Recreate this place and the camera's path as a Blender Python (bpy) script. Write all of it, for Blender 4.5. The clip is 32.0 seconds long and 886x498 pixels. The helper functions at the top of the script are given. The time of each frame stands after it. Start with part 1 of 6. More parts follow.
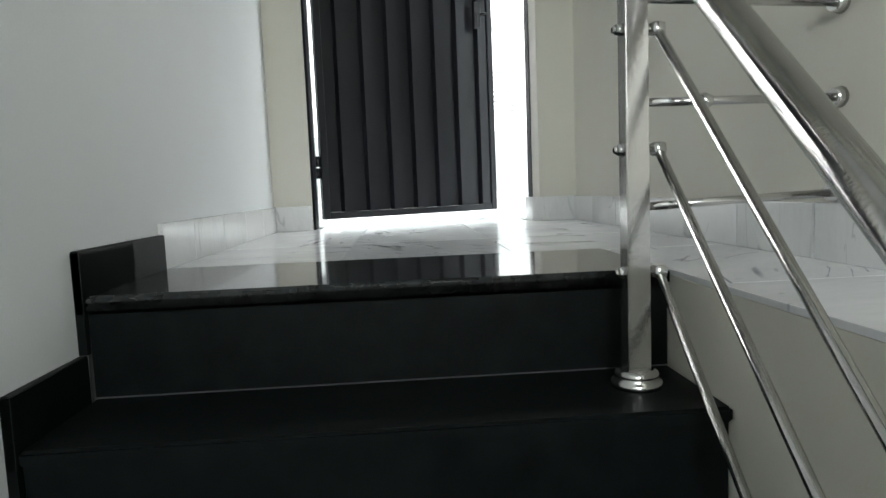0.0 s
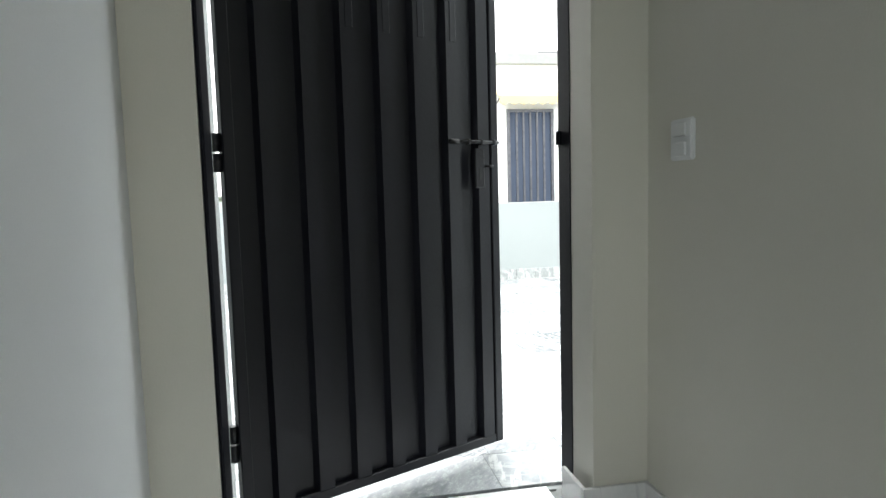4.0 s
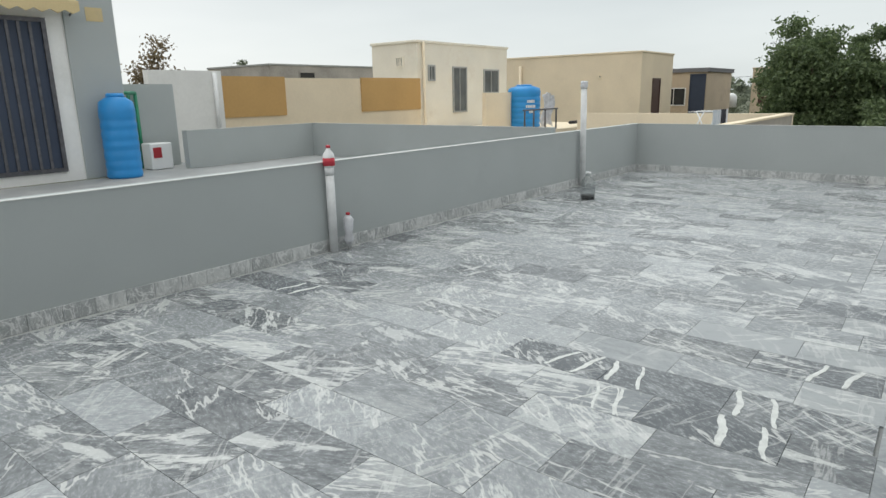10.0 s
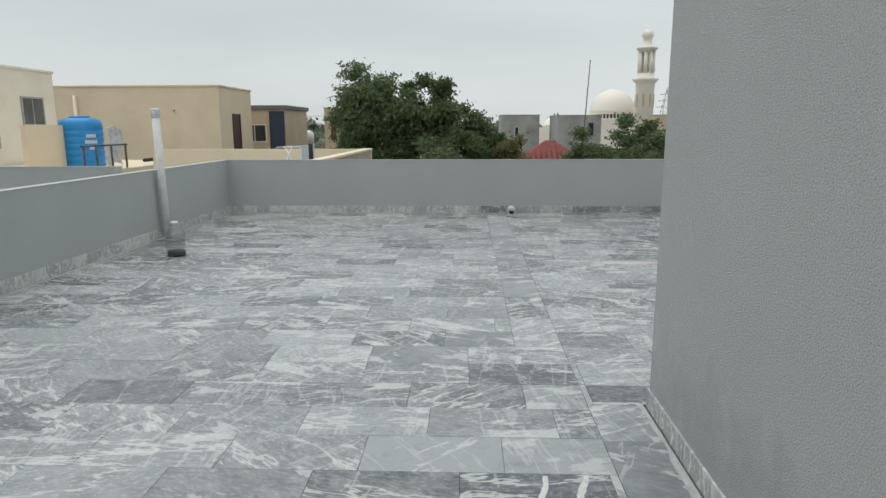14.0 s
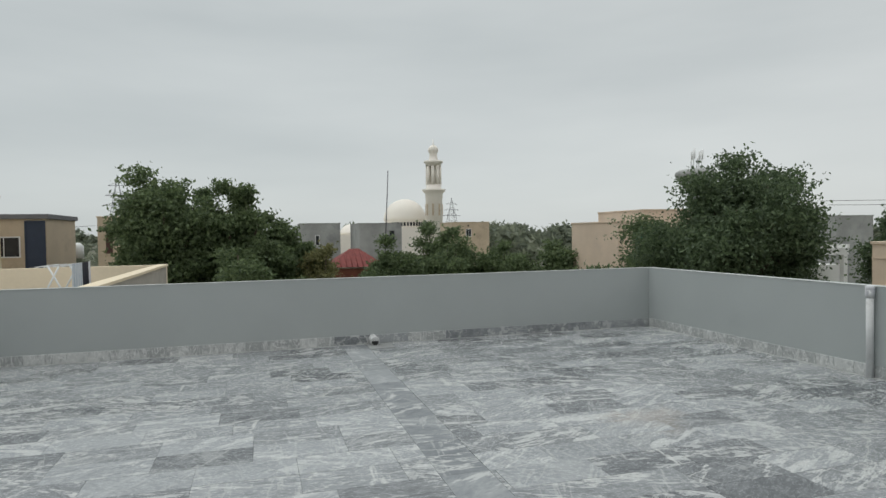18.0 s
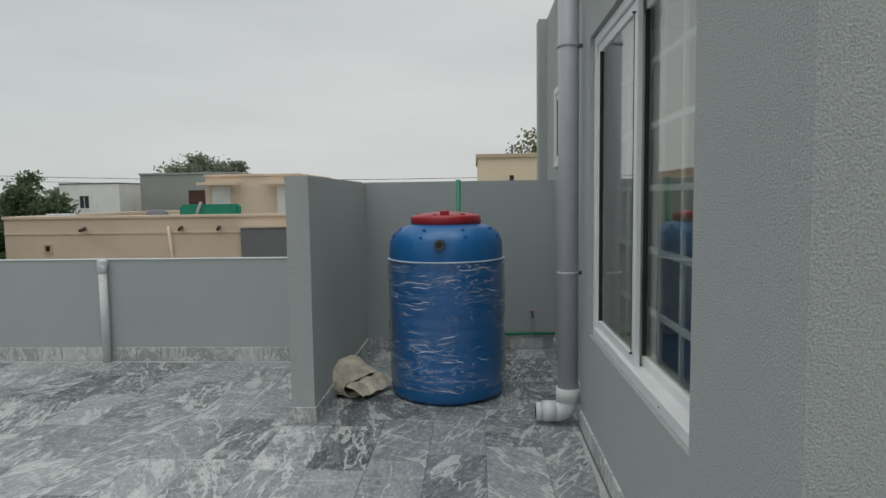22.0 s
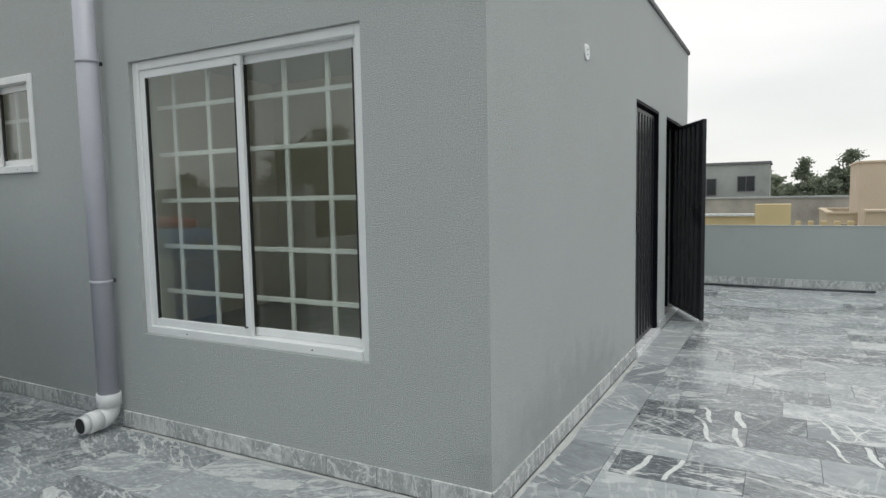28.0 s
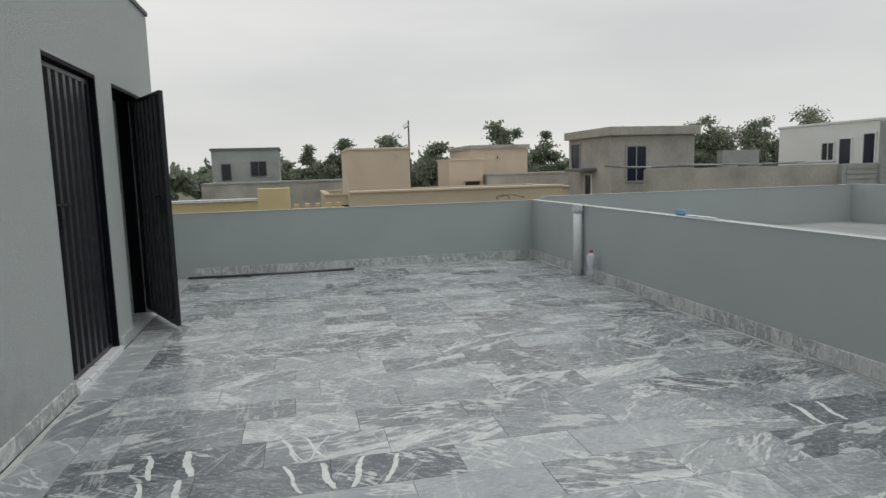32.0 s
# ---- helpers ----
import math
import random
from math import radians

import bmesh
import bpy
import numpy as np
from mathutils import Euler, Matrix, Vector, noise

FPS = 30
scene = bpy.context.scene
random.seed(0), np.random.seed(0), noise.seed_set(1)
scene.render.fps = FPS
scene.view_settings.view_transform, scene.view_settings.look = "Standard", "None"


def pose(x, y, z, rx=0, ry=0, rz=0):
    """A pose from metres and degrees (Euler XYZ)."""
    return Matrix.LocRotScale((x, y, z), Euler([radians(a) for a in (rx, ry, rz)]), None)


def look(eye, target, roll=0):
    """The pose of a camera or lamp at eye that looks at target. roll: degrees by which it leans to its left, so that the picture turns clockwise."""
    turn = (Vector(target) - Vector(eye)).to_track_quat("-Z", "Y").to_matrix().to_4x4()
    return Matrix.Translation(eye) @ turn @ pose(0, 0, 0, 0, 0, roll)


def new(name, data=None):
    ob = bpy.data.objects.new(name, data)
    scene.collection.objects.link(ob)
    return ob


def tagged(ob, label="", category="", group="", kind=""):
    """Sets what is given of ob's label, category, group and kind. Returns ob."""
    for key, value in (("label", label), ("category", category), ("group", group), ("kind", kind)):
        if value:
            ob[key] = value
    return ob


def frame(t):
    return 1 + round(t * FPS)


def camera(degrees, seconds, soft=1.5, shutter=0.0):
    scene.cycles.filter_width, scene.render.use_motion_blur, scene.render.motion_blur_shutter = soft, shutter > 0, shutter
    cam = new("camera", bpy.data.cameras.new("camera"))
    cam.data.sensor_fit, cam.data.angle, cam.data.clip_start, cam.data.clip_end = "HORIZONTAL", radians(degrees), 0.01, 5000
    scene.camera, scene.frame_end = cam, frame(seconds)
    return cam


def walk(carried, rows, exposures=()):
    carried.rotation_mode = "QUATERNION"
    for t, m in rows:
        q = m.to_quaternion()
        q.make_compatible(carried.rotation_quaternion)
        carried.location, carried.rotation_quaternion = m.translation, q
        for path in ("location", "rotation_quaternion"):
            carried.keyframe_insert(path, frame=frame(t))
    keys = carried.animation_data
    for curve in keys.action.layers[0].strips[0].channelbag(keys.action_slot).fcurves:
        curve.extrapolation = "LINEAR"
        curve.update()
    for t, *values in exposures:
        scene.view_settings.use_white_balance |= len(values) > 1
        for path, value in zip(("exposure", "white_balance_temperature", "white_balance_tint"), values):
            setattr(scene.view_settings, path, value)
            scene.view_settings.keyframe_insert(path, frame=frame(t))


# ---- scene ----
cam = camera(70.0, 32.0)
PATH = [
    (0, (-5.099, -3.297, 0.174), (-4.974, -1.31, -0.017), -2.3),
    (0.5, (-5.152, -3.163, 0.186), (-4.976, -1.179, -0.003), -1.1),
    (1, (-5.128, -2.993, 0.305), (-4.964, -1.004, 0.17), -1.6),
    (1.5, (-5.19, -2.889, 0.363), (-5.041, -0.897, 0.258), -1.9),
    (2, (-5.319, -2.692, 0.518), (-4.991, -0.726, 0.345), -3.0),
    (2.5, (-5.286, -2.51, 0.608), (-4.975, -0.545, 0.401), -2.3),
    (3, (-5.219, -2.34, 0.773), (-4.93, -0.373, 0.554), -2.1),
    (3.5, (-5.254, -2.154, 0.891), (-4.913, -0.191, 0.72), -2.0),
    (4, (-5.205, -2.021, 1.036), (-4.843, -0.063, 0.851), -1.6),
    (4.5, (-5.09, -1.852, 1.175), (-4.761, 0.113, 0.996), -1.2),
    (6.5, (-4.921, -0.666, 1.425), (-4.485, 1.262, 1.104), -1.2),
    (7, (-4.925, -0.471, 1.455), (-4.214, 1.363, 1.129), -1.8),
    (7.5, (-4.806, -0.244, 1.457), (-4.045, 1.583, 1.168), -1.7),
    (8, (-4.769, -0.104, 1.458), (-3.779, 1.608, 1.162), -0.5),
    (8.5, (-4.753, 0.044, 1.471), (-3.505, 1.572, 1.145), -1.7),
    (9, (-4.744, 0.080, 1.461), (-3.496, 1.605, 1.121), -1.8),
    (9.5, (-4.607, 0.067, 1.443), (-3.369, 1.568, 0.983), -0.8),
    (10, (-4.471, 0.251, 1.48), (-2.95, 1.459, 1.005), -1.1),
    (10.5, (-4.327, 0.316, 1.403), (-2.638, 1.27, 0.918), -1.4),
    (11, (-4.24, 0.402, 1.397), (-2.355, 0.868, 0.918), -0.8),
    (11.5, (-4.03, 0.462, 1.38), (-2.132, 0.864, 0.893), -2.0),
    (12, (-3.826, 0.519, 1.389), (-1.931, 0.911, 0.882), -1.4),
    (12.5, (-3.635, 0.652, 1.415), (-1.709, 0.919, 0.947), -2.3),
    (13, (-3.47, 0.765, 1.424), (-1.547, 1.058, 0.958), -2.4),
    (13.5, (-3.212, 0.803, 1.442), (-1.273, 1.064, 1.025), -2.3),
    (14, (-3.037, 0.925, 1.398), (-1.074, 1.0, 1.019), -0.2),
    (14.5, (-2.83, 1.113, 1.432), (-0.862, 1.087, 1.075), -2.1),
    (15, (-2.573, 1.267, 1.406), (-0.612, 1.14, 1.033), -0.9),
    (15.5, (-2.312, 1.397, 1.456), (-0.365, 1.085, 1.121), -0.5),
    (17.5, (-1.082, 1.702, 1.479), (0.838, 1.145, 1.499), -1.3),
    (18, (-0.868, 1.617, 1.442), (1.052, 1.057, 1.391), -0.9),
    (18.5, (-0.568, 1.527, 1.425), (1.314, 0.854, 1.35), -1.6),
    (19, (-0.316, 1.543, 1.413), (1.461, 0.626, 1.349), -1.2),
    (19.5, (-0.084, 1.534, 1.403), (1.508, 0.334, 1.243), -1.1),
    (20, (0.154, 1.442, 1.395), (1.577, 0.048, 1.226), -2.9),
    (20.5, (0.296, 1.414, 1.403), (1.362, -0.267, 1.21), -1.2),
    (21, (0.499, 1.409, 1.398), (1.137, -0.473, 1.169), -2.5),
    (21.5, (0.581, 1.296, 1.376), (1.029, -0.641, 1.153), -1.4),
    (22, (0.613, 1.191, 1.363), (0.717, -0.8, 1.199), -0.8),
    (22.5, (0.653, 1.186, 1.38), (0.248, -0.77, 1.283), -0.1),
    (23, (0.712, 1.253, 1.414), (-0.137, -0.558, 1.379), 0.6),
    (23.5, (0.757, 1.278, 1.443), (-0.264, -0.442, 1.423), 1.5),
    (24, (0.766, 1.13, 1.428), (-0.221, -0.608, 1.376), 0.0),
    (24.5, (0.833, 0.992, 1.431), (-0.355, -0.617, 1.399), -1.2),
    (26.5, (1.856, 0.965, 1.402), (0.152, -0.083, 1.377), 0.4),
    (27, (2.084, 0.909, 1.404), (0.337, -0.057, 1.288), -0.9),
    (27.5, (2.255, 0.984, 1.403), (0.523, -0.016, 1.346), -0.7),
    (28, (2.421, 1.094, 1.392), (0.67, 0.143, 1.222), -1.1),
    (28.5, (2.528, 1.128, 1.395), (0.635, 0.504, 1.232), -1.6),
    (29, (2.569, 1.155, 1.42), (0.588, 0.947, 1.235), -1.5),
    (29.5, (2.432, 1.22, 1.398), (0.441, 1.315, 1.234), -1.5),
    (30, (2.292, 1.325, 1.392), (0.305, 1.474, 1.212), -1.4),
    (30.5, (2.105, 1.341, 1.4), (0.134, 1.597, 1.174), -1.7),
    (31, (1.888, 1.309, 1.402), (-0.07, 1.648, 1.177), -2.2),
    (31.5, (1.629, 1.391, 1.379), (-0.324, 1.745, 1.134), -2.4),
    (32, (1.384, 1.47, 1.37), (-0.553, 1.901, 1.12), -1.6),
]
EXPOSURES = [(0, 3.35), (1.0, 2.4), (2.0, 1.75), (2.5, 1.85), (3.0, 2.25), (4.0, 2.65), (4.5, 2.8), (6.5, 2.7), (7.2, 2.2), (8.0, 1.05), (9.0, 0.65), (10.0, 0.5), (12.0, 0.5), (13.0, 0.25), (14.0, 0.28), (15.5, 0.15), (18.0, 0.1), (20.5, 0.1), (22.0, -0.05), (23.0, -0.07), (24.5, 0.4), (26.5, 0.55), (28.0, 0.45), (29.0, 0.22), (30.0, 0.1), (32.0, 0.05)]
walk(cam, [(t, look(eye, target, roll)) for t, eye, target, roll in PATH], EXPOSURES)

# ---- light: an overcast sky, a broad veiled sun, the stairwell's window, one ceiling lamp ----
SUN_ELEVATION, SUN_AZIMUTH = radians(76), radians(23)
world = bpy.data.worlds.new("overcast_sky")
scene.world = world
world.use_nodes = True
wn, wl = world.node_tree.nodes, world.node_tree.links
wn.clear()
sky = wn.new("ShaderNodeTexSky")
sky.sky_type, sky.sun_disc = "NISHITA", False
sky.sun_elevation, sky.sun_rotation = SUN_ELEVATION, SUN_AZIMUTH
thin = wn.new("ShaderNodeVectorMath")
thin.operation = "SCALE"
thin.inputs["Scale"].default_value = 0.1
wl.new(sky.outputs[0], thin.inputs[0])
way = wn.new("ShaderNodeTexCoord")
flat = wn.new("ShaderNodeMapping")
flat.inputs["Scale"].default_value = (1.0, 1.0, 5.0)
wl.new(way.outputs["Generated"], flat.inputs[0])
cloud = wn.new("ShaderNodeTexNoise")
cloud.inputs["Scale"].default_value, cloud.inputs["Detail"].default_value, cloud.inputs["Roughness"].default_value = 1.1, 6, 0.48
wl.new(flat.outputs[0], cloud.inputs["Vector"])
tone = wn.new("ShaderNodeValToRGB")
tone.color_ramp.elements[0].position, tone.color_ramp.elements[0].color = 0.32, (0.59, 0.622, 0.622, 1)
tone.color_ramp.elements[1].position, tone.color_ramp.elements[1].color = 0.68, (0.752, 0.775, 0.765, 1)
wl.new(cloud.outputs[0], tone.inputs[0])
veil = wn.new("ShaderNodeMix")
veil.data_type = "RGBA"
veil.inputs[0].default_value = 0.93
wl.new(thin.outputs[0], veil.inputs[6])
wl.new(tone.outputs[0], veil.inputs[7])
# the sky is brighter and warmer on the veiled sun's side
side = wn.new("ShaderNodeSeparateXYZ")
wl.new(way.outputs["Generated"], side.inputs[0])
span = wn.new("ShaderNodeMapRange")
span.inputs["From Min"].default_value, span.inputs["From Max"].default_value = -1.0, 1.0
wl.new(side.outputs[0], span.inputs[0])
cast = wn.new("ShaderNodeValToRGB")
cast.color_ramp.elements[0].color, cast.color_ramp.elements[1].color = (1.08, 1.035, 1.015, 1), (0.815, 0.835, 0.84, 1)
wl.new(span.outputs[0], cast.inputs[0])
tint = wn.new("ShaderNodeVectorMath")
tint.operation = "MULTIPLY"
wl.new(veil.outputs[2], tint.inputs[0])
wl.new(cast.outputs[0], tint.inputs[1])
bg = wn.new("ShaderNodeBackground")
wl.new(tint.outputs[0], bg.inputs[0])
wl.new(bg.outputs[0], wn.new("ShaderNodeOutputWorld").inputs[0])

lamp = bpy.data.lights.new("sun", "SUN")
lamp.energy, lamp.angle, lamp.color = 1.1, radians(50), (0.965, 1.0, 0.97)
sun = new("sun", lamp)
sun.matrix_world = look((1.5, 3.5, 15), (0, 0, 0))
# daylight through the window over the lower flight
lamp = bpy.data.lights.new("stair_window_light", "AREA")
lamp.shape, lamp.size, lamp.size_y, lamp.energy, lamp.color = "RECTANGLE", 0.9, 1.1, 2.5, (0.93, 1.0, 0.98)
stair_light = new("stair_window_light", lamp)
stair_light.matrix_world = look((-5.1, -5.02, 1.1), (-5.1, -2.0, 0.7))
lamp = bpy.data.lights.new("room_lamp", "POINT")
lamp.energy, lamp.shadow_soft_size, lamp.color = 14, 0.12, (1, 0.97, 0.85)
new("room_lamp", lamp).location = (-2.3, -2.3, 2.8)


# ---- materials ----
def nodes_of(name):
    m = bpy.data.materials.new(name)
    m.use_nodes = True
    return m, m.node_tree.nodes, m.node_tree.links, m.node_tree.nodes["Principled BSDF"]


def rgb(c):
    return (*c, 1)


def plain(name, c, rough=0.6, metal=0.0, vary=0.12, scale=3.0, grain=60.0, bump=0.15, stain=None, stain_at=0.62, coat=0.0, gmix=0.35, shine=0.5, amix=1.0, damp=None, crisp=None):
    """A surface with broad blotches, fine grain and relief."""
    m, n, l, p = nodes_of(name)
    co = n.new("ShaderNodeTexCoord")
    a, b = n.new("ShaderNodeTexNoise"), n.new("ShaderNodeTexNoise")
    a.inputs["Scale"].default_value, a.inputs["Detail"].default_value = scale, 6
    b.inputs["Scale"].default_value, b.inputs["Detail"].default_value = grain, 3
    if crisp:
        b.inputs["Detail"].default_value, b.inputs["Roughness"].default_value, b.inputs["Distortion"].default_value = 3, crisp, 0.35
    for t in (a, b):
        l.new(co.outputs["Object"], t.inputs["Vector"])
    add = n.new("ShaderNodeMath")
    add.operation = "MULTIPLY_ADD"
    add.inputs[1].default_value = gmix
    l.new(b.outputs[0], add.inputs[0])
    broad = n.new("ShaderNodeMath")
    broad.operation = "MULTIPLY"
    broad.inputs[1].default_value = amix
    l.new(a.outputs[0], broad.inputs[0])
    l.new(broad.outputs[0], add.inputs[2])
    ramp = n.new("ShaderNodeValToRGB")
    e = ramp.color_ramp.elements
    e[0].position, e[1].position = (gmix + amix) * 0.5 - 0.25, (gmix + amix) * 0.5 + 0.25
    e[0].color, e[1].color = rgb([v * (1 - vary) for v in c]), rgb([min(1, v * (1 + vary)) for v in c])
    l.new(add.outputs[0], ramp.inputs[0])
    out = ramp.outputs[0]
    if stain:
        s = n.new("ShaderNodeTexNoise")
        s.inputs["Scale"].default_value, s.inputs["Detail"].default_value, s.inputs["Roughness"].default_value = scale * 0.7, 8, 0.7
        l.new(co.outputs["Object"], s.inputs["Vector"])
        sr = n.new("ShaderNodeValToRGB")
        sr.color_ramp.elements[0].position, sr.color_ramp.elements[1].position = stain_at - 0.06, stain_at + 0.1
        l.new(s.outputs[0], sr.inputs[0])
        mx = n.new("ShaderNodeMix")
        mx.data_type = "RGBA"
        l.new(sr.outputs[0], mx.inputs[0])
        l.new(out, mx.inputs[6])
        mx.inputs[7].default_value = rgb(stain)
        out = mx.outputs[2]
    if damp:
        # one blotch of damp with a ragged outline: centre and half-lengths
        mp, ln, wob, sm, dr, mx = (n.new("ShaderNode" + k) for k in ("Mapping", "VectorMath", "Math", "Math", "ValToRGB", "Mix"))
        mp.vector_type = "TEXTURE"
        mp.inputs["Location"].default_value, mp.inputs["Scale"].default_value = damp[0], damp[1]
        l.new(co.outputs["Object"], mp.inputs[0])
        ln.operation = "LENGTH"
        l.new(mp.outputs[0], ln.inputs[0])
        dn = n.new("ShaderNodeTexNoise")
        dn.inputs["Scale"].default_value, dn.inputs["Detail"].default_value, dn.inputs["Roughness"].default_value = 6, 8, 0.7
        l.new(co.outputs["Object"], dn.inputs["Vector"])
        wob.operation = "MULTIPLY"
        wob.inputs[1].default_value = 1.6
        l.new(dn.outputs[0], wob.inputs[0])
        l.new(ln.outputs["Value"], sm.inputs[0])
        l.new(wob.outputs[0], sm.inputs[1])
        dr.color_ramp.elements[0].position, dr.color_ramp.elements[0].color = 0.72, (0.42, 0.42, 0.42, 1)
        dr.color_ramp.elements[1].position, dr.color_ramp.elements[1].color = 1.0, (0, 0, 0, 1)
        half = n.new("ShaderNodeMath")
        half.operation = "MULTIPLY"
        half.inputs[1].default_value = 0.6
        l.new(sm.outputs[0], half.inputs[0])
        l.new(half.outputs[0], dr.inputs[0])
        mx.data_type = "RGBA"
        l.new(dr.outputs[0], mx.inputs[0])
        l.new(out, mx.inputs[6])
        mx.inputs[7].default_value = rgb([v * 0.6 for v in c])
        out = mx.outputs[2]
    l.new(out, p.inputs["Base Color"])
    p.inputs["Roughness"].default_value, p.inputs["Metallic"].default_value = rough, metal
    p.inputs["Coat Weight"].default_value = coat
    p.inputs["Specular IOR Level"].default_value = shine
    if bump:
        bp = n.new("ShaderNodeBump")
        bp.inputs["Strength"].default_value, bp.inputs["Distance"].default_value = bump, 0.01
        l.new(b.outputs[0], bp.inputs["Height"])
        l.new(bp.outputs[0], p.inputs["Normal"])
    return m


def marble(name, dark, light, vein, rough, island=False, per_object=True, scale=1.0, vein_at=0.03, patch=0.56, dashes=False):
    """Polished stone: cloudy ground, pale patches and veins, each piece with its own cut."""
    m, n, l, p = nodes_of(name)
    co = n.new("ShaderNodeTexCoord")
    if island:
        rnd = n.new("ShaderNodeNewGeometry").outputs["Random Per Island"]
    else:
        rnd = n.new("ShaderNodeObjectInfo").outputs["Random"]
    k = n.new("ShaderNodeMath")
    k.operation = "MULTIPLY"
    k.inputs[1].default_value = 57.0 if per_object else 0.0
    l.new(rnd, k.inputs[0])
    put = n.new("ShaderNodeCombineXYZ")
    for i in range(3):
        l.new(k.outputs[0], put.inputs[i])
    at = n.new("ShaderNodeVectorMath")
    l.new(co.outputs["Object"], at.inputs[0])
    l.new(put.outputs[0], at.inputs[1])
    turn = n.new("ShaderNodeVectorRotate")
    turn.rotation_type = "Z_AXIS"
    rot = n.new("ShaderNodeMath")
    rot.operation = "MULTIPLY"
    rot.inputs[1].default_value = 19.0
    l.new(rnd, rot.inputs[0])
    l.new(at.outputs[0], turn.inputs[0])
    l.new(rot.outputs[0], turn.inputs["Angle"])
    stretch = n.new("ShaderNodeMapping")
    stretch.inputs["Scale"].default_value = (scale, scale * (3.0 if dashes else 2.4), scale)
    l.new(turn.outputs[0], stretch.inputs[0])

    def noise_at(s, d, r=0.55, dist=0.0):
        t = n.new("ShaderNodeTexNoise")
        t.inputs["Scale"].default_value, t.inputs["Detail"].default_value, t.inputs["Roughness"].default_value, t.inputs["Distortion"].default_value = s, d, r, dist
        l.new(stretch.outputs[0], t.inputs["Vector"])
        return t.outputs[0]

    def ramp_of(x, p0, c0, p1, c1):
        r = n.new("ShaderNodeValToRGB")
        r.color_ramp.elements[0].position, r.color_ramp.elements[0].color = p0, rgb(c0)
        r.color_ramp.elements[1].position, r.color_ramp.elements[1].color = p1, rgb(c1)
        l.new(x, r.inputs[0])
        return r.outputs[0]

    def blend(f, a, b):
        mx = n.new("ShaderNodeMix")
        mx.data_type = "RGBA"
        l.new(f, mx.inputs[0])
        l.new(a, mx.inputs[6])
        mx.inputs[7].default_value = b
        return mx.outputs[2]

    ground = ramp_of(noise_at(26, 8, 0.7), 0.3, [v * (0.94 if dashes else 0.72) for v in dark], 0.72, [v * (1.04 if dashes else 1.35) for v in dark])
    # how pale a piece is as a whole
    shift = n.new("ShaderNodeMath")
    shift.operation = "MULTIPLY_ADD"
    shift.inputs[1].default_value, shift.inputs[2].default_value = 0.3, -0.15
    l.new(rnd, shift.inputs[0])
    lift = n.new("ShaderNodeMath")
    l.new(noise_at(2.2, 5, 0.6, 0.6), lift.inputs[0])
    l.new(shift.outputs[0], lift.inputs[1])
    out = blend(ramp_of(lift.outputs[0], patch - 0.05, (0, 0, 0), patch + 0.13, (0.75, 0.75, 0.75)), ground, rgb(light))
    for s, w, d in () if dashes else ((1.3, vein_at, 0.9), (4.2, vein_at * 0.55, 0.5)):
        off = n.new("ShaderNodeMath")
        off.operation = "SUBTRACT"
        off.inputs[1].default_value = 0.5
        l.new(noise_at(s, 4, 0.5, d), off.inputs[0])
        ab = n.new("ShaderNodeMath")
        ab.operation = "ABSOLUTE"
        l.new(off.outputs[0], ab.inputs[0])
        out = blend(ramp_of(ab.outputs[0], w * 0.25, (0.85, 0.85, 0.85), w, (0, 0, 0)), out, rgb(vein))
    if dashes:
        # thin smoky strokes that wander and break off
        for sc, width, gate in ((1.5, 0.02, 0.53), (3.1, 0.014, 0.56)):
            away = n.new("ShaderNodeMath")
            away.operation = "SUBTRACT"
            away.inputs[1].default_value = 0.5
            l.new(noise_at(sc, 3, 0.5, 1.1), away.inputs[0])
            near = n.new("ShaderNodeMath")
            near.operation = "ABSOLUTE"
            l.new(away.outputs[0], near.inputs[0])
            both = n.new("ShaderNodeMath")
            both.operation = "MULTIPLY"
            l.new(ramp_of(near.outputs[0], width * 0.15, (1, 1, 1), width, (0, 0, 0)), both.inputs[0])
            l.new(ramp_of(noise_at(sc * 1.7, 2, 0.5), gate, (0, 0, 0), gate + 0.06, (1, 1, 1)), both.inputs[1])
            out = blend(both.outputs[0], out, rgb(vein))
    dust = noise_at(0.9, 6, 0.65)
    l.new(out, p.inputs["Base Color"])
    rr = ramp_of(dust, 0.3, [rough * 0.8] * 3, 0.7, [min(1, rough * 1.3)] * 3)
    l.new(rr, p.inputs["Roughness"])
    return m


RUST_AT = (3.3, -1.2, 0.0)


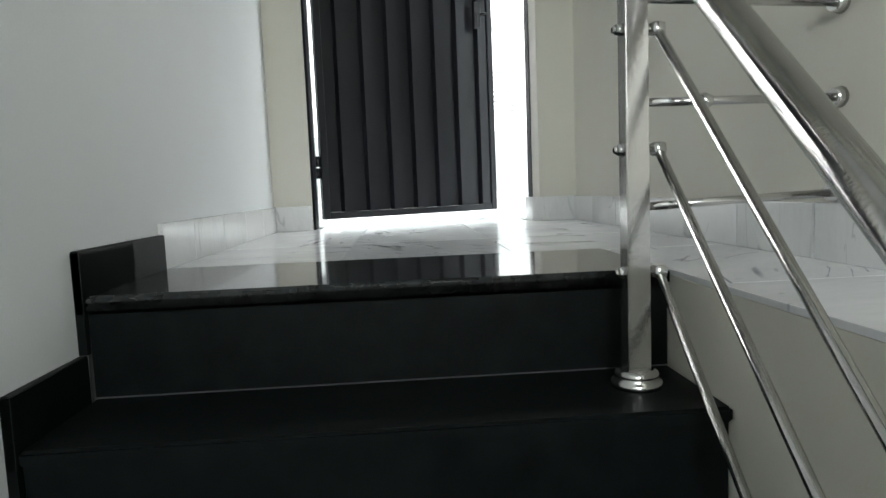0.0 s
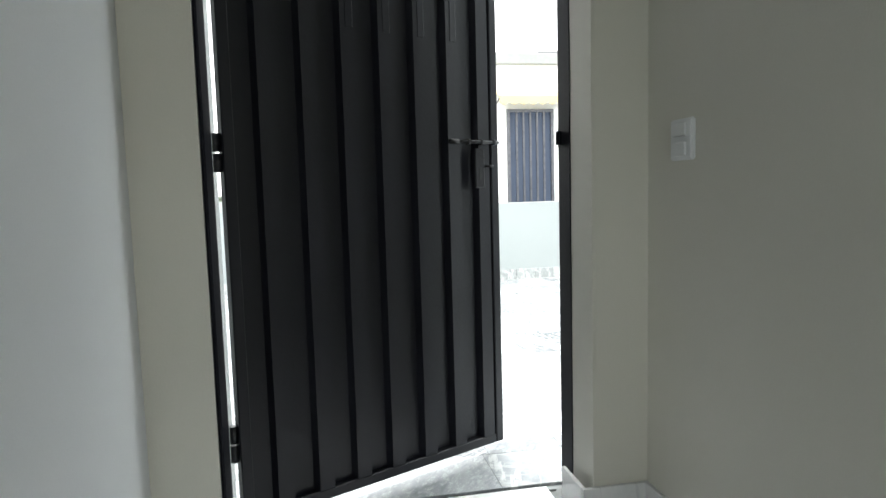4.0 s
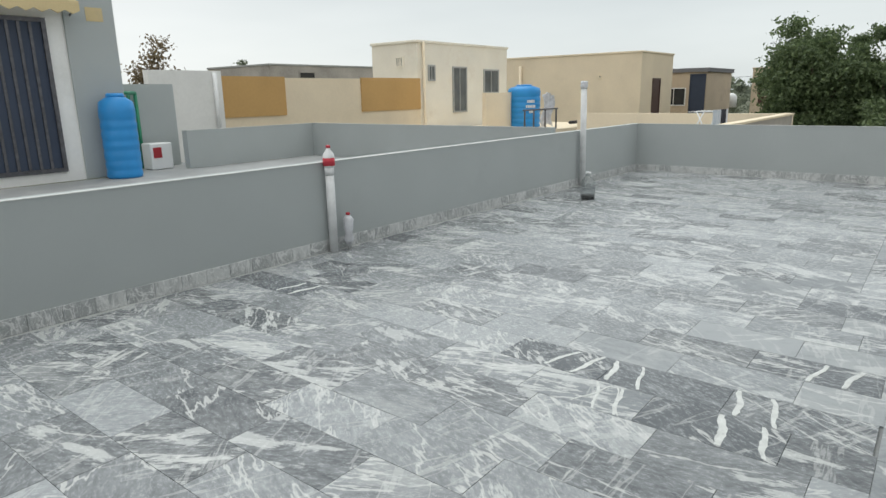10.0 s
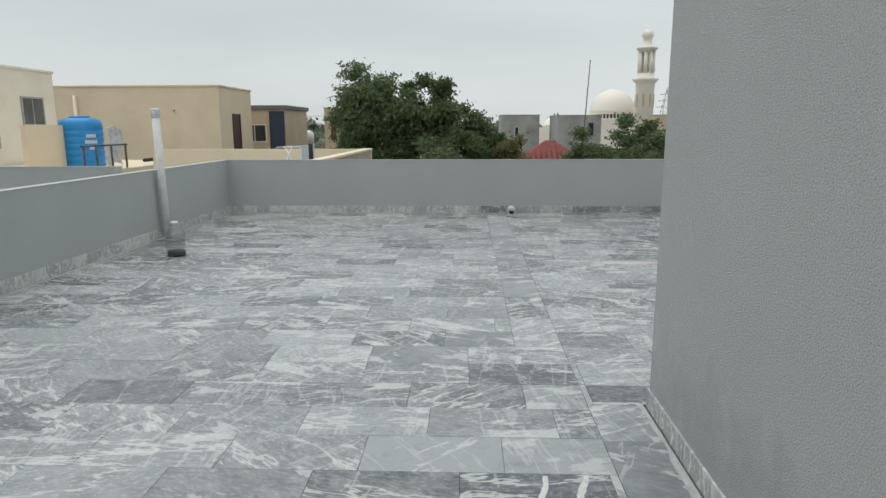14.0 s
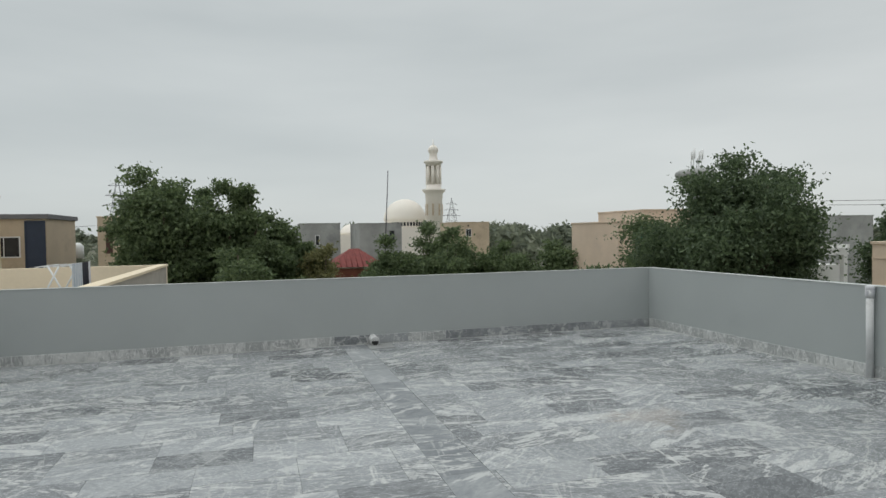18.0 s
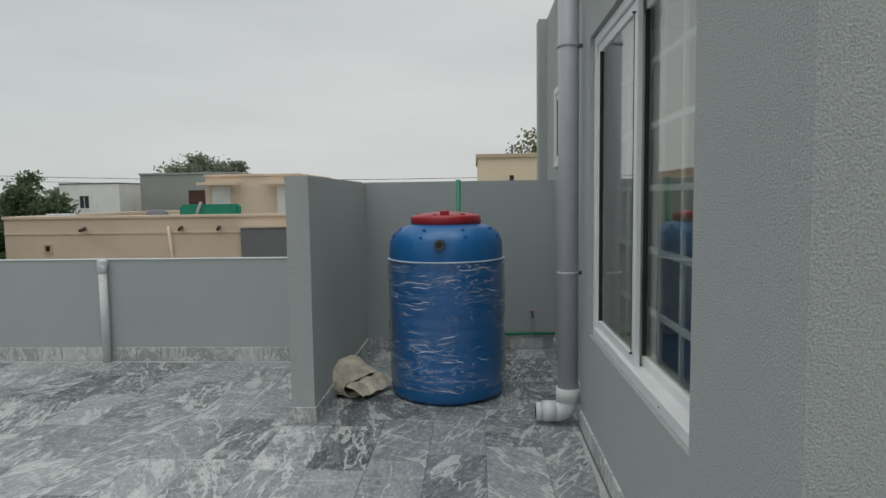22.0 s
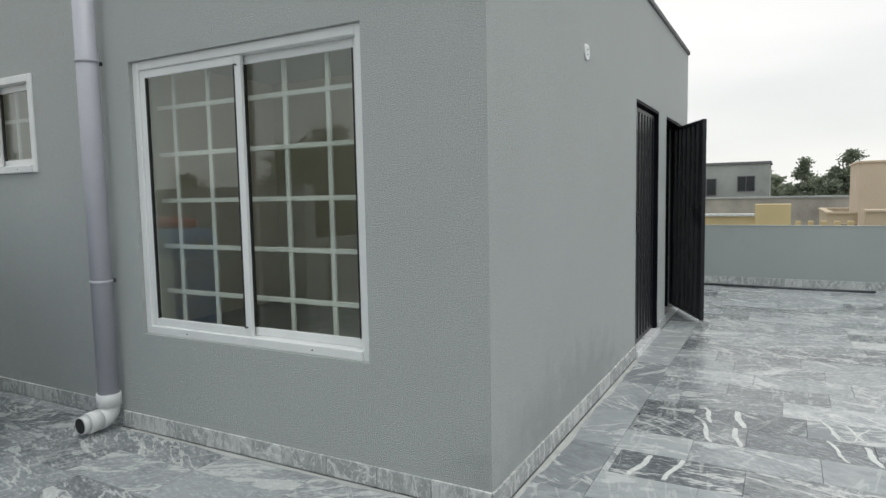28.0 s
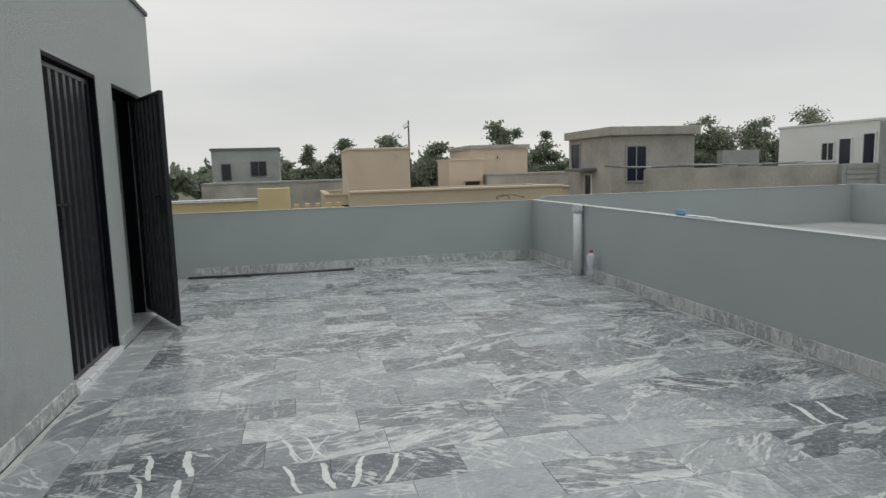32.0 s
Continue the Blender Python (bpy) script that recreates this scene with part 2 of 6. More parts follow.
def stone_tile(name, island=False, rough=0.25, pale=1.0, calm=False):
    """Grey quarried marble: each tile its own grey and cut, mottled, with angular white patches and streaks."""
    m, n, l, p = nodes_of(name)
    rnd = n.new("ShaderNodeNewGeometry").outputs["Random Per Island"] if island else n.new("ShaderNodeObjectInfo").outputs["Random"]

    def calc(op, x, v, w=0.0):
        k = n.new("ShaderNodeMath")
        k.operation = op
        l.new(x, k.inputs[0])
        for i, q in ((1, v), (2, w)):
            if isinstance(q, (int, float)):
                k.inputs[i].default_value = q
            else:
                l.new(q, k.inputs[i])
        return k.outputs[0]

    def dice(k):
        return calc("FRACT", calc("MULTIPLY", rnd, k), 0.0)

    put = n.new("ShaderNodeCombineXYZ")
    for i in range(3):
        l.new(calc("MULTIPLY", rnd, 57.0 + 13 * i), put.inputs[i])
    at = n.new("ShaderNodeVectorMath")
    l.new(n.new("ShaderNodeTexCoord").outputs["Object"], at.inputs[0])
    l.new(put.outputs[0], at.inputs[1])
    turn = n.new("ShaderNodeVectorRotate")
    turn.rotation_type = "Z_AXIS"
    l.new(at.outputs[0], turn.inputs[0])
    l.new(calc("MULTIPLY_ADD", dice(31.0), 1.5, -0.75), turn.inputs["Angle"])
    stretch = n.new("ShaderNodeMapping")
    stretch.inputs["Scale"].default_value = (1.9, 0.8, 1.9)
    l.new(turn.outputs[0], stretch.inputs[0])
    cross = n.new("ShaderNodeMapping")
    cross.inputs["Scale"].default_value = (0.42, 3.0, 3.0)
    cross.inputs["Rotation"].default_value = (0, 0, 0.4)
    l.new(turn.outputs[0], cross.inputs[0])

    flow = n.new("ShaderNodeMapping")
    flow.inputs["Scale"].default_value = (2.6, 0.55, 2.6)
    flow.inputs["Rotation"].default_value = (0, 0, -0.25)
    l.new(turn.outputs[0], flow.inputs[0])

    def noise_at(src, s, d, r=0.55, dist=0.0):
        t = n.new("ShaderNodeTexNoise")
        t.inputs["Scale"].default_value, t.inputs["Detail"].default_value, t.inputs["Roughness"].default_value, t.inputs["Distortion"].default_value = s, d, r, dist
        l.new(src.outputs[0], t.inputs["Vector"])
        return t.outputs[0]

    def ramp_of(x, p0, c0, p1, c1):
        r = n.new("ShaderNodeValToRGB")
        r.color_ramp.elements[0].position, r.color_ramp.elements[0].color = p0, rgb(c0)
        r.color_ramp.elements[1].position, r.color_ramp.elements[1].color = p1, rgb(c1)
        l.new(x, r.inputs[0])
        return r.outputs[0]

    def blend(f, a, c):
        mx = n.new("ShaderNodeMix")
        mx.data_type = "RGBA"
        l.new(f, mx.inputs[0])
        l.new(a, mx.inputs[6])
        mx.inputs[7].default_value = rgb(c)
        return mx.outputs[2]

    cloud = noise_at(stretch, 8.0, 8, 0.72, 0.3)
    speck = noise_at(stretch, 32, 8, 0.8)
    tone_ = calc("MULTIPLY_ADD", dice(7.0), 0.04 if calm else 0.36, calc("MULTIPLY_ADD", cloud, 0.7 if calm else 0.65, calc("MULTIPLY", speck, 0.8 if calm else 0.65)))
    out = ramp_of(tone_, 0.72 if calm else 0.57, [0.076 * pale, 0.084 * pale, 0.092 * pale], 1.34 if calm else 1.3, [0.345, 0.364, 0.378])
    # pale mottled bands
    band = calc("MULTIPLY", ramp_of(noise_at(stretch, 2.4, 9, 0.76, 0.4), 0.49, (0, 0, 0), 0.58, (1, 1, 1)), calc("MULTIPLY_ADD", dice(23.0), 0.75, -0.22))
    out = blend(band, out, (0.44, 0.455, 0.455))
    # angular white patches
    patch_ = calc("MULTIPLY", ramp_of(noise_at(flow, 3.4, 7, 0.66, 0.0), 0.56, (0, 0, 0), 0.58, (1, 1, 1)), calc("GREATER_THAN", dice(41.0), 0.56))
    if not calm:
        out = blend(calc("MULTIPLY", patch_, 0.8), out, (0.545, 0.56, 0.555))
        block = calc("MULTIPLY", ramp_of(noise_at(stretch, 4.2, 7, 0.62, 0.0), 0.575, (0, 0, 0), 0.595, (1, 1, 1)), calc("GREATER_THAN", dice(29.0), 0.64))
        out = blend(calc("MULTIPLY", block, 0.75), out, (0.52, 0.535, 0.535))
    # bold cross streaks on some tiles
    streak = calc("MULTIPLY", ramp_of(noise_at(cross, 3.6, 6, 0.62, 0.0), 0.6, (0, 0, 0), 0.645, (1, 1, 1)), calc("GREATER_THAN", dice(89.0), 0.84))
    if not calm:
        out = blend(calc("MULTIPLY", streak, 0.8), out, (0.58, 0.59, 0.58))
    # a rusty wash that dried on the floor, with a ragged edge
    where = n.new("ShaderNodeVectorMath")
    where.operation = "DISTANCE"
    l.new(n.new("ShaderNodeNewGeometry").outputs["Position"], where.inputs[0])
    where.inputs[1].default_value = RUST_AT
    wash = calc("ADD", where.outputs["Value"], calc("MULTIPLY", noise_at(stretch, 2.0, 6, 0.7), 1.3))
    out = blend(ramp_of(wash, 0.75, (0.4, 0.4, 0.4), 1.5, (0, 0, 0)), out, (0.33, 0.27, 0.22))
    # hair veins
    for src, size, k, strength in ((flow, 1.5, 67.0, 0.75), (cross, 1.3, 53.0, 0.35)):
        thin_ = calc("ABSOLUTE", calc("SUBTRACT", noise_at(src, size, 5, 0.58, 0.0), 0.5), 0.0)
        vein_ = calc("MULTIPLY", ramp_of(thin_, 0.007, (1, 1, 1), 0.012, (0, 0, 0)), calc("GREATER_THAN", dice(k), 0.25))
        out = blend(calc("MULTIPLY", vein_, strength), out, (0.6, 0.61, 0.6))
    l.new(out, p.inputs["Base Color"])
    l.new(ramp_of(speck, 0.3, [rough * 0.8] * 3, 0.7, [min(1, rough * 1.25)] * 3), p.inputs["Roughness"])
    bp = n.new("ShaderNodeBump")
    bp.inputs["Strength"].default_value, bp.inputs["Distance"].default_value = 0.06, 0.004
    l.new(speck, bp.inputs["Height"])
    l.new(bp.outputs[0], p.inputs["Normal"])
    return m


PLASTER = plain("grey_textured_paint", (0.442, 0.466, 0.459), 0.75, vary=0.24, scale=1.1, grain=165, bump=0.8, stain=(0.435, 0.455, 0.447), stain_at=0.66, gmix=1.0, amix=0.12, crisp=0.58)
PLASTER_DAMP = plain("grey_textured_paint_with_damp", (0.442, 0.466, 0.459), 0.75, vary=0.24, scale=1.1, grain=165, bump=0.8, stain=(0.435, 0.455, 0.447), stain_at=0.66, gmix=1.0, amix=0.12, crisp=0.58, damp=((-1.2, 0, 0.02), (1.7, 1, 0.6)))
PARAPET = plain("grey_wall_paint", (0.405, 0.436, 0.434), 0.7, vary=0.1, scale=1.4, grain=200, bump=0.4, stain=(0.37, 0.395, 0.395), stain_at=0.66, gmix=0.8, amix=0.35)
CAP = plain("pale_cement_edge", (0.62, 0.63, 0.62), 0.8, vary=0.15, scale=6, grain=90, bump=0.4)
CREAM_IN = plain("olive_cream_paint", (0.645, 0.63, 0.56), 0.55, vary=0.04, scale=1.2, grain=180, bump=0.08)
WHITE_IN = plain("white_wall_paint", (0.78, 0.8, 0.82), 0.55, vary=0.04, scale=1.2, grain=180, bump=0.08)
TILE = stone_tile("grey_marble_tile")
TILE_FAR = stone_tile("grey_marble_tile_field", True)
TILE_BOLD = stone_tile("dark_marble_tile", calm=True, pale=1.35)
TILE_PALE = stone_tile("pale_marble_tile", rough=0.4, pale=1.9)
VEIN = plain("white_calcite_vein", (0.62, 0.635, 0.62), 0.4, vary=0.16, scale=22, grain=120, bump=0.1, stain=(0.42, 0.43, 0.43), stain_at=0.6)
SKIRT = marble("grey_and_white_skirting", (0.34, 0.355, 0.355), (0.62, 0.635, 0.625), (0.7, 0.71, 0.7), 0.5, scale=4.0, vein_at=0.03, patch=0.5)
SKIRT_DARK = stone_tile("dark_marble_skirting", False, 0.4, 1.2)
MORTAR = plain("grey_mortar", (0.43, 0.44, 0.43), 0.9, vary=0.2, scale=9, grain=70, bump=0.4, stain=(0.34, 0.35, 0.35))
LANDING = marble("white_veined_tile", (0.72, 0.73, 0.745), (0.82, 0.82, 0.835), (0.24, 0.25, 0.27), 0.14, scale=0.8, vein_at=0.0, patch=0.4, dashes=True)
LANDING_SKIRT = marble("white_veined_skirting", (0.7, 0.71, 0.71), (0.76, 0.76, 0.76), (0.55, 0.56, 0.57), 0.2, scale=1.2, vein_at=0.0, patch=0.4, dashes=True)
GRANITE = plain("black_granite", (0.018, 0.02, 0.021), 0.12, vary=0.6, scale=30, grain=220, bump=0.0, coat=0.3)
# darker copy of black_granite: the lower flight's shade is put into its colour
GRANITE_SHADED = plain("black_granite_shaded", (0.0045, 0.0062, 0.0062), 0.45, vary=0.5, scale=20, grain=200, bump=0.05, shine=0.12)
GROUT = plain("grey_grout", (0.27, 0.28, 0.28), 0.9, vary=0.2, scale=4)
STEEL = plain("polished_steel", (0.62, 0.61, 0.6), 0.16, 1.0, vary=0.08, scale=8, grain=120, bump=0.03)
BLACK = plain("black_gloss_enamel", (0.007, 0.0075, 0.012), 0.36, vary=0.3, scale=2.5, grain=90, bump=0.05, shine=0.55)
BLACK_MATT = plain("dusty_black_enamel", (0.006, 0.0065, 0.010), 0.6, vary=0.3, scale=2.5, grain=90, bump=0.08, shine=0.12)
IRON_DARK = plain("blackened_iron", (0.03, 0.03, 0.033), 0.4, 0.6, vary=0.3, scale=14)
IRON = plain("dull_iron", (0.12, 0.12, 0.13), 0.4, 0.8, vary=0.3, scale=14)
UPVC = plain("white_aluminium", (0.76, 0.77, 0.77), 0.35, vary=0.05, scale=5, bump=0.03)
PIPE_GREY = plain("grey_plastic_pipe", (0.44, 0.44, 0.49), 0.42, vary=0.06, scale=3, bump=0.03)
PIPE_WHITE = plain("white_plastic_pipe", (0.68, 0.69, 0.69), 0.45, vary=0.12, scale=7, stain=(0.48, 0.48, 0.46))
BLUE = plain("blue_tank_plastic", (0.01, 0.125, 0.34), 0.32, vary=0.12, scale=4, bump=0.03)
BLUE_FAR = plain("light_blue_plastic", (0.02, 0.26, 0.62), 0.4, vary=0.1, scale=3, bump=0.0)
RED = plain("red_lid_plastic", (0.36, 0.018, 0.028), 0.32, vary=0.12, scale=6, bump=0.03)
GREEN = plain("green_pipe_plastic", (0.02, 0.22, 0.12), 0.45, vary=0.1)
RUBBER = plain("black_rubber", (0.02, 0.02, 0.02), 0.6)
PAPER = plain("brown_sack_paper", (0.56, 0.51, 0.41), 0.85, vary=0.35, scale=9, grain=40, bump=0.6, stain=(0.5, 0.48, 0.42))
CREAM = plain("cream_wall_paint", (0.78, 0.67, 0.50), 0.85, vary=0.07, scale=0.7, grain=14, bump=0.1, stain=(0.7, 0.6, 0.45), stain_at=0.66)
PINKISH = plain("pinkish_cream_paint", (0.68, 0.55, 0.43), 0.85, vary=0.08, scale=0.6, grain=14, bump=0.1, stain=(0.6, 0.49, 0.39))
TAN = plain("tan_wall_paint", (0.55, 0.45, 0.33), 0.85, vary=0.1, scale=0.6, grain=14, stain=(0.4, 0.32, 0.24))
CREAM_PALE = plain("pale_cream_paint", (0.84, 0.79, 0.68), 0.85, vary=0.06, scale=0.8, grain=14, bump=0.1, stain=(0.76, 0.68, 0.56), stain_at=0.63)
GREY_GLASS = plain("grey_window_glass", (0.15, 0.16, 0.16), 0.15, vary=0.25, scale=2, bump=0.0)
ALUM = plain("dull_aluminium", (0.42, 0.42, 0.41), 0.45, 0.3, vary=0.1, scale=5)
ORANGE = plain("orange_wall_paint", (0.55, 0.34, 0.13), 0.8, vary=0.08, scale=0.6, grain=14)
YELLOW = plain("yellow_wall_paint", (0.62, 0.5, 0.28), 0.85, vary=0.12, scale=0.9, stain=(0.5, 0.42, 0.26))
CEMENT = plain("bare_cement", (0.4, 0.375, 0.34), 0.9, vary=0.28, scale=0.7, grain=10, bump=0.3, stain=(0.42, 0.39, 0.35), stain_at=0.58)
CEMENT_PALE = plain("pale_cement", (0.36, 0.37, 0.36), 0.9, vary=0.2, scale=0.6, grain=10, stain=(0.24, 0.25, 0.25))
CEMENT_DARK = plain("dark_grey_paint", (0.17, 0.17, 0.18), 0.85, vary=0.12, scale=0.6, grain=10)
WHITE_OUT = plain("white_house_paint", (0.82, 0.82, 0.8), 0.8, vary=0.07, scale=0.6, grain=14, stain=(0.7, 0.7, 0.67))
NAVY = plain("navy_panel", (0.035, 0.05, 0.085), 0.6, vary=0.1)
BRICK = plain("red_brick", (0.2, 0.07, 0.045), 0.9, vary=0.3, scale=2, grain=20)
ROOF_RED = plain("red_roof_tiles", (0.2, 0.05, 0.045), 0.8, vary=0.25, scale=3, grain=14)
BROWN = plain("brown_door_wood", (0.07, 0.03, 0.022), 0.5, vary=0.2)
DARK = plain("dark_glass", (0.03, 0.034, 0.038), 0.12, vary=0.2, bump=0.0)
BLUE_DARK = plain("dark_blue_glass", (0.012, 0.016, 0.035), 0.15, vary=0.2, bump=0.0)
BARK = plain("bark", (0.09, 0.07, 0.05), 0.9, vary=0.3, scale=5, bump=0.5)
MESH_GREEN = plain("green_shade_net", (0.02, 0.24, 0.15), 0.8)
FABRIC = plain("washed_cloth", (0.62, 0.63, 0.66), 0.9, vary=0.2, scale=9)
FABRIC_DARK = plain("dark_cloth", (0.03, 0.03, 0.04), 0.9, vary=0.2, scale=9)
LAWN = plain("dry_grass_and_streets", (0.11, 0.12, 0.075), 0.95, vary=0.4, scale=0.05, grain=0.6, stain=(0.2, 0.18, 0.15), stain_at=0.55)
NEXT_ROOF = plain("weathered_roof_screed", (0.3, 0.31, 0.31), 0.9, vary=0.2, scale=0.9, grain=30, bump=0.2, stain=(0.4, 0.4, 0.39), stain_at=0.6)
RAG = plain("faded_blue_cloth", (0.25, 0.4, 0.55), 0.9, vary=0.2, scale=12)
HOUSE_GREY = plain("grey_green_house_paint", (0.3, 0.325, 0.31), 0.85, vary=0.1, scale=0.7, grain=12)
STRIPED, _n, _l, _p = nodes_of("striped_towel")
_w, _r, _c = _n.new("ShaderNodeTexWave"), _n.new("ShaderNodeValToRGB"), _n.new("ShaderNodeTexCoord")
_w.inputs["Scale"].default_value = 5.5
_r.color_ramp.elements[0].position, _r.color_ramp.elements[0].color = 0.4, (0.36, 0.44, 0.52, 1)
_r.color_ramp.elements[1].position, _r.color_ramp.elements[1].color = 0.55, (0.72, 0.73, 0.74, 1)
_l.new(_c.outputs["Object"], _w.inputs["Vector"])
_l.new(_w.outputs[0], _r.inputs[0])
_l.new(_r.outputs[0], _p.inputs["Base Color"])
_p.inputs["Roughness"].default_value = 0.9
RED_LABEL = plain("red_print", (0.5, 0.03, 0.05), 0.5)


def foliage(name, c, spread=0.35):
    m, n, l, p = nodes_of(name)
    r = n.new("ShaderNodeValToRGB")
    r.color_ramp.elements[0].color = rgb([v * (1 - spread) for v in c])
    r.color_ramp.elements[1].color = rgb([c[0] * (1 + spread * 1.3), c[1] * (1 + spread), c[2] * (1 + spread * 0.6)])
    l.new(n.new("ShaderNodeNewGeometry").outputs["Random Per Island"], r.inputs[0])
    l.new(r.outputs[0], p.inputs["Base Color"])
    p.inputs["Roughness"].default_value = 0.62
    through_ = n.new("ShaderNodeBsdfTranslucent")
    l.new(r.outputs[0], through_.inputs[0])
    mx = n.new("ShaderNodeMixShader")
    mx.inputs[0].default_value = 0.42
    l.new(p.outputs[0], mx.inputs[1])
    l.new(through_.outputs[0], mx.inputs[2])
    l.new(mx.outputs[0], n["Material Output"].inputs[0])
    return m


LEAF = foliage("leaves", (0.135, 0.195, 0.1))
LEAF_DARK = foliage("dark_leaves", (0.105, 0.158, 0.088))
LEAF_OLIVE = foliage("olive_leaves", (0.2, 0.21, 0.1))
LEAF_BROWN = foliage("dry_brown_leaves", (0.2, 0.165, 0.11), 0.25)
# aerial haze on the distant trees is put into this paler leaf colour
LEAF_HAZE = foliage("leaves_haze_tinted", (0.23, 0.27, 0.21), 0.25)


def glass_like(name, tint, extra, rough=0.0, wrinkle=0.0):
    """Clear sheet: see-through, with mirror gloss that grows at grazing angles."""
    m, n, l, p = nodes_of(name)
    n.remove(p)
    out = n["Material Output"]
    clear, gloss = n.new("ShaderNodeBsdfTransparent"), n.new("ShaderNodeBsdfGlossy")
    clear.inputs[0].default_value = rgb(tint)
    gloss.inputs["Roughness"].default_value = rough
    lw = n.new("ShaderNodeLayerWeight")
    lw.inputs[0].default_value = 0.5
    steep = n.new("ShaderNodeMath")
    steep.operation = "POWER"
    steep.inputs[1].default_value = 4.0
    l.new(lw.outputs["Facing"], steep.inputs[0])
    k = n.new("ShaderNodeMath")
    k.inputs[1].default_value = extra
    k.use_clamp = True
    l.new(steep.outputs[0], k.inputs[0])
    mx = n.new("ShaderNodeMixShader")
    l.new(k.outputs[0], mx.inputs[0])
    l.new(clear.outputs[0], mx.inputs[1])
    l.new(gloss.outputs[0], mx.inputs[2])
    l.new(mx.outputs[0], out.inputs[0])
    if wrinkle:
        # glints along the film's creases, put in as white diffuse colour
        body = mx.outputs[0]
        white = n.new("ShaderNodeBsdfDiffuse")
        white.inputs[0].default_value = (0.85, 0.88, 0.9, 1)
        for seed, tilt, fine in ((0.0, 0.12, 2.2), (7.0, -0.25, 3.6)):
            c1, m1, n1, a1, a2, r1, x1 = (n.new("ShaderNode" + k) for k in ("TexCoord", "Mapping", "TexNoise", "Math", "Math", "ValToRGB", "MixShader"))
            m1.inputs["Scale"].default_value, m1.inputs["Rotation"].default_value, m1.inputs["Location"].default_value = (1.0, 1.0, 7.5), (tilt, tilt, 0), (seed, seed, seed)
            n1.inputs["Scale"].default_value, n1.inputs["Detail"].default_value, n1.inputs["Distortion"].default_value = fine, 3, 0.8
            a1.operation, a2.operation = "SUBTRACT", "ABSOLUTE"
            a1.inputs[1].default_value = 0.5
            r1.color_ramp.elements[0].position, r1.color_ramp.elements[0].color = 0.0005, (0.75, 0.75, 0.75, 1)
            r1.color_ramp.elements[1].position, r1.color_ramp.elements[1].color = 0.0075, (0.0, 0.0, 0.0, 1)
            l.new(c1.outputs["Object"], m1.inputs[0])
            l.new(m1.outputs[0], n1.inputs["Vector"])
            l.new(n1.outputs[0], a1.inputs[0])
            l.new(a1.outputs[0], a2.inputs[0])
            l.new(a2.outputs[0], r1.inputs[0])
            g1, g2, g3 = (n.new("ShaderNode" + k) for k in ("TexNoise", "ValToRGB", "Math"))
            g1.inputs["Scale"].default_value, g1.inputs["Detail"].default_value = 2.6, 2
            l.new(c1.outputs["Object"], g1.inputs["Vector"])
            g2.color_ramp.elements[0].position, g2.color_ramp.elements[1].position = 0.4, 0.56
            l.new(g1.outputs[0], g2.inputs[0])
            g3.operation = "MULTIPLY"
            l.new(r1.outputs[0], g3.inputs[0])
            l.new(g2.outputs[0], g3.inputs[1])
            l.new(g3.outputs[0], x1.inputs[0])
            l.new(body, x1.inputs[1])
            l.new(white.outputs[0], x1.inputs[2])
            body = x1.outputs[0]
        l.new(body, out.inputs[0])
        co, mp, nz, bp = n.new("ShaderNodeTexCoord"), n.new("ShaderNodeMapping"), n.new("ShaderNodeTexNoise"), n.new("ShaderNodeBump")
        mp.inputs["Scale"].default_value = (1.2, 1.2, 7)
        mp.inputs["Rotation"].default_value = (0.25, 0.2, 0)
        nz.inputs["Scale"].default_value, nz.inputs["Detail"].default_value, nz.inputs["Distortion"].default_value = 7, 4, 1.4
        bp.inputs["Strength"].default_value, bp.inputs["Distance"].default_value = wrinkle, 0.04
        l.new(co.outputs["Object"], mp.inputs[0])
        l.new(mp.outputs[0], nz.inputs["Vector"])
        l.new(nz.outputs[0], bp.inputs["Height"])
        l.new(bp.outputs[0], gloss.inputs["Normal"])
    return m


GLASS = glass_like("window_glass", (0.9, 0.92, 0.89), 0.07)
FILM = glass_like("stretch_film", (0.96, 0.98, 1.0), 0.03, 0.12, 0.9)
FILM_GLINT = plain("film_glint_white", (0.66, 0.76, 0.84), 0.3, vary=0.1, scale=30)
FILM_EDGE = plain("gathered_film", (0.5, 0.6, 0.68), 0.3, vary=0.25, scale=30, bump=0.3)
CLEAR = glass_like("clear_bottle_plastic", (0.85, 0.87, 0.87), 0.1, 0.12)
GLOW, _n, _l, _p = nodes_of("lamp_diffuser")
_p.inputs["Emission Color"].default_value, _p.inputs["Emission Strength"].default_value = (1, 0.98, 0.92, 1), 6


# ---- mesh helpers ----
def box(bm, x0, x1, y0, y1, z0, z1):
    v = [bm.verts.new((x, y, z)) for z in (z0, z1) for y in (y0, y1) for x in (x0, x1)]
    for q in ((0, 2, 3, 1), (4, 5, 7, 6), (0, 1, 5, 4), (2, 6, 7, 3), (0, 4, 6, 2), (1, 3, 7, 5)):
        bm.faces.new([v[i] for i in q])
    return bm


def boxes(*rows):
    bm = bmesh.new()
    for r in rows:
        box(bm, *r)
    return bm


def soft(bm, w, seg=1):
    bmesh.ops.bevel(bm, geom=bm.edges[:], offset=w, segments=seg, affect="EDGES")
    return bm


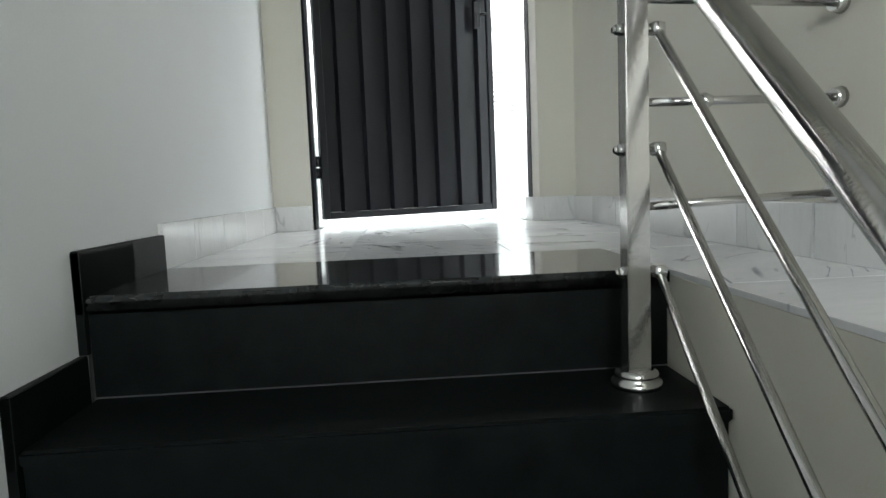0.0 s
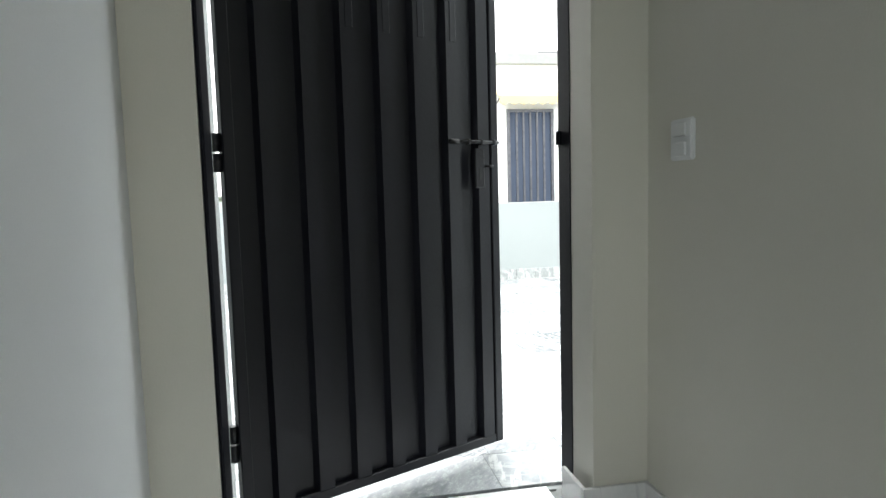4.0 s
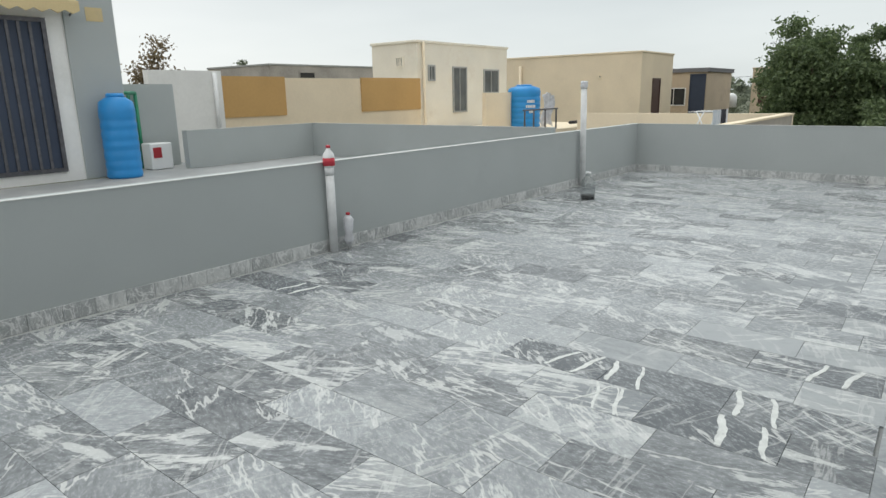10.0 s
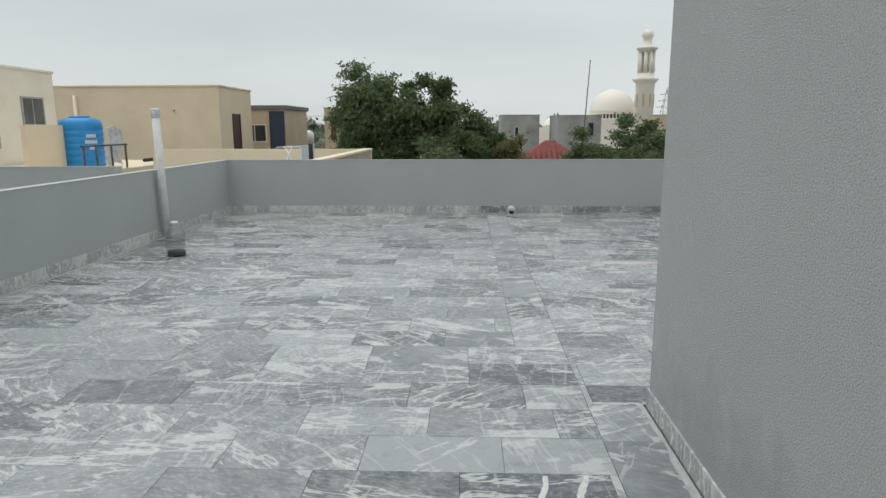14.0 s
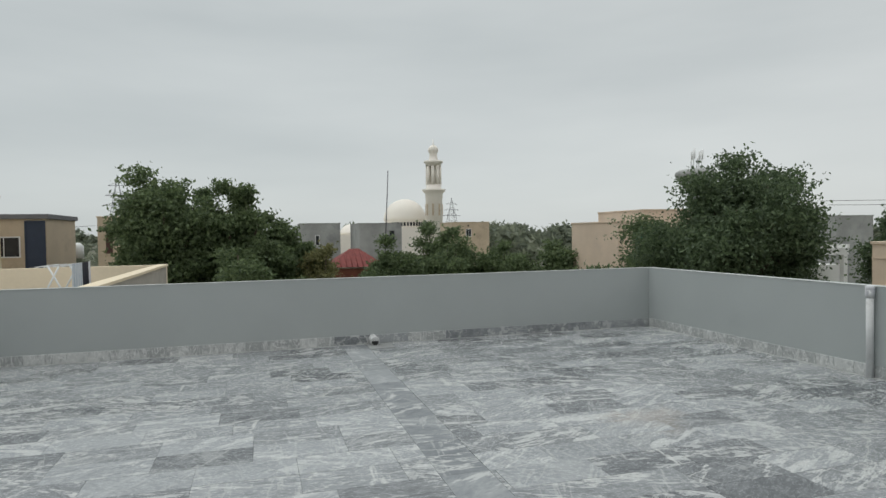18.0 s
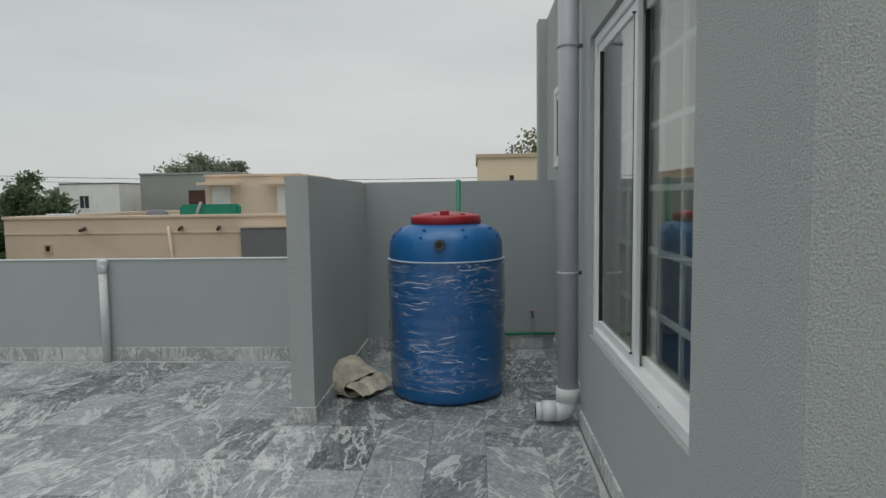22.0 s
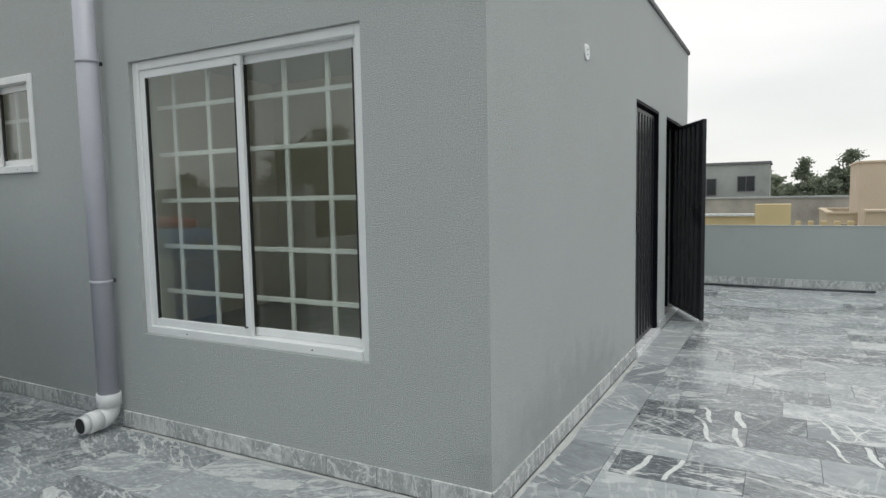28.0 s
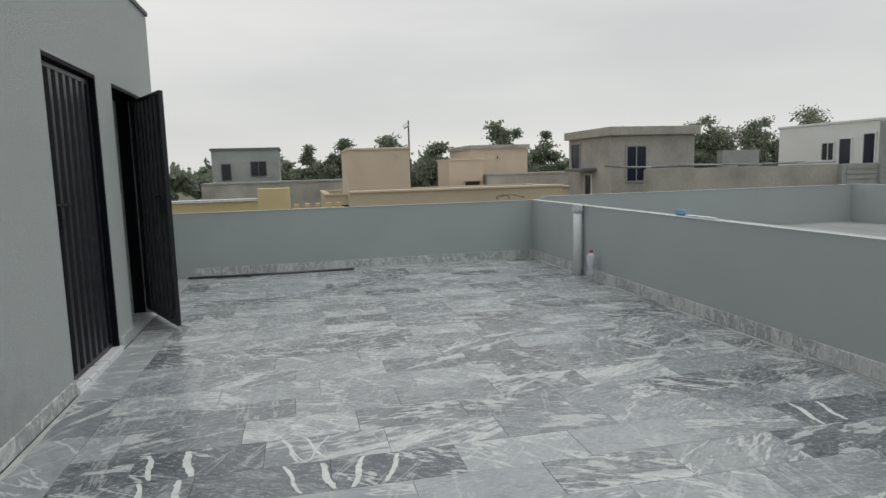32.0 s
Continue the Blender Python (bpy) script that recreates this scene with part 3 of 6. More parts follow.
def tube(bm, p0, p1, r0, r1=None, n=12):
    p0, p1, r1 = Vector(p0), Vector(p1), r0 if r1 is None else r1
    q = (p1 - p0).to_track_quat("Z", "Y")
    rings = []
    for p, r in ((p0, r0), (p1, r1)):
        rings.append([bm.verts.new(p + q @ Vector((r * math.cos(a), r * math.sin(a), 0))) for a in (2 * math.pi * i / n for i in range(n))])
    for i in range(n):
        bm.faces.new((rings[0][i], rings[0][(i + 1) % n], rings[1][(i + 1) % n], rings[1][i])).smooth = n > 5
    bm.faces.new(rings[0][::-1])
    bm.faces.new(rings[1])
    return bm


def tubes(*rows, n=12):
    bm = bmesh.new()
    for r in rows:
        tube(bm, *r, n=n)
    return bm


def lathe(profile, n=32, bm=None, centre=(0, 0, 0), shape=None):
    """Turns (radius, height) pairs about the upright; shape(angle, r, z) may push a radius."""
    bm = bm or bmesh.new()
    rings = []
    for r, z in profile:
        ring = []
        for i in range(n):
            a = 2 * math.pi * i / n
            k = shape(a, r, z) if shape else r
            ring.append(bm.verts.new((centre[0] + k * math.cos(a), centre[1] + k * math.sin(a), centre[2] + z)))
        rings.append(ring)
    for a, b in zip(rings, rings[1:]):
        for i in range(n):
            bm.faces.new((a[i], a[(i + 1) % n], b[(i + 1) % n], b[i])).smooth = True
    bm.faces.new(rings[0][::-1])
    bm.faces.new(rings[-1])
    return bm


def mesh_of(bm, name, material):
    me = bpy.data.meshes.new(name)
    bmesh.ops.recalc_face_normals(bm, faces=bm.faces[:])
    bm.to_mesh(me)
    bm.free()
    me.materials.append(material)
    return me


def part(name, bm, material, parent=None, label=""):
    ob = new(name, mesh_of(bm, name, material))
    ob.parent = parent
    return tagged(ob, label)


def thing(name, at=(0, 0, 0), label="", category="", group="", kind="", rz=0.0):
    ob = new(name)
    ob.empty_display_size = 0.1
    ob.matrix_world = pose(*at, 0, 0, rz)
    return tagged(ob, label, category, group, kind)


def setting(name, bm, material, label=""):
    return tagged(part(name, bm, material), label, "", "", "structure")

# ---- large structure ----
TOP, WALL_IN = 3.03, -0.25
D1, D2, HEAD = (-5.52, -4.42), (-4.0, -2.95), 2.15
setting("wall_north", boxes(
    (-5.95, D1[0], WALL_IN, 0, 0, TOP), (D1[0], D1[1], WALL_IN, 0, HEAD, TOP), (D1[1], D2[0], WALL_IN, 0, 0, TOP),
    (D2[0], D2[1], WALL_IN, 0, HEAD, TOP), (D2[1], 0, WALL_IN, 0, 0, TOP)), PLASTER_DAMP, "grey textured outer wall with two black metal doors")
W1, W2, SILL, LINTEL, SILL2, LINTEL2 = (-2.27, -0.63), (-4.36, -3.38), 0.6, 2.19, 1.6, 2.26
REC, STEP_Y = -0.08, -2.5
setting("wall_east", boxes(
    (-0.23, REC, -4.6, W2[0], 0, TOP), (-0.23, REC, W2[0], W2[1], 0, SILL2), (-0.23, REC, W2[0], W2[1], LINTEL2, TOP), (-0.23, REC, W2[1], STEP_Y, 0, TOP), (-0.23, 0, STEP_Y, W1[0], 0, TOP),
    (-0.23, 0, W1[0], W1[1], 0, SILL), (-0.23, 0, W1[0], W1[1], LINTEL, TOP), (-0.23, 0, W1[1], WALL_IN, 0, TOP)), PLASTER, "grey textured outer wall with two white windows")
setting("wall_west", boxes((-5.95, -5.712, -5.0, WALL_IN, -3.0, TOP)), PLASTER, "grey outer wall of the stairwell")
setting("wall_south", boxes((-5.95, -5.55, -5.2, -5.0, -3.0, TOP), (-5.55, -4.65, -5.2, -5.0, -3.0, 0.5), (-5.55, -4.65, -5.2, -5.0, 1.7, TOP), (-4.65, 0, -5.2, -5.0, -3.0, TOP), (-0.23, REC, -5.0, -4.6, 0, TOP)), PLASTER, "grey outer back wall")
setting("wall_stair", boxes((-5.71, -5.70, -5.0, WALL_IN, -3.0, 2.9)), WHITE_IN, "white painted stairwell wall")
setting("wall_landing", boxes((-4.25, -4.1, -5.0, WALL_IN, -3.0, 2.9)), CREAM_IN, "olive cream painted wall beside the landing")
setting("wall_inner_face", boxes((-5.70, D1[0], WALL_IN - 0.012, WALL_IN, 0, 2.9), (D1[1], -4.25, WALL_IN - 0.012, WALL_IN, 0, 2.9), (D1[0], D1[1], WALL_IN - 0.012, WALL_IN, HEAD, 2.9)), CREAM_IN, "olive cream painted inner face round the door")
setting("wall_reveal", boxes((D1[1] - 0.009, D1[1] - 0.0005, WALL_IN - 0.0115, -0.1005, 0, HEAD - 0.031)), CREAM_IN, "olive cream painted reveal beside the door frame")
setting("wall_room", boxes((-4.1, -4.09, -5.0, WALL_IN, 0, 2.9), (-4.09, -0.24, -5.0, -4.99, 0, 2.9), (-0.24, -0.23, -5.0, W2[0], 0, 2.9), (-0.24, -0.23, W1[1], WALL_IN, 0, 2.9)), CREAM_IN, "cream painted walls of the bare room")
setting("floor_room", boxes((-4.09, -0.24, -4.99, WALL_IN, -0.02, 0.0)), GROUT, "plain floor of the bare room")
setting("ceiling", boxes((-5.70, -4.25, -5.0, WALL_IN, 2.9, TOP), (-4.09, -0.24, -4.99, WALL_IN, 2.9, TOP)), WHITE_IN, "white plaster ceiling")
setting("roof_slab", soft(boxes((-5.97, -0.12, -5.22, 0.02, TOP, TOP + 0.05)), 0.008), CEMENT_DARK, "dark cement roof edge")

PH, EAST = 0.87, 7.38
setting("parapet_north", boxes((-7.85, EAST + 0.15, 4.9, 5.05, -0.3, PH)), PARAPET, "grey painted roof parapet")
setting("parapet_east", boxes((EAST, EAST + 0.15, -4.15, 4.9, -0.3, PH)), PARAPET, "grey painted roof parapet")
setting("parapet_south", boxes((1.74, EAST, -4.15, -4.0, -0.3, PH)), PARAPET, "grey painted roof parapet")
setting("parapet_west", boxes((-7.85, -7.7, -0.3, 4.9, -0.3, PH)), PARAPET, "grey painted roof parapet")
setting("wall_tank_back", boxes((REC, 1.6, -4.6, -4.42, -0.3, 1.5)), PARAPET, "taller grey wall behind the water tank")
setting("wall_tank_wing", boxes((1.6, 1.74, -4.6, -2.52, -0.3, 1.5)), PLASTER, "short grey wing wall beside the water tank")
setting("parapet_south_west", boxes((-7.85, -5.95, -0.45, -0.3, -0.3, PH)), PARAPET, "grey painted roof parapet")
# the pale line of cement left along the parapet edges
setting("parapet_edge", boxes(
    (-7.69, EAST - 0.01, 4.893, 4.93, PH, PH + 0.006), (EAST - 0.007, EAST + 0.03, -3.99, 4.89, PH, PH + 0.006), (1.75, EAST - 0.01, -4.03, -3.993, PH, PH + 0.006), (-7.73, -7.693, -0.29, 4.89, PH, PH + 0.006)), CAP, "pale cement line on the parapet tops")
setting("roof_deck", boxes((-7.7, EAST, 0, 4.9, -0.3, -0.012), (0, EAST, -4.42, 0, -0.3, -0.012), (REC, 0, -4.42, STEP_Y, -0.3, -0.012), (-7.7, -5.95, -0.3, 0, -0.3, -0.012)), GROUT, "grey mortar bed under the tiles")
setting("building_body", boxes((-5.9, EAST + 0.1, -5.1, 5.0, -6.6, -3.05), (-4.05, EAST + 0.1, -5.1, 5.0, -3.05, -0.31), (-7.8, -5.96, -0.4, 5.0, -6.6, -0.31), (-5.96, -4.05, 0.1, 5.0, -3.05, -0.31)), WHITE_OUT, "plain body of the house under the roof")

# stairwell: landing slab, granite flight, ledge
LEDGE = -4.585
setting("landing_slab", boxes((-5.70, -4.25, -1.70, 0.0, -0.2, -0.012), (-5.52, -4.46, -0.02, 0.0, -0.012, -0.004)), GROUT, "bed under the landing tiles")
setting("stair_ledge", boxes((LEDGE, -4.25, -5.0, -1.70, -3.0, -0.012)), CREAM_IN, "olive cream side of the ledge beside the stairs")
RISE, GOING, NOSE = 0.19, 0.235, -2.12
flight = thing("staircase", (-5.70, NOSE, 0), "polished black granite stair flight rising to the landing", "stairs")
part("top_tread", soft(boxes((0.016, 1.113, 0, 0.42, -0.03, 0.004)), 0.006, 2), GRANITE, flight)
tread = part("tread", soft(boxes((0.016, 1.113, 0, GOING + 0.014, -0.028, 0)), 0.006, 2), GRANITE_SHADED, flight)
riser = part("riser", boxes((0.016, 1.111, 0.015, 0.03, -RISE + 0.001, -0.029)), GRANITE_SHADED, flight)
skirt = part("stair_skirting", soft(boxes((0, 0.016, 0.0, GOING, -0.03, 0.085)), 0.002), GRANITE_SHADED, flight)
part("top_skirting", soft(boxes((0, 0.016, 0.0, 0.42, -0.03, 0.087)), 0.002), GRANITE_SHADED, flight)
for i in range(1, 9):
    for src in (tread, riser, skirt):
        c = src.copy()
        scene.collection.objects.link(c)
        c.location = (0, -GOING * i, -RISE * i)
tread.location.z, skirt.location.z = -0.002, -0.002
for i in range(1, 9):
    part("skirting_upright", boxes((0.0, 0.0155, -GOING * i + GOING, -GOING * i + GOING + 0.014, -RISE * i + 0.085, -RISE * i + RISE + 0.083)), GRANITE_SHADED, flight)
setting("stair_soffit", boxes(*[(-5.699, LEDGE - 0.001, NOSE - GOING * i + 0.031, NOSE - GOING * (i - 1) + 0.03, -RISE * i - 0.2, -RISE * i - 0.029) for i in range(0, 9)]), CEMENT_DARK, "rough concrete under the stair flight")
setting("stair_floor", boxes((-5.70, -4.25, -5.0, NOSE - GOING * 8 + 0.03, -3.0, -RISE * 9)), GROUT, "half landing below the flight")

# balustrade
rail = thing("stair_balustrade", (-4.695, -2.22, -RISE), "polished steel stair balustrade with square post", "railing")
part("post", soft(boxes((-0.02, 0.02, -0.02, 0.02, 0, 0.775)), 0.002, 2), STEEL, rail)
part("base_collar", lathe([(0.044, 0), (0.046, 0.005), (0.044, 0.012), (0.037, 0.016), (0.039, 0.021), (0.037, 0.028), (0.03, 0.032)], 24), STEEL, rail)
SLOPE, SIDE = 0.95, 0.042
for z in (0.618, 0.417, 0.204):
    lo = (SIDE, -1.75, z - SLOPE * 1.75)
    bar = part("sloped_rail", tubes(((SIDE, 0.0, z), lo, 0.008), n=12), STEEL, rail)
    part("rail_clamp", lathe([(0.009, -0.012), (0.014, -0.009), (0.015, 0.0), (0.014, 0.009), (0.009, 0.012)], 14, centre=(SIDE, 0.0, z)), STEEL, bar)
    part("clamp_bolt", tubes(((SIDE, 0, z), (-0.036, 0, z), 0.005), ((-0.02, 0, z), (-0.03, 0, z), 0.012, 0.009), ((-0.03, 0, z), (-0.036, 0, z), 0.009, 0.005), n=12), STEEL, bar)
for z in (0.672, 0.498, 0.318):
    bar = part("level_rail", tubes(((0.018, 0.012, z), (0.43, 0.09, z + 0.008), 0.008), n=10), STEEL, rail)
    part("wall_collar", tubes(((0.414, 0.087, z + 0.008), (0.434, 0.091, z + 0.008), 0.016, 0.021), n=14), STEEL, bar)
part("rail_boss", lathe([(0.005, -0.014), (0.014, -0.008), (0.016, 0.0), (0.014, 0.008), (0.005, 0.014)], 14, centre=(0.142, 0.034, 0.5)), STEEL, rail)
part("handrail", tubes(((SIDE, 0.03, 0.793 + 0.9 * 0.03), (SIDE, -1.75, 0.793 - 0.9 * 1.75), 0.025), n=24), STEEL, rail)
part("handrail_bracket", tubes(((0.0, 0.0, 0.77), (0.03, 0.0, 0.785), 0.009), n=10), STEEL, rail)


# ---- doors ----
def corrugated(width, z0, z1, count, depth, rib, thick=0.0025):
    """Ribbed steel sheet, ribs upright, as one folded sheet with thickness."""
    bm, prof, pitch = bmesh.new(), [], width / count
    for i in range(count):
        x = pitch * i
        e = pitch * 0.07
        prof += [(x, 0), (x + pitch * (1 - rib) - e, 0), (x + pitch * (1 - rib), depth), (x + pitch - e, depth)]
    prof.append((width, 0))
    cols = [[bm.verts.new((x, y + s, z)) for s in (0, thick) for z in (z0, z1)] for x, y in prof]
    for a, b in zip(cols, cols[1:]):
        for i, j in ((0, 1), (1, 3), (3, 2), (2, 0)):
            bm.faces.new((a[i], b[i], b[j], a[j]))
    bm.faces.new((cols[0][0], cols[0][1], cols[0][3], cols[0][2]))
    bm.faces.new((cols[-1][0], cols[-1][2], cols[-1][3], cols[-1][1]))
    return bm


def metal_door(name, at, rz, width, z0, z1, label, bolt=True, facing=1):
    door = thing(name, at, label, "door", "", "structure", rz)
    w = 0.035
    for nm, r in (("hinge_stile", (0, w, -0.02, 0.02, z0, z1)), ("lock_stile", (width - w, width, -0.02, 0.02, z0, z1)),
                  ("top_rail", (w, width - w, -0.018, 0.018, z1 - w, z1)), ("bottom_rail", (w, width - w, -0.018, 0.018, z0, z0 + w))):
        part(nm, soft(boxes(r), 0.003), BLACK, door)
    ribs = corrugated(width - 2 * w, z0 + w, z1 - w, 7, 0.028, 0.45)
    for v in ribs.verts:
        v.co.x += w
        v.co.y = -facing * (v.co.y - 0.012)
    part("ribbed_sheet", ribs, BLACK, door)
    if facing > 0:
        part("outer_sheet", boxes((w, width - w, 0.0155, 0.0175, z0 + w, z1 - w)), BLACK, door, "plain outer sheet")
    pitch = (width - 2 * w) / 7
    for i in range(2, 6):
        x = w + pitch * (i + 0.775)
        for z in (z1 - 0.36, z1 - 0.55):
            y = -0.0165 if facing > 0 else 0.0165
            part("vent_slot", soft(boxes((x - 0.014, x + 0.014, min(y, y * 1.25), max(y, y * 1.25), z, z + 0.15)), 0.002), BLACK, door)
    for z in (0.3, 1.16, 1.95):
        part("hinge", tubes(((-0.012, -0.0, z - 0.055), (-0.012, 0.0, z - 0.003), 0.012), ((-0.012, 0, z + 0.003), (-0.012, 0, z + 0.055), 0.012), n=10), BLACK, door)
    if bolt:
        s = -1 if facing > 0 else 1
        b = part("tower_bolt", tubes(((width - 0.21, s * 0.045, 1.208), (width - 0.022, s * 0.045, 1.208), 0.0065), n=10), IRON_DARK, door, "worn dark steel sliding bolt")
        for x in (width - 0.165, width - 0.105, width - 0.045):
            part("bolt_keeper", soft(boxes((x - 0.006, x + 0.006, min(s * 0.055, s * 0.03), max(s * 0.055, s * 0.03), 1.198, 1.218)), 0.003), IRON_DARK, b)
        part("bolt_knob", tubes(((width - 0.21, s * 0.047, 1.208), (width - 0.25, s * 0.047, 1.208), 0.009), n=12), RUBBER, b)
        h = part("hasp", soft(boxes((width - 0.135, width - 0.09, min(s * 0.046, s * 0.036), max(s * 0.046, s * 0.036), 1.04, 1.185)), 0.004), IRON_DARK, door, "dark steel hasp")
        part("hasp_slot", boxes((width - 0.118, width - 0.107, min(s * 0.0475, s * 0.0461), max(s * 0.0475, s * 0.0461), 1.07, 1.115)), RUBBER, h)
        part("lock_ring", lathe([(0.012, -0.004), (0.017, -0.004), (0.017, 0.004), (0.012, 0.004)], 16, centre=(width - 0.075, s * 0.05, 1.12)), IRON_DARK, h)
    return door


metal_door("door_1", (-5.49, -0.105, 0), 25.9, 1.04, 0.042, 2.11, "black ribbed metal door standing ajar on the roof")
metal_door("door_2", (D2[0] + 0.035, -0.06, 0), 0.0, 0.98, 0.05, 2.11, "closed black ribbed metal door in the grey wall", True, -1)
for n_, (a, b) in (("door_frame_1", D1), ("door_frame_2", D2)):
    fr = thing(n_, (a, -0.19, 0), "black steel door frame set in the wall", "door frame", "", "structure")
    w = b - a
    y0, y1 = (-0.062, 0.188) if n_ == "door_frame_1" else (-0.057, 0.188)
    part("jamb", soft(boxes((0.001, 0.012 if n_ == "door_frame_1" else 0.03, y0, 0.05 if n_ == "door_frame_1" else 0.188, 0.0, HEAD - 0.031)), 0.003), BLACK_MATT, fr)
    part("jamb", (boxes((w - 0.012, w - 0.001, 0.09 if n_ == "door_frame_1" else y0, y1, 0.0, HEAD - 0.031))), BLACK_MATT, fr)
    part("head", soft(boxes((0.001, w - 0.001, y0, 0.188, HEAD - 0.03, HEAD - 0.001)), 0.003), BLACK_MATT, fr)
    if n_ == "door_frame_1":
        part("strike_ear", soft(boxes((w - 0.03, w - 0.012, 0.15, 0.172, 1.165, 1.225)), 0.008, 2), BLACK_MATT, fr)
setting("threshold", soft(boxes((D2[0], D2[1], WALL_IN, 0.03, -0.01, 0.045)), 0.004), LANDING, "white marble threshold")

# ---- windows ----
def sliding_window(name, y0, y1, z0, z1, cols, rows, label, face=0.0):
    win = thing(name, (face, y0, z0), label, "window", "", "structure")
    w, h, f = y1 - y0, z1 - z0, 0.05
    for nm, r in (("window_frame", (-0.07, 0.012, 0.0, f, 0.0, h)), ("window_frame", (-0.07, 0.012, w - f, w, 0.0, h)),
                  ("window_head", (-0.07, 0.012, f, w - f, h - f, h)), ("window_sill", (-0.07, 0.02, f, w - f, 0, f))):
        part(nm, soft(boxes(r), 0.004), UPVC, win)
    mid = w / 2
    for k, (a, b, x) in enumerate(((f, mid + 0.03, -0.012), (mid - 0.03, w - f, -0.048))):
        s, t = 0.045, 0.012
        sash = part("sash", soft(boxes((x - t, x + t, a, a + s, f, h - f)), 0.003), UPVC, win)
        for r in ((x - t, x + t, b - s, b, f, h - f), (x - t + 0.001, x + t - 0.001, a + s, b - s, f, f + s), (x - t + 0.001, x + t - 0.001, a + s, b - s, h - f - s, h - f)):
            part("sash_rail", soft(boxes(r), 0.003), UPVC, sash)
        part("gasket", boxes((x - 0.004, x + 0.013, a + s, a + s + 0.008, f + s, h - f - s), (x - 0.004, x + 0.013, b - s - 0.008, b - s, f + s, h - f - s)), RUBBER, sash)
        pane = part("pane", boxes((x - 0.003, x + 0.003, a + s - 0.004, b - s + 0.004, f + s - 0.004, h - f - s + 0.004)), GLASS, sash)
        pane.visible_shadow = False
    for y, z in ((w * 0.22, 0.025), (w * 0.78, 0.025), (mid, 0.1), (mid, h - 0.1)):
        part("frame_screw", tubes(((0.0, y, z), (0.0215 if z < 0.05 else 0.013, y, z), 0.005), n=8), IRON, win)
    x = -0.135
    for i in range(cols):
        y = w * (0.102 + 0.874 * i / cols)
        part("grille_bar", soft(boxes((x - 0.007, x + 0.007, y - 0.014, y + 0.014, 0.01, h - 0.01)), 0.002), UPVC, win)
    for i in range(rows):
        z = h * (0.15 + 0.865 * i / rows)
        part("grille_bar", soft(boxes((x - 0.0095, x + 0.0095, 0.02, w - 0.02, z - 0.013, z + 0.013)), 0.002), UPVC, win)
    back = -0.229 - face
    part("reveal", boxes((back, -0.0705, 0.0, 0.006, 0, h), (back, -0.0705, w - 0.006, w, 0, h), (back, -0.0705, 0.006, w - 0.006, 0, 0.006), (back, -0.0705, 0.006, w - 0.006, h - 0.006, h)), CREAM_IN, win)
    return win


sliding_window("window_1", W1[0], W1[1], SILL, LINTEL, 5, 5, "white sliding window with an inner security grille", -0.036)
sliding_window("window_2", W2[0], W2[1], SILL2, LINTEL2, 4, 2, "small white sliding window high in the grey wall", REC)
sw = thing("stair_window", (-5.1, -5.1, 1.1), "opening over the lower stair flight", "window", "", "structure")
part("window_frame", boxes((-0.45, -0.41, -0.02, 0.02, -0.6, 0.6), (0.41, 0.45, -0.02, 0.02, -0.6, 0.6), (-0.41, 0.41, -0.02, 0.02, 0.56, 0.6), (-0.41, 0.41, -0.02, 0.02, -0.6, -0.56)), UPVC, sw)

# ---- fittings on the building ----
plate = thing("wall_cover_plate", (-1.46, 0.0, 2.24), "round white junction cover on the grey wall", "cover plate")
disc = bmesh.new()
tube(disc, (0, 0.0, 0), (0, 0.012, 0), 0.05, 0.046, 24)
part("cover", disc, UPVC, plate)
for dz in (0.016, -0.016):
    part("screw", tubes(((0, 0.011, dz), (0, 0.0145, dz), 0.006), n=8), IRON, plate)
switch = thing("light_switch", (-4.25, -0.46, 1.153), "white wall switch plate beside the door", "switch")
part("plate", soft(boxes((-0.014, 0.0, -0.052, 0.052, -0.055, 0.055)), 0.004, 2), UPVC, switch)
for dz in (0.026, -0.026):
    part("rocker", soft(boxes((-0.019, -0.0135, -0.03, 0.03, dz - 0.019, dz + 0.019)), 0.003), UPVC, switch)
ceil_lamp = thing("ceiling_lamp", (-2.3, -2.3, 2.9), "round white ceiling lamp, switched on", "lamp")
part("lamp_base", lathe([(0.13, -0.02), (0.14, 0.0)], 28), UPVC, ceil_lamp)
part("diffuser", lathe([(0.02, -0.05), (0.08, -0.045), (0.12, -0.03), (0.125, -0.0205)], 28), GLOW, ceil_lamp)

down = thing("rain_downpipe", (0.075, -2.53, 0), "grey plastic rain pipe with white elbow", "pipe")
part("pipe", tubes(((0, 0, 0.2), (0, 0, TOP + 0.03), 0.06), n=24), PIPE_GREY, down)
elbow, rings_ = bmesh.new(), []
bend = [(0.0, 0.225, 0, 0.071), (0.0, 0.15, 0, 0.071)] + [(0.07 - 0.07 * math.cos(k * math.pi / 12), 0.148 - 0.07 * math.sin(k * math.pi / 12), k * math.pi / 12, 0.062) for k in range(7)]
for x, z, a, r in bend:
    rings_.append([elbow.verts.new((x + r * math.cos(a) * math.cos(q), r * math.sin(q), z + r * math.sin(a) * math.cos(q))) for q in (2 * math.pi * i / 22 for i in range(22))])
for p_, q_ in zip(rings_, rings_[1:]):
    for i in range(22):
        elbow.faces.new((p_[i], p_[(i + 1) % 22], q_[(i + 1) % 22], q_[i])).smooth = True
elbow.faces.new(rings_[0])
elbow.faces.new(rings_[-1][::-1])
el = part("elbow", elbow, PIPE_WHITE, down, "white plastic elbow")
spout = tubes(((0.07, 0, 0.08), (0.15, 0, 0.078), 0.062, 0.062), ((0.15, 0, 0.078), (0.19, 0, 0.077), 0.052, 0.052), n=22)
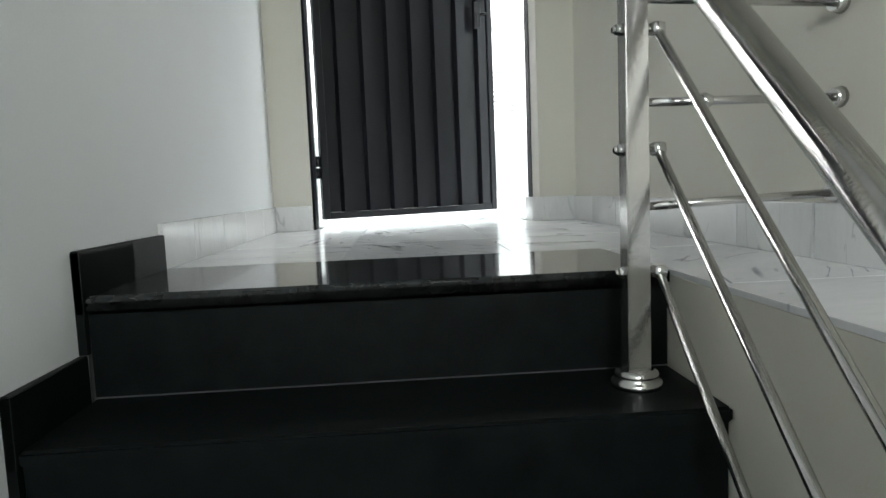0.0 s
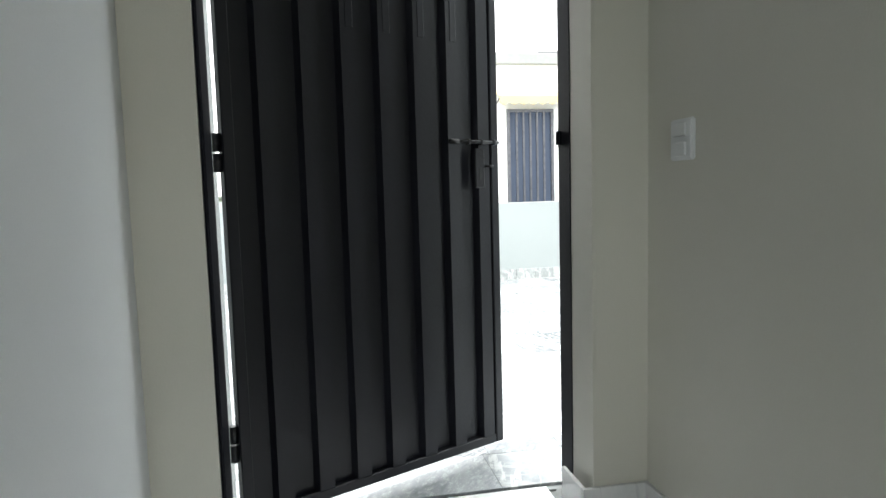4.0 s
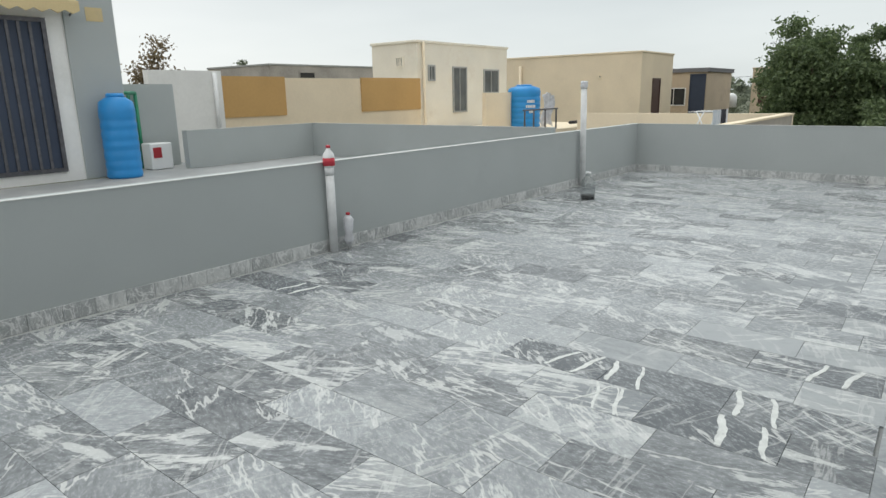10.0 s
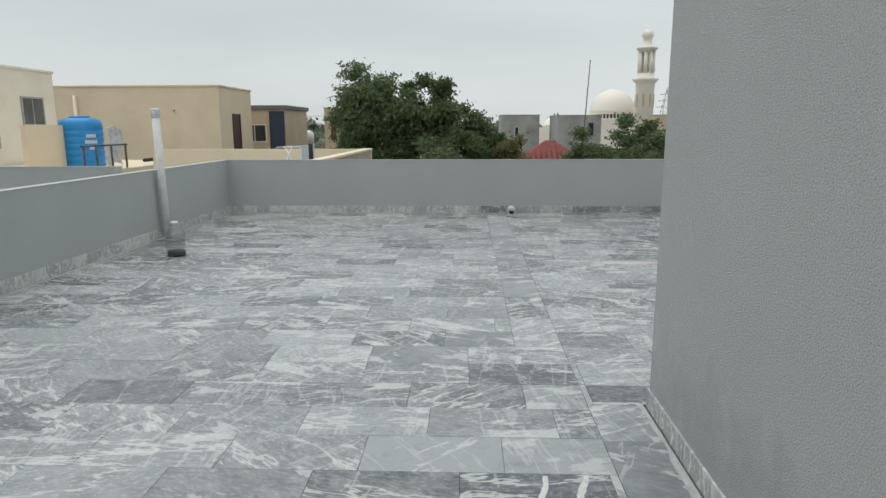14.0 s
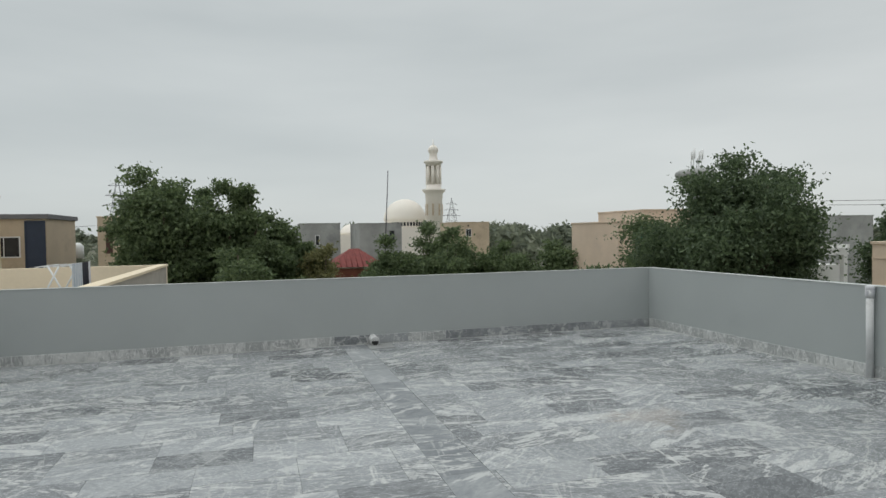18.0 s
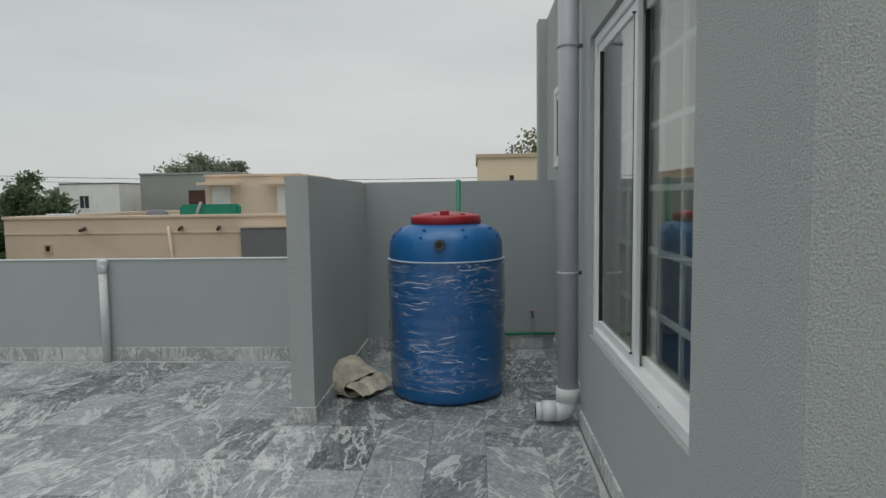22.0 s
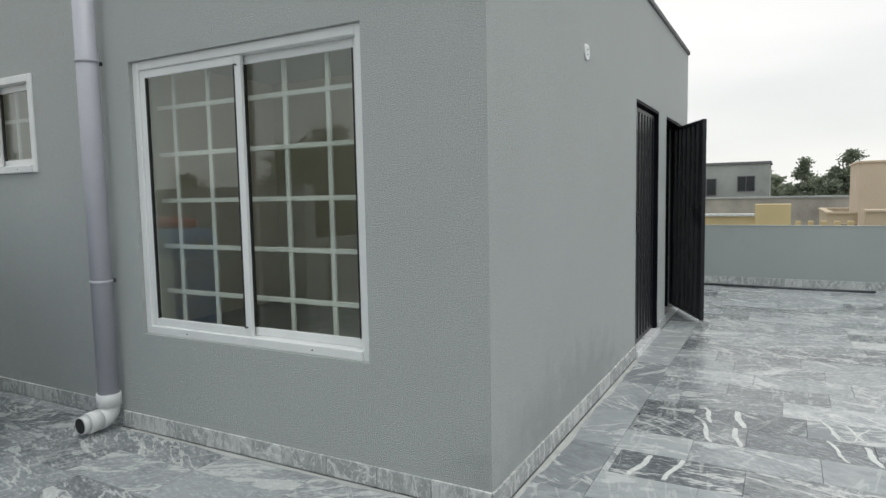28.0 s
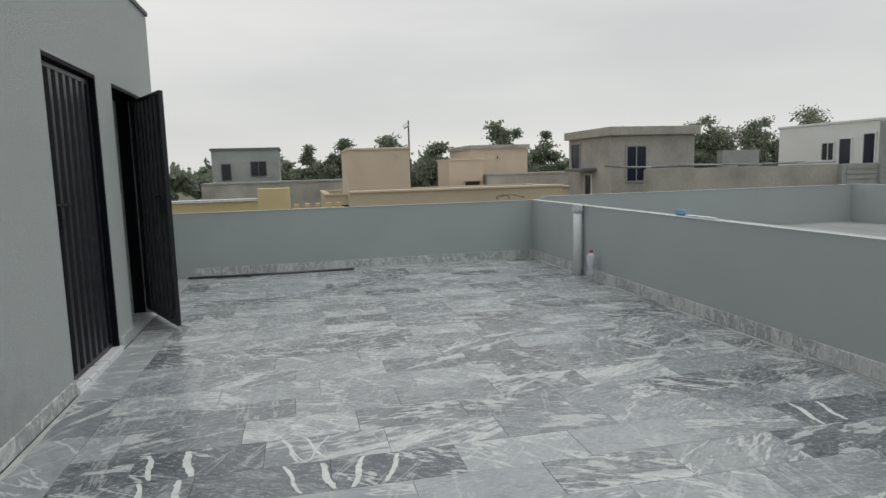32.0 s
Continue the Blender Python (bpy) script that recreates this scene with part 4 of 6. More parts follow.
part("spout", spout, PIPE_WHITE, el)
part("spout_mouth", tubes(((0.189, 0, 0.077), (0.1915, 0, 0.077), 0.046), n=20), RUBBER, el)
for z in (0.9, 2.2):
    part("pipe_clip", tubes(((0, 0, z), (0, 0, z + 0.02), 0.064), n=20), PIPE_GREY, down)
    part("clip_foot", boxes((-0.155, -0.05, -0.012, 0.012, z, z + 0.02)), IRON, down)


# ---- the water tank and what lies round it ----
tank = thing("water_tank", (0.82, -3.2, 0), "blue plastic water tank wrapped in clear stretch film", "water tank")


def shoulder(a, r, z):
    k = r
    if 0.94 < z < 1.16:
        k -= 0.02 * max(0.0, math.cos(a * 8)) ** 2 * math.sin(math.pi * (z - 0.94) / 0.22)
    return k + 0.003 * math.sin(a * 5 + z * 9)


R = 0.392
prof = [(R - 0.05, 0.0), (R - 0.012, 0.015), (R, 0.05)]
for i in range(11):
    z = 0.09 + i * 0.078
    prof += [(R, z), (R - 0.0025, z + 0.012), (R - 0.0025, z + 0.02), (R, z + 0.032)]
prof += [(R + 0.004, 0.955), (R + 0.006, 1.0), (R + 0.002, 1.06), (R - 0.02, 1.11), (R - 0.075, 1.155), (R - 0.13, 1.175), (R - 0.15, 1.18)]
part("shell", lathe(prof, 64, shape=shoulder), BLUE, tank)
for i in range(8):
    a = radians(22 + 45 * i)
    bm = soft(boxes((R - 0.16, R - 0.012, -0.055, 0.055, 1.0, 1.155)), 0.045, 4)
    bmesh.ops.rotate(bm, verts=bm.verts, cent=(0, 0, 0), matrix=Matrix.Rotation(a, 3, "Z"))
    part("shoulder_flute", bm, BLUE, tank)
inlet = bmesh.new()
dirn = Vector((0.06, 1, 0)).normalized()
tube(inlet, dirn * (R - 0.03) + Vector((0, 0, 1.06)), dirn * (R + 0.025) + Vector((0, 0, 1.06)), 0.035, 0.033, 20)
part("inlet_ring", inlet, IRON, tank, "dark threaded inlet")
hole = bmesh.new()
tube(hole, dirn * (R + 0.02) + Vector((0, 0, 1.06)), dirn * (R + 0.0275) + Vector((0, 0, 1.06)), 0.02, 0.02, 16)
part("inlet_hole", hole, RUBBER, tank)
lid = part("lid", lathe([(0.238, 1.175), (0.243, 1.178), (0.243, 1.225), (0.236, 1.235), (0.16, 1.25), (0.07, 1.262), (0.03, 1.264)], 48), RED, tank, "red screw lid")
for i in range(6):
    a = radians(60 * i + 10)
    bm = soft(boxes((0.05, 0.2, -0.012, 0.012, 1.225, 1.252)), 0.004)
    bmesh.ops.rotate(bm, verts=bm.verts, cent=(0, 0, 0), matrix=Matrix.Rotation(a, 3, "Z"))
    part("lid_rib", bm, RED, lid)
part("lid_lug", soft(boxes((-0.03, 0.03, 0.13, 0.19, 1.24, 1.275)), 0.006), RED, lid)
film = bmesh.new()
rng = random.Random(4)
ph = [rng.uniform(0, 6.28) for _ in range(6)]
lathe([(R + 0.005, 0.10 + 0.03 * i) for i in range(29)], 96, film,
      shape=lambda a, r, z: r + 0.006 + 0.004 * math.sin(a * 7 + ph[0] + 14 * z) + 0.003 * math.sin(a * 3 - 37 * z + ph[1]) + 0.002 * math.sin(a * 23 + 60 * z + ph[2]))
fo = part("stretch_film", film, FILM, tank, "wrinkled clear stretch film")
part("film_edge", lathe([(R + 0.008, 0.94), (R + 0.0135, 0.942), (R + 0.013, 0.947), (R + 0.007, 0.949)], 72, shape=lambda a, r, z: r + 0.003 * math.sin(9 * a)), FILM_EDGE, fo, "bunched film edge")
# thin white slivers just off the film draw the glints on its creases
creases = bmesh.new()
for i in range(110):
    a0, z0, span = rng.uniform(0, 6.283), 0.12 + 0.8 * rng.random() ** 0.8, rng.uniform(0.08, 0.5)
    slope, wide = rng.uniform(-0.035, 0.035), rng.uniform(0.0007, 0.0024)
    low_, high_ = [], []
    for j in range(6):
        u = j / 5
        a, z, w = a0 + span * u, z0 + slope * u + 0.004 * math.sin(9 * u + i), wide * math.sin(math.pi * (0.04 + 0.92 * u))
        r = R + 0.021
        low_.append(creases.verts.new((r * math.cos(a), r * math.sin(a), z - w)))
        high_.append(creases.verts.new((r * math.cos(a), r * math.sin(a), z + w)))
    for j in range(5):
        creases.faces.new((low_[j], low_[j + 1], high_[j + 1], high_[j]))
tagged(part("film_glints", creases, FILM_GLINT, fo), "glints along the film's creases, drawn as white slivers", "", "", "stuff")
gp = thing("green_pipe", (0.77, -3.95, 0), "green plastic water pipe standing behind the tank", "pipe")
part("pipe", tubes(((0, 0, 0), (-0.02, 0, 1.5), 0.02), n=14), GREEN, gp)

bag = thing("paper_sack", (1.41, -3.12, 0), "crumpled brown paper cement sack with open mouth on the tiles", "sack", rz=62)
sack, rings_ = bmesh.new(), []
for i in range(13):
    u, ring = i / 12, []
    half, high = 0.2 * (1 - 0.2 * u ** 3), 0.06 + 0.15 * math.sin(math.pi * min(1.0, 0.12 + 0.9 * u))
    for j in range(32):
        a = 2 * math.pi * j / 32
        c_, s_ = math.cos(a), math.sin(a)
        x = half * math.copysign(abs(c_) ** 0.55, c_)
        z = high * (0.5 + 0.5 * math.copysign(abs(s_) ** 0.7, s_))
        q = Vector((x * 7, u * 3.1, z * 8))
        k = 0.03 * noise.noise(q) + 0.016 * abs(noise.noise(q * 2.3))
        ring.append(sack.verts.new((x + k * c_, -0.42 * u + 0.05 * noise.noise(q * 0.7) * (u < 0.1), max(0.004, z + k * s_ * (s_ > 0)))))
    rings_.append(ring)
for p_, q_ in zip(rings_, rings_[1:]):
    for j in range(32):
        sack.faces.new((p_[j], p_[(j + 1) % 32], q_[(j + 1) % 32], q_[j]))
sack.faces.new(rings_[-1])
body_ = part("sack_body", sack, PAPER, bag)
body_.modifiers.new("thickness", "SOLIDIFY").thickness = 0.003
fl, cols_ = bmesh.new(), []
for i in range(9):
    x = -0.19 + 0.38 * i / 8
    w_ = 0.012 * math.sin(i * 2.1)
    cols_.append([fl.verts.new((x, 0.0, 0.105 + w_)), fl.verts.new((x * 0.95, 0.06, 0.1 + w_ * 1.6)), fl.verts.new((x * 0.9, 0.13, 0.03 + abs(w_)))])
for p_, q_ in zip(cols_, cols_[1:]):
    for j in range(2):
        fl.faces.new((p_[j], p_[j + 1], q_[j + 1], q_[j]))
fold = part("folded_flap", fl, PAPER, bag)
fold.modifiers.new("thickness", "SOLIDIFY").thickness = 0.003
wp = thing("water_pipe", (0.0, -4.395, 0.14), "thin dark green water pipe along the tank wall", "pipe")
part("pipe", tubes(((-0.08, 0, 0), (1.3, 0, -0.01), 0.012), n=10), GREEN, wp)
for x in (0.1, 0.62, 1.15):
    part("pipe_clip", soft(boxes((x - 0.008, x + 0.008, -0.025, 0.014, -0.018, 0.014)), 0.002), IRON, wp)
tap = thing("garden_tap", (0.12, -4.42, 0.32), "small brass tap on the dark wall", "tap")
part("spout", tubes(((0, 0, 0), (0, 0.07, 0), 0.011), ((0, 0.07, 0.005), (0, 0.075, -0.03), 0.009), n=10), IRON, tap)
part("tap_handle", soft(boxes((-0.022, 0.022, 0.035, 0.047, 0.016, 0.026)), 0.003), RED, tap)


# ---- pipes and odds and ends along the parapets ----
def vent_pipe(x, y, h, r, label, wrapped=True, lean=0.0):
    p = thing("vent_pipe", (x, y, 0), label, "pipe", "roof vent pipes")
    part("pipe", tubes(((0, 0, 0), (lean, 0, h), r), n=18), PIPE_WHITE, p)
    part("collar", tubes(((lean, 0, h - 0.08), (lean, 0, h - 0.005), r * 1.1), n=18), PIPE_WHITE, p)
    if wrapped:
        bm = lathe([(r * 1.02, -0.05), (r * 1.2, -0.01), (r * 1.08, 0.015), (r * 1.24, 0.035), (r * 1.0, 0.055), (r * 0.5, 0.06)], 18, centre=(lean, 0, h - 0.02), shape=lambda a, k, z: k * (1 + 0.13 * math.sin(a * 5 + z * 60) + 0.07 * math.sin(a * 11 - z * 140)))
        part("wrapped_end", bm, FABRIC, p, "crumpled white plastic wrapping")
    return p


vent_pipe(4.95, 4.82, 1.6, 0.047, "tall white vent pipe with wrapped top by the parapet", lean=-0.05)
vent_pipe(-0.41, 4.84, 0.83, 0.042, "short white vent pipe against the grey parapet", False)
vent_pipe(-5.93, 4.83, 0.86, 0.055, "white vent pipe with wrapped top against the parapet")
vent_pipe(3.76, -3.955, 0.84, 0.033, "white vent pipe with wrapped top against the south parapet")


def valve(x, y, label):
    v = thing("water_valve", (x, y, 0), label, "valve")
    part("stem", tubes(((0, 0, 0), (0, 0, 0.3), 0.02), n=12), PIPE_WHITE, v)
    part("wrapping", lathe([(0.03, 0.05), (0.045, 0.1), (0.032, 0.16), (0.045, 0.22), (0.05, 0.3), (0.02, 0.34)], 16, shape=lambda a, k, z: k * (1 + 0.16 * math.sin(4 * a + 40 * z))), FABRIC, v, "white plastic wrapping")
    part("valve_knob", lathe([(0.012, 0.34), (0.022, 0.345), (0.022, 0.365), (0.012, 0.37)], 12), RED, v, "red valve knob")


valve(-0.24, 4.8, "plastic-wrapped water valve beside the vent pipe")
valve(-5.5, 4.8, "plastic-wrapped water valve by the parapet foot")

bottle = thing("plastic_bottle", (-0.41, 4.84, 0.83), "white plastic bottle with red label and cap on the vent pipe", "bottle")
part("bottle_body", lathe([(0.05, 0), (0.056, 0.01), (0.056, 0.095), (0.05, 0.125), (0.02, 0.16), (0.018, 0.18)], 24), UPVC, bottle)
part("bottle_label", lathe([(0.0572, 0.012), (0.0572, 0.085)], 24), RED_LABEL, bottle, "red paper label")
part("cap", lathe([(0.021, 0.178), (0.021, 0.2), (0.016, 0.205)], 16), RED_LABEL, bottle, "red cap")
jar = thing("plastic_bottle", (3.75, 4.15, 0), "large clear plastic bottle with dark dregs on the tiles", "bottle")
part("bottle_body", lathe([(0.09, 0.0), (0.1, 0.015), (0.1, 0.22), (0.085, 0.28), (0.035, 0.33), (0.033, 0.36)], 28), CLEAR, jar)
part("dregs", lathe([(0.09, 0.004), (0.096, 0.016), (0.096, 0.06), (0.09, 0.062)], 28), RUBBER, jar, "dark dregs")
part("cap", lathe([(0.037, 0.355), (0.037, 0.385)], 16), PIPE_WHITE, jar)

outlet = thing("roof_drain", (EAST - 0.1, 0.2, 0), "white plastic drain elbow through the parapet foot", "drain")
part("pipe", tubes(((0.12, 0, 0.07), (-0.06, 0, 0.06), 0.055), ((-0.06, 0, 0.06), (-0.1, 0.0, 0.05), 0.062), n=18), PIPE_WHITE, outlet)
part("drain_mouth", tubes(((-0.1, 0, 0.05), (-0.103, 0, 0.05), 0.045), n=16), RUBBER, outlet)
part("drain_stone", soft(boxes((-0.34, 0.0, -0.22, 0.1, 0.001, 0.008)), 0.003), GROUT, outlet)
rod = thing("steel_bar", (-7.52, 0.55, 0.0), "long dark steel bar lying along the parapet", "bar")
part("bar", tubes(((0, -0.6, 0.017), (0.05, 1.6, 0.017), 0.016), n=10), IRON, rod)
rag = thing("blue_rag", (-3.95, 4.98, PH + 0.006), "crumpled blue and white rag on the parapet", "rag")
bm = soft(boxes((-0.09, 0.09, -0.04, 0.04, 0, 0.05)), 0.02, 2)
part("cloth", bm, RAG, rag)
part("strip", soft(boxes((0.09, 0.5, -0.03, 0.02, 0, 0.012)), 0.004), FABRIC, rag)
wire = thing("wire_coil", (-7.78, 4.4, PH), "loose coil of dark wire on the parapet", "wire")
bm = bmesh.new()
pts = [Vector((0.02 * math.cos(i), 0.16 * math.cos(i * 0.55) + 0.02 * i, 0.02 + 0.07 * abs(math.sin(i * 0.55)))) for i in range(14)]
for a, b in zip(pts, pts[1:]):
    tube(bm, a, b, 0.005, n=6)
part("wire", bm, RUBBER, wire)


# ---- surroundings ----
GROUND = -6.6
g = bmesh.new()
box(g, -1500, 1500, -1500, 1500, GROUND - 1, GROUND)
setting("ground", g, LAWN, "dry grass, lanes and plots far below")


def opening(parent, side, a, z, w, h, pane_mat, frame_mat, d, bars=0, name="window"):
    """A framed opening on one face (s, n, e or w) of a box body; a: along the face, d: where the face lies."""
    def on(u0, u1, o0, o1, z0, z1):
        if side == "s":
            return (u0, u1, d - o1, d - o0, z0, z1)
        if side == "n":
            return (u0, u1, d + o0, d + o1, z0, z1)
        if side == "w":
            return (d - o1, d - o0, u0, u1, z0, z1)
        return (d + o0, d + o1, u0, u1, z0, z1)
    f = 0.06
    win = part(name, boxes(on(a, a + f, 0, 0.05, z, z + h), on(a + w - f, a + w, 0, 0.05, z, z + h), on(a + f, a + w - f, 0, 0.05, z + h - f, z + h), on(a + f, a + w - f, 0, 0.05, z, z + f)), frame_mat, parent)
    part("pane", boxes(on(a + f, a + w - f, 0.004, 0.015, z + f, z + h - f)), pane_mat, win)
    for i in range(bars):
        u = a + f + (w - 2 * f) * (i + 1) / (bars + 1)
        part("bar", boxes(on(u - 0.02, u + 0.02, 0.016, 0.035, z + f, z + h - f)), frame_mat, win)
    return win


def house(name, x0, x1, y0, y1, top, material, label, openings=(), coping=None, group="", bottom=GROUND, lip=0.1):
    """A flat-roofed block with walls, roof deck, parapet, coping and openings."""
    h = thing(name, ((x0 + x1) / 2, (y0 + y1) / 2, bottom), label, "house", group)
    w, d, t = (x1 - x0) / 2, (y1 - y0) / 2, top - bottom
    for r in ((-w, w, -d, -d + 0.23, 0, t), (-w, w, d - 0.23, d, 0, t), (-w, -w + 0.23, -d + 0.23, d - 0.23, 0, t), (w - 0.23, w, -d + 0.23, d - 0.23, 0, t)):
        part("wall", boxes(r), material, h)
    part("roof", boxes((-w + 0.23, w - 0.23, -d + 0.23, d - 0.23, t - 0.55, t - 0.4)), CEMENT_PALE, h)
    e = lip * 0.5
    for r in ((-w - e, w + e, -d - e, -d + 0.26, t + 0.001, t + lip), (-w - e, w + e, d - 0.26, d + e, t + 0.001, t + lip), (-w - e, -w + 0.26, -d + 0.26, d - 0.26, t + 0.001, t + lip), (w - 0.26, w + e, -d + 0.26, d - 0.26, t + 0.001, t + lip)):
        part("coping", soft(boxes(r), 0.01), coping or material, h)
    for side, a, z, ow, oh, pm, fm, bars in openings:
        cx, cy = (x0 + x1) / 2, (y0 + y1) / 2
        d_ = {"s": -d, "n": d, "w": -w, "e": w}[side]
        opening(h, side, a - (cx if side in "sn" else cy), z - bottom, ow, oh, pm, fm, d_, bars, "door" if oh > 1.9 and pm in (BROWN, BLUE_DARK) else "window")
    return h


# the twin roof to the north, with its own stair house
n_floor = setting("neighbour_roof", boxes((-7.6, 4.3, 5.06, 10.6, -6.6, 0.3), (0.56, 2.05, 10.6, 11.8, -6.6, 0.3)), NEXT_ROOF, "pale plastered roof floor of the next house")
setting("neighbour_parapet_east", boxes((4.3, 4.45, 5.06, 10.75, -6.6, 0.95)), PARAPET, "grey parapet of the next roof")
setting("neighbour_parapet_north", boxes((1.5, 4.3, 10.6, 10.75, 0.301, 0.95), (-7.6, -5.0, 10.6, 10.75, 0.301, 0.93)), PARAPET, "grey parapet of the next roof")
setting("neighbour_parapet_west", boxes((-7.8, -7.6, 5.06, 10.75, -6.6, 0.92)), PARAPET, "grey parapet of the next roof")
setting("neighbour_parapet_line", boxes((4.293, 4.33, 5.07, 10.59, 0.951, 0.957), (1.51, 4.29, 10.593, 10.63, 0.951, 0.957), (-7.63, -7.593, 5.07, 10.59, 0.921, 0.927)), CAP, "pale edge of the next roof's parapets")
nb = house("stair_house", -5.0, 0.55, 10.7, 15.0, 3.55, WHITE_OUT, "white stair house with dark metal door on the next roof", [
    ("s", -1.45, 0.45, 1.0, 2.2, NAVY, IRON, 5)], CEMENT_PALE, bottom=0.3, lip=0.22)
aw = bmesh.new()
for i in range(8):
    x = -1.7 + i * 0.2
    v = [(x, 10.69, 2.98), (x + 0.2, 10.69, 2.98), (x + 0.2, 10.32, 2.86), (x + 0.2, 10.32, 2.74), (x + 0.1, 10.32, 2.69), (x, 10.32, 2.74), (x, 10.32, 2.86)]
    q = [aw.verts.new(c) for c in v]
    aw.faces.new((q[0], q[1], q[2], q[6]))
    aw.faces.new((q[6], q[2], q[3], q[4], q[5]))
awning = thing("door_awning", (0, 0, 0), "scalloped yellow awning over the dark door", "awning")
a_ob = part("canopy", aw, YELLOW, awning)
a_ob.modifiers.new("thickness", "SOLIDIFY").thickness = 0.015
for x, u in ((-1.7, -1.68), (-0.1, -0.12)):
    part("bracket", tubes(((x, 10.69, 2.7), (u, 10.34, 2.84), 0.012), n=6), IRON, awning)
wl_ = thing("wall_lamp", (-2.2, 10.7, 2.3), "small black wall lamp beside the dark door", "lamp")
part("lamp_body", soft(boxes((-0.06, 0.06, -0.12, 0, -0.15, 0.15)), 0.01), RUBBER, wl_)
part("lamp_band", boxes((-0.062, 0.062, -0.122, -0.03, -0.02, 0.04)), UPVC, wl_)
ww_ = thing("slatted_window", (-3.35, 10.7, 1.65), "white slatted window in the wall across the roof", "window")
for r in ((0, 0.05, -0.06, 0, 0, 1.05), (0.85, 0.9, -0.06, 0, 0, 1.05), (0.05, 0.85, -0.06, 0, 1.0, 1.05), (0.05, 0.85, -0.06, 0, 0, 0.05)):
    part("window_frame", boxes(r), UPVC, ww_)
for i in range(9):
    z = 0.07 + i * 0.103
    part("slat", boxes((0.052, 0.848, -0.05, -0.01, z, z + 0.075)), UPVC, ww_)
part("backing", boxes((0.05, 0.85, -0.009, -0.002, 0.05, 1.0)), CEMENT_DARK, ww_)


def small_tank(at, r, h, label, text=False):
    t = thing("water_tank", at, label, "water tank")
    prof = [(r * 0.94, 0), (r, 0.03)]
    for i in range(6):
        z = 0.08 + i * (h - 0.35) / 6
        prof += [(r, z), (r * 0.97, z + 0.03), (r * 0.97, z + 0.06), (r, z + 0.09)]
    prof += [(r, h - 0.22), (r * 0.93, h - 0.1), (r * 0.6, h - 0.04), (r * 0.58, h - 0.03)]
    part("shell", lathe(prof, 32), BLUE_FAR, t)
    part("lid", lathe([(r * 0.5, h - 0.04), (r * 0.5, h + 0.01), (r * 0.42, h + 0.03)], 24), BLUE_FAR, t)
    if text:
        # lettering too small to read, as plain bars
        for z, w in ((h * 0.62, 0.5), (h * 0.5, 0.62), (h * 0.38, 0.3)):
            n = 6
            for i in range(n):
                a = radians(238) + (i - n / 2) * w / n
                bm = boxes((r * 1.0, r * 1.015, -w * r / n * 0.38, w * r / n * 0.38, z - 0.05, z + 0.05))
                bmesh.ops.rotate(bm, verts=bm.verts, cent=(0, 0, 0), matrix=Matrix.Rotation(a, 3, "Z"))
                part("print_bar", bm, UPVC, t)
    return t


small_tank((0.27, 10.4, 0.3), 0.26, 1.26, "bright blue water tank on the next roof")
scr = thing("screen_wall", (1.4, 11.55, 0.3), "short grey screen wall beside the blue tank", "wall")
part("wall", boxes((-0.5, 0.42, -0.1, 0.1, 0, 1.45)), PARAPET, scr)
for dx in (-0.44, -0.32):
    part("green_pipe", tubes(((dx, -0.16, 0), (dx, -0.16, 1.3), 0.03), n=10), GREEN, scr)
part("green_elbow", tubes(((-0.32, -0.16, 1.3), (-0.9, -0.8, 1.3), 0.03), n=10), GREEN, scr)
crate = thing("white_crate", (1.2, 11.1, 0.3), "white crate with red panel on the next roof", "crate")
part("case", soft(boxes((-0.2, 0.2, -0.15, 0.15, 0, 0.45)), 0.015), UPVC, crate)
part("red_panel", boxes((-0.15, 0.0, -0.155, -0.151, 0.2, 0.38)), RED, crate)
part("corner_pillar", soft(boxes((2.03, 2.775, -2.185, -2.151, 0, 3.1)), 0.01), PARAPET, nb, "grey painted corner pillar")
part("yellow_plate", boxes((2.35, 2.6, -2.192, -2.186, 2.35, 2.55)), YELLOW, nb, "small yellow plate")
ow = thing("overhead_tank_block", (0.05, 12.4, 3.77), "small dark cement block on the stair house roof", "block")
part("block", soft(boxes((-0.35, 0.35, -0.4, 0.4, 0, 0.35)), 0.01), CEMENT_DARK, ow)

# north-east: cream houses behind a low wall with orange panels
house("house", 14.25, 20.45, 16.2, 18.5, 3.36, CREAM_PALE, "pale cream two-storey house with sliding windows", [
    ("s", 14.88, 1.98, 0.42, 0.6, GREY_GLASS, ALUM, 1), ("s", 16.42, 0.75, 0.95, 1.8, GREY_GLASS, ALUM, 1), ("s", 18.6, 1.48, 1.15, 1.0, GREY_GLASS, ALUM, 1), ("w", 16.85, 2.5, 0.4, 0.4, GREY_GLASS, CREAM_PALE, 3)], group="cream houses")
dp = thing("drain_pipe", (14.55, 16.1, GROUND), "thin cream drain pipe on the house corner", "pipe")
part("pipe", tubes(((0, 0, 0), (0, 0, 10.0), 0.05), n=8), CREAM, dp)
low = thing("garden_wall", (10.0, 16.3, GROUND), "long cream roof wall with orange panels", "wall")
part("wall", boxes((-4.25, 4.38, -0.12, 0.12, 0, GROUND * -1 + 2.05)), CREAM, low)
for a, b in ((-4.2, -1.95), (1.25, 4.36)):
    part("orange_panel", boxes((a, b, -0.16, -0.121, GROUND * -1 + 0.95, GROUND * -1 + 2.08)), ORANGE, low)
ww2 = thing("white_roof_wall", (4.4, 16.0, GROUND), "white roof wall with a downpipe", "wall")
part("wall", boxes((-0.7, 1.33, -0.12, 0.12, 0, 8.8)), WHITE_OUT, ww2)
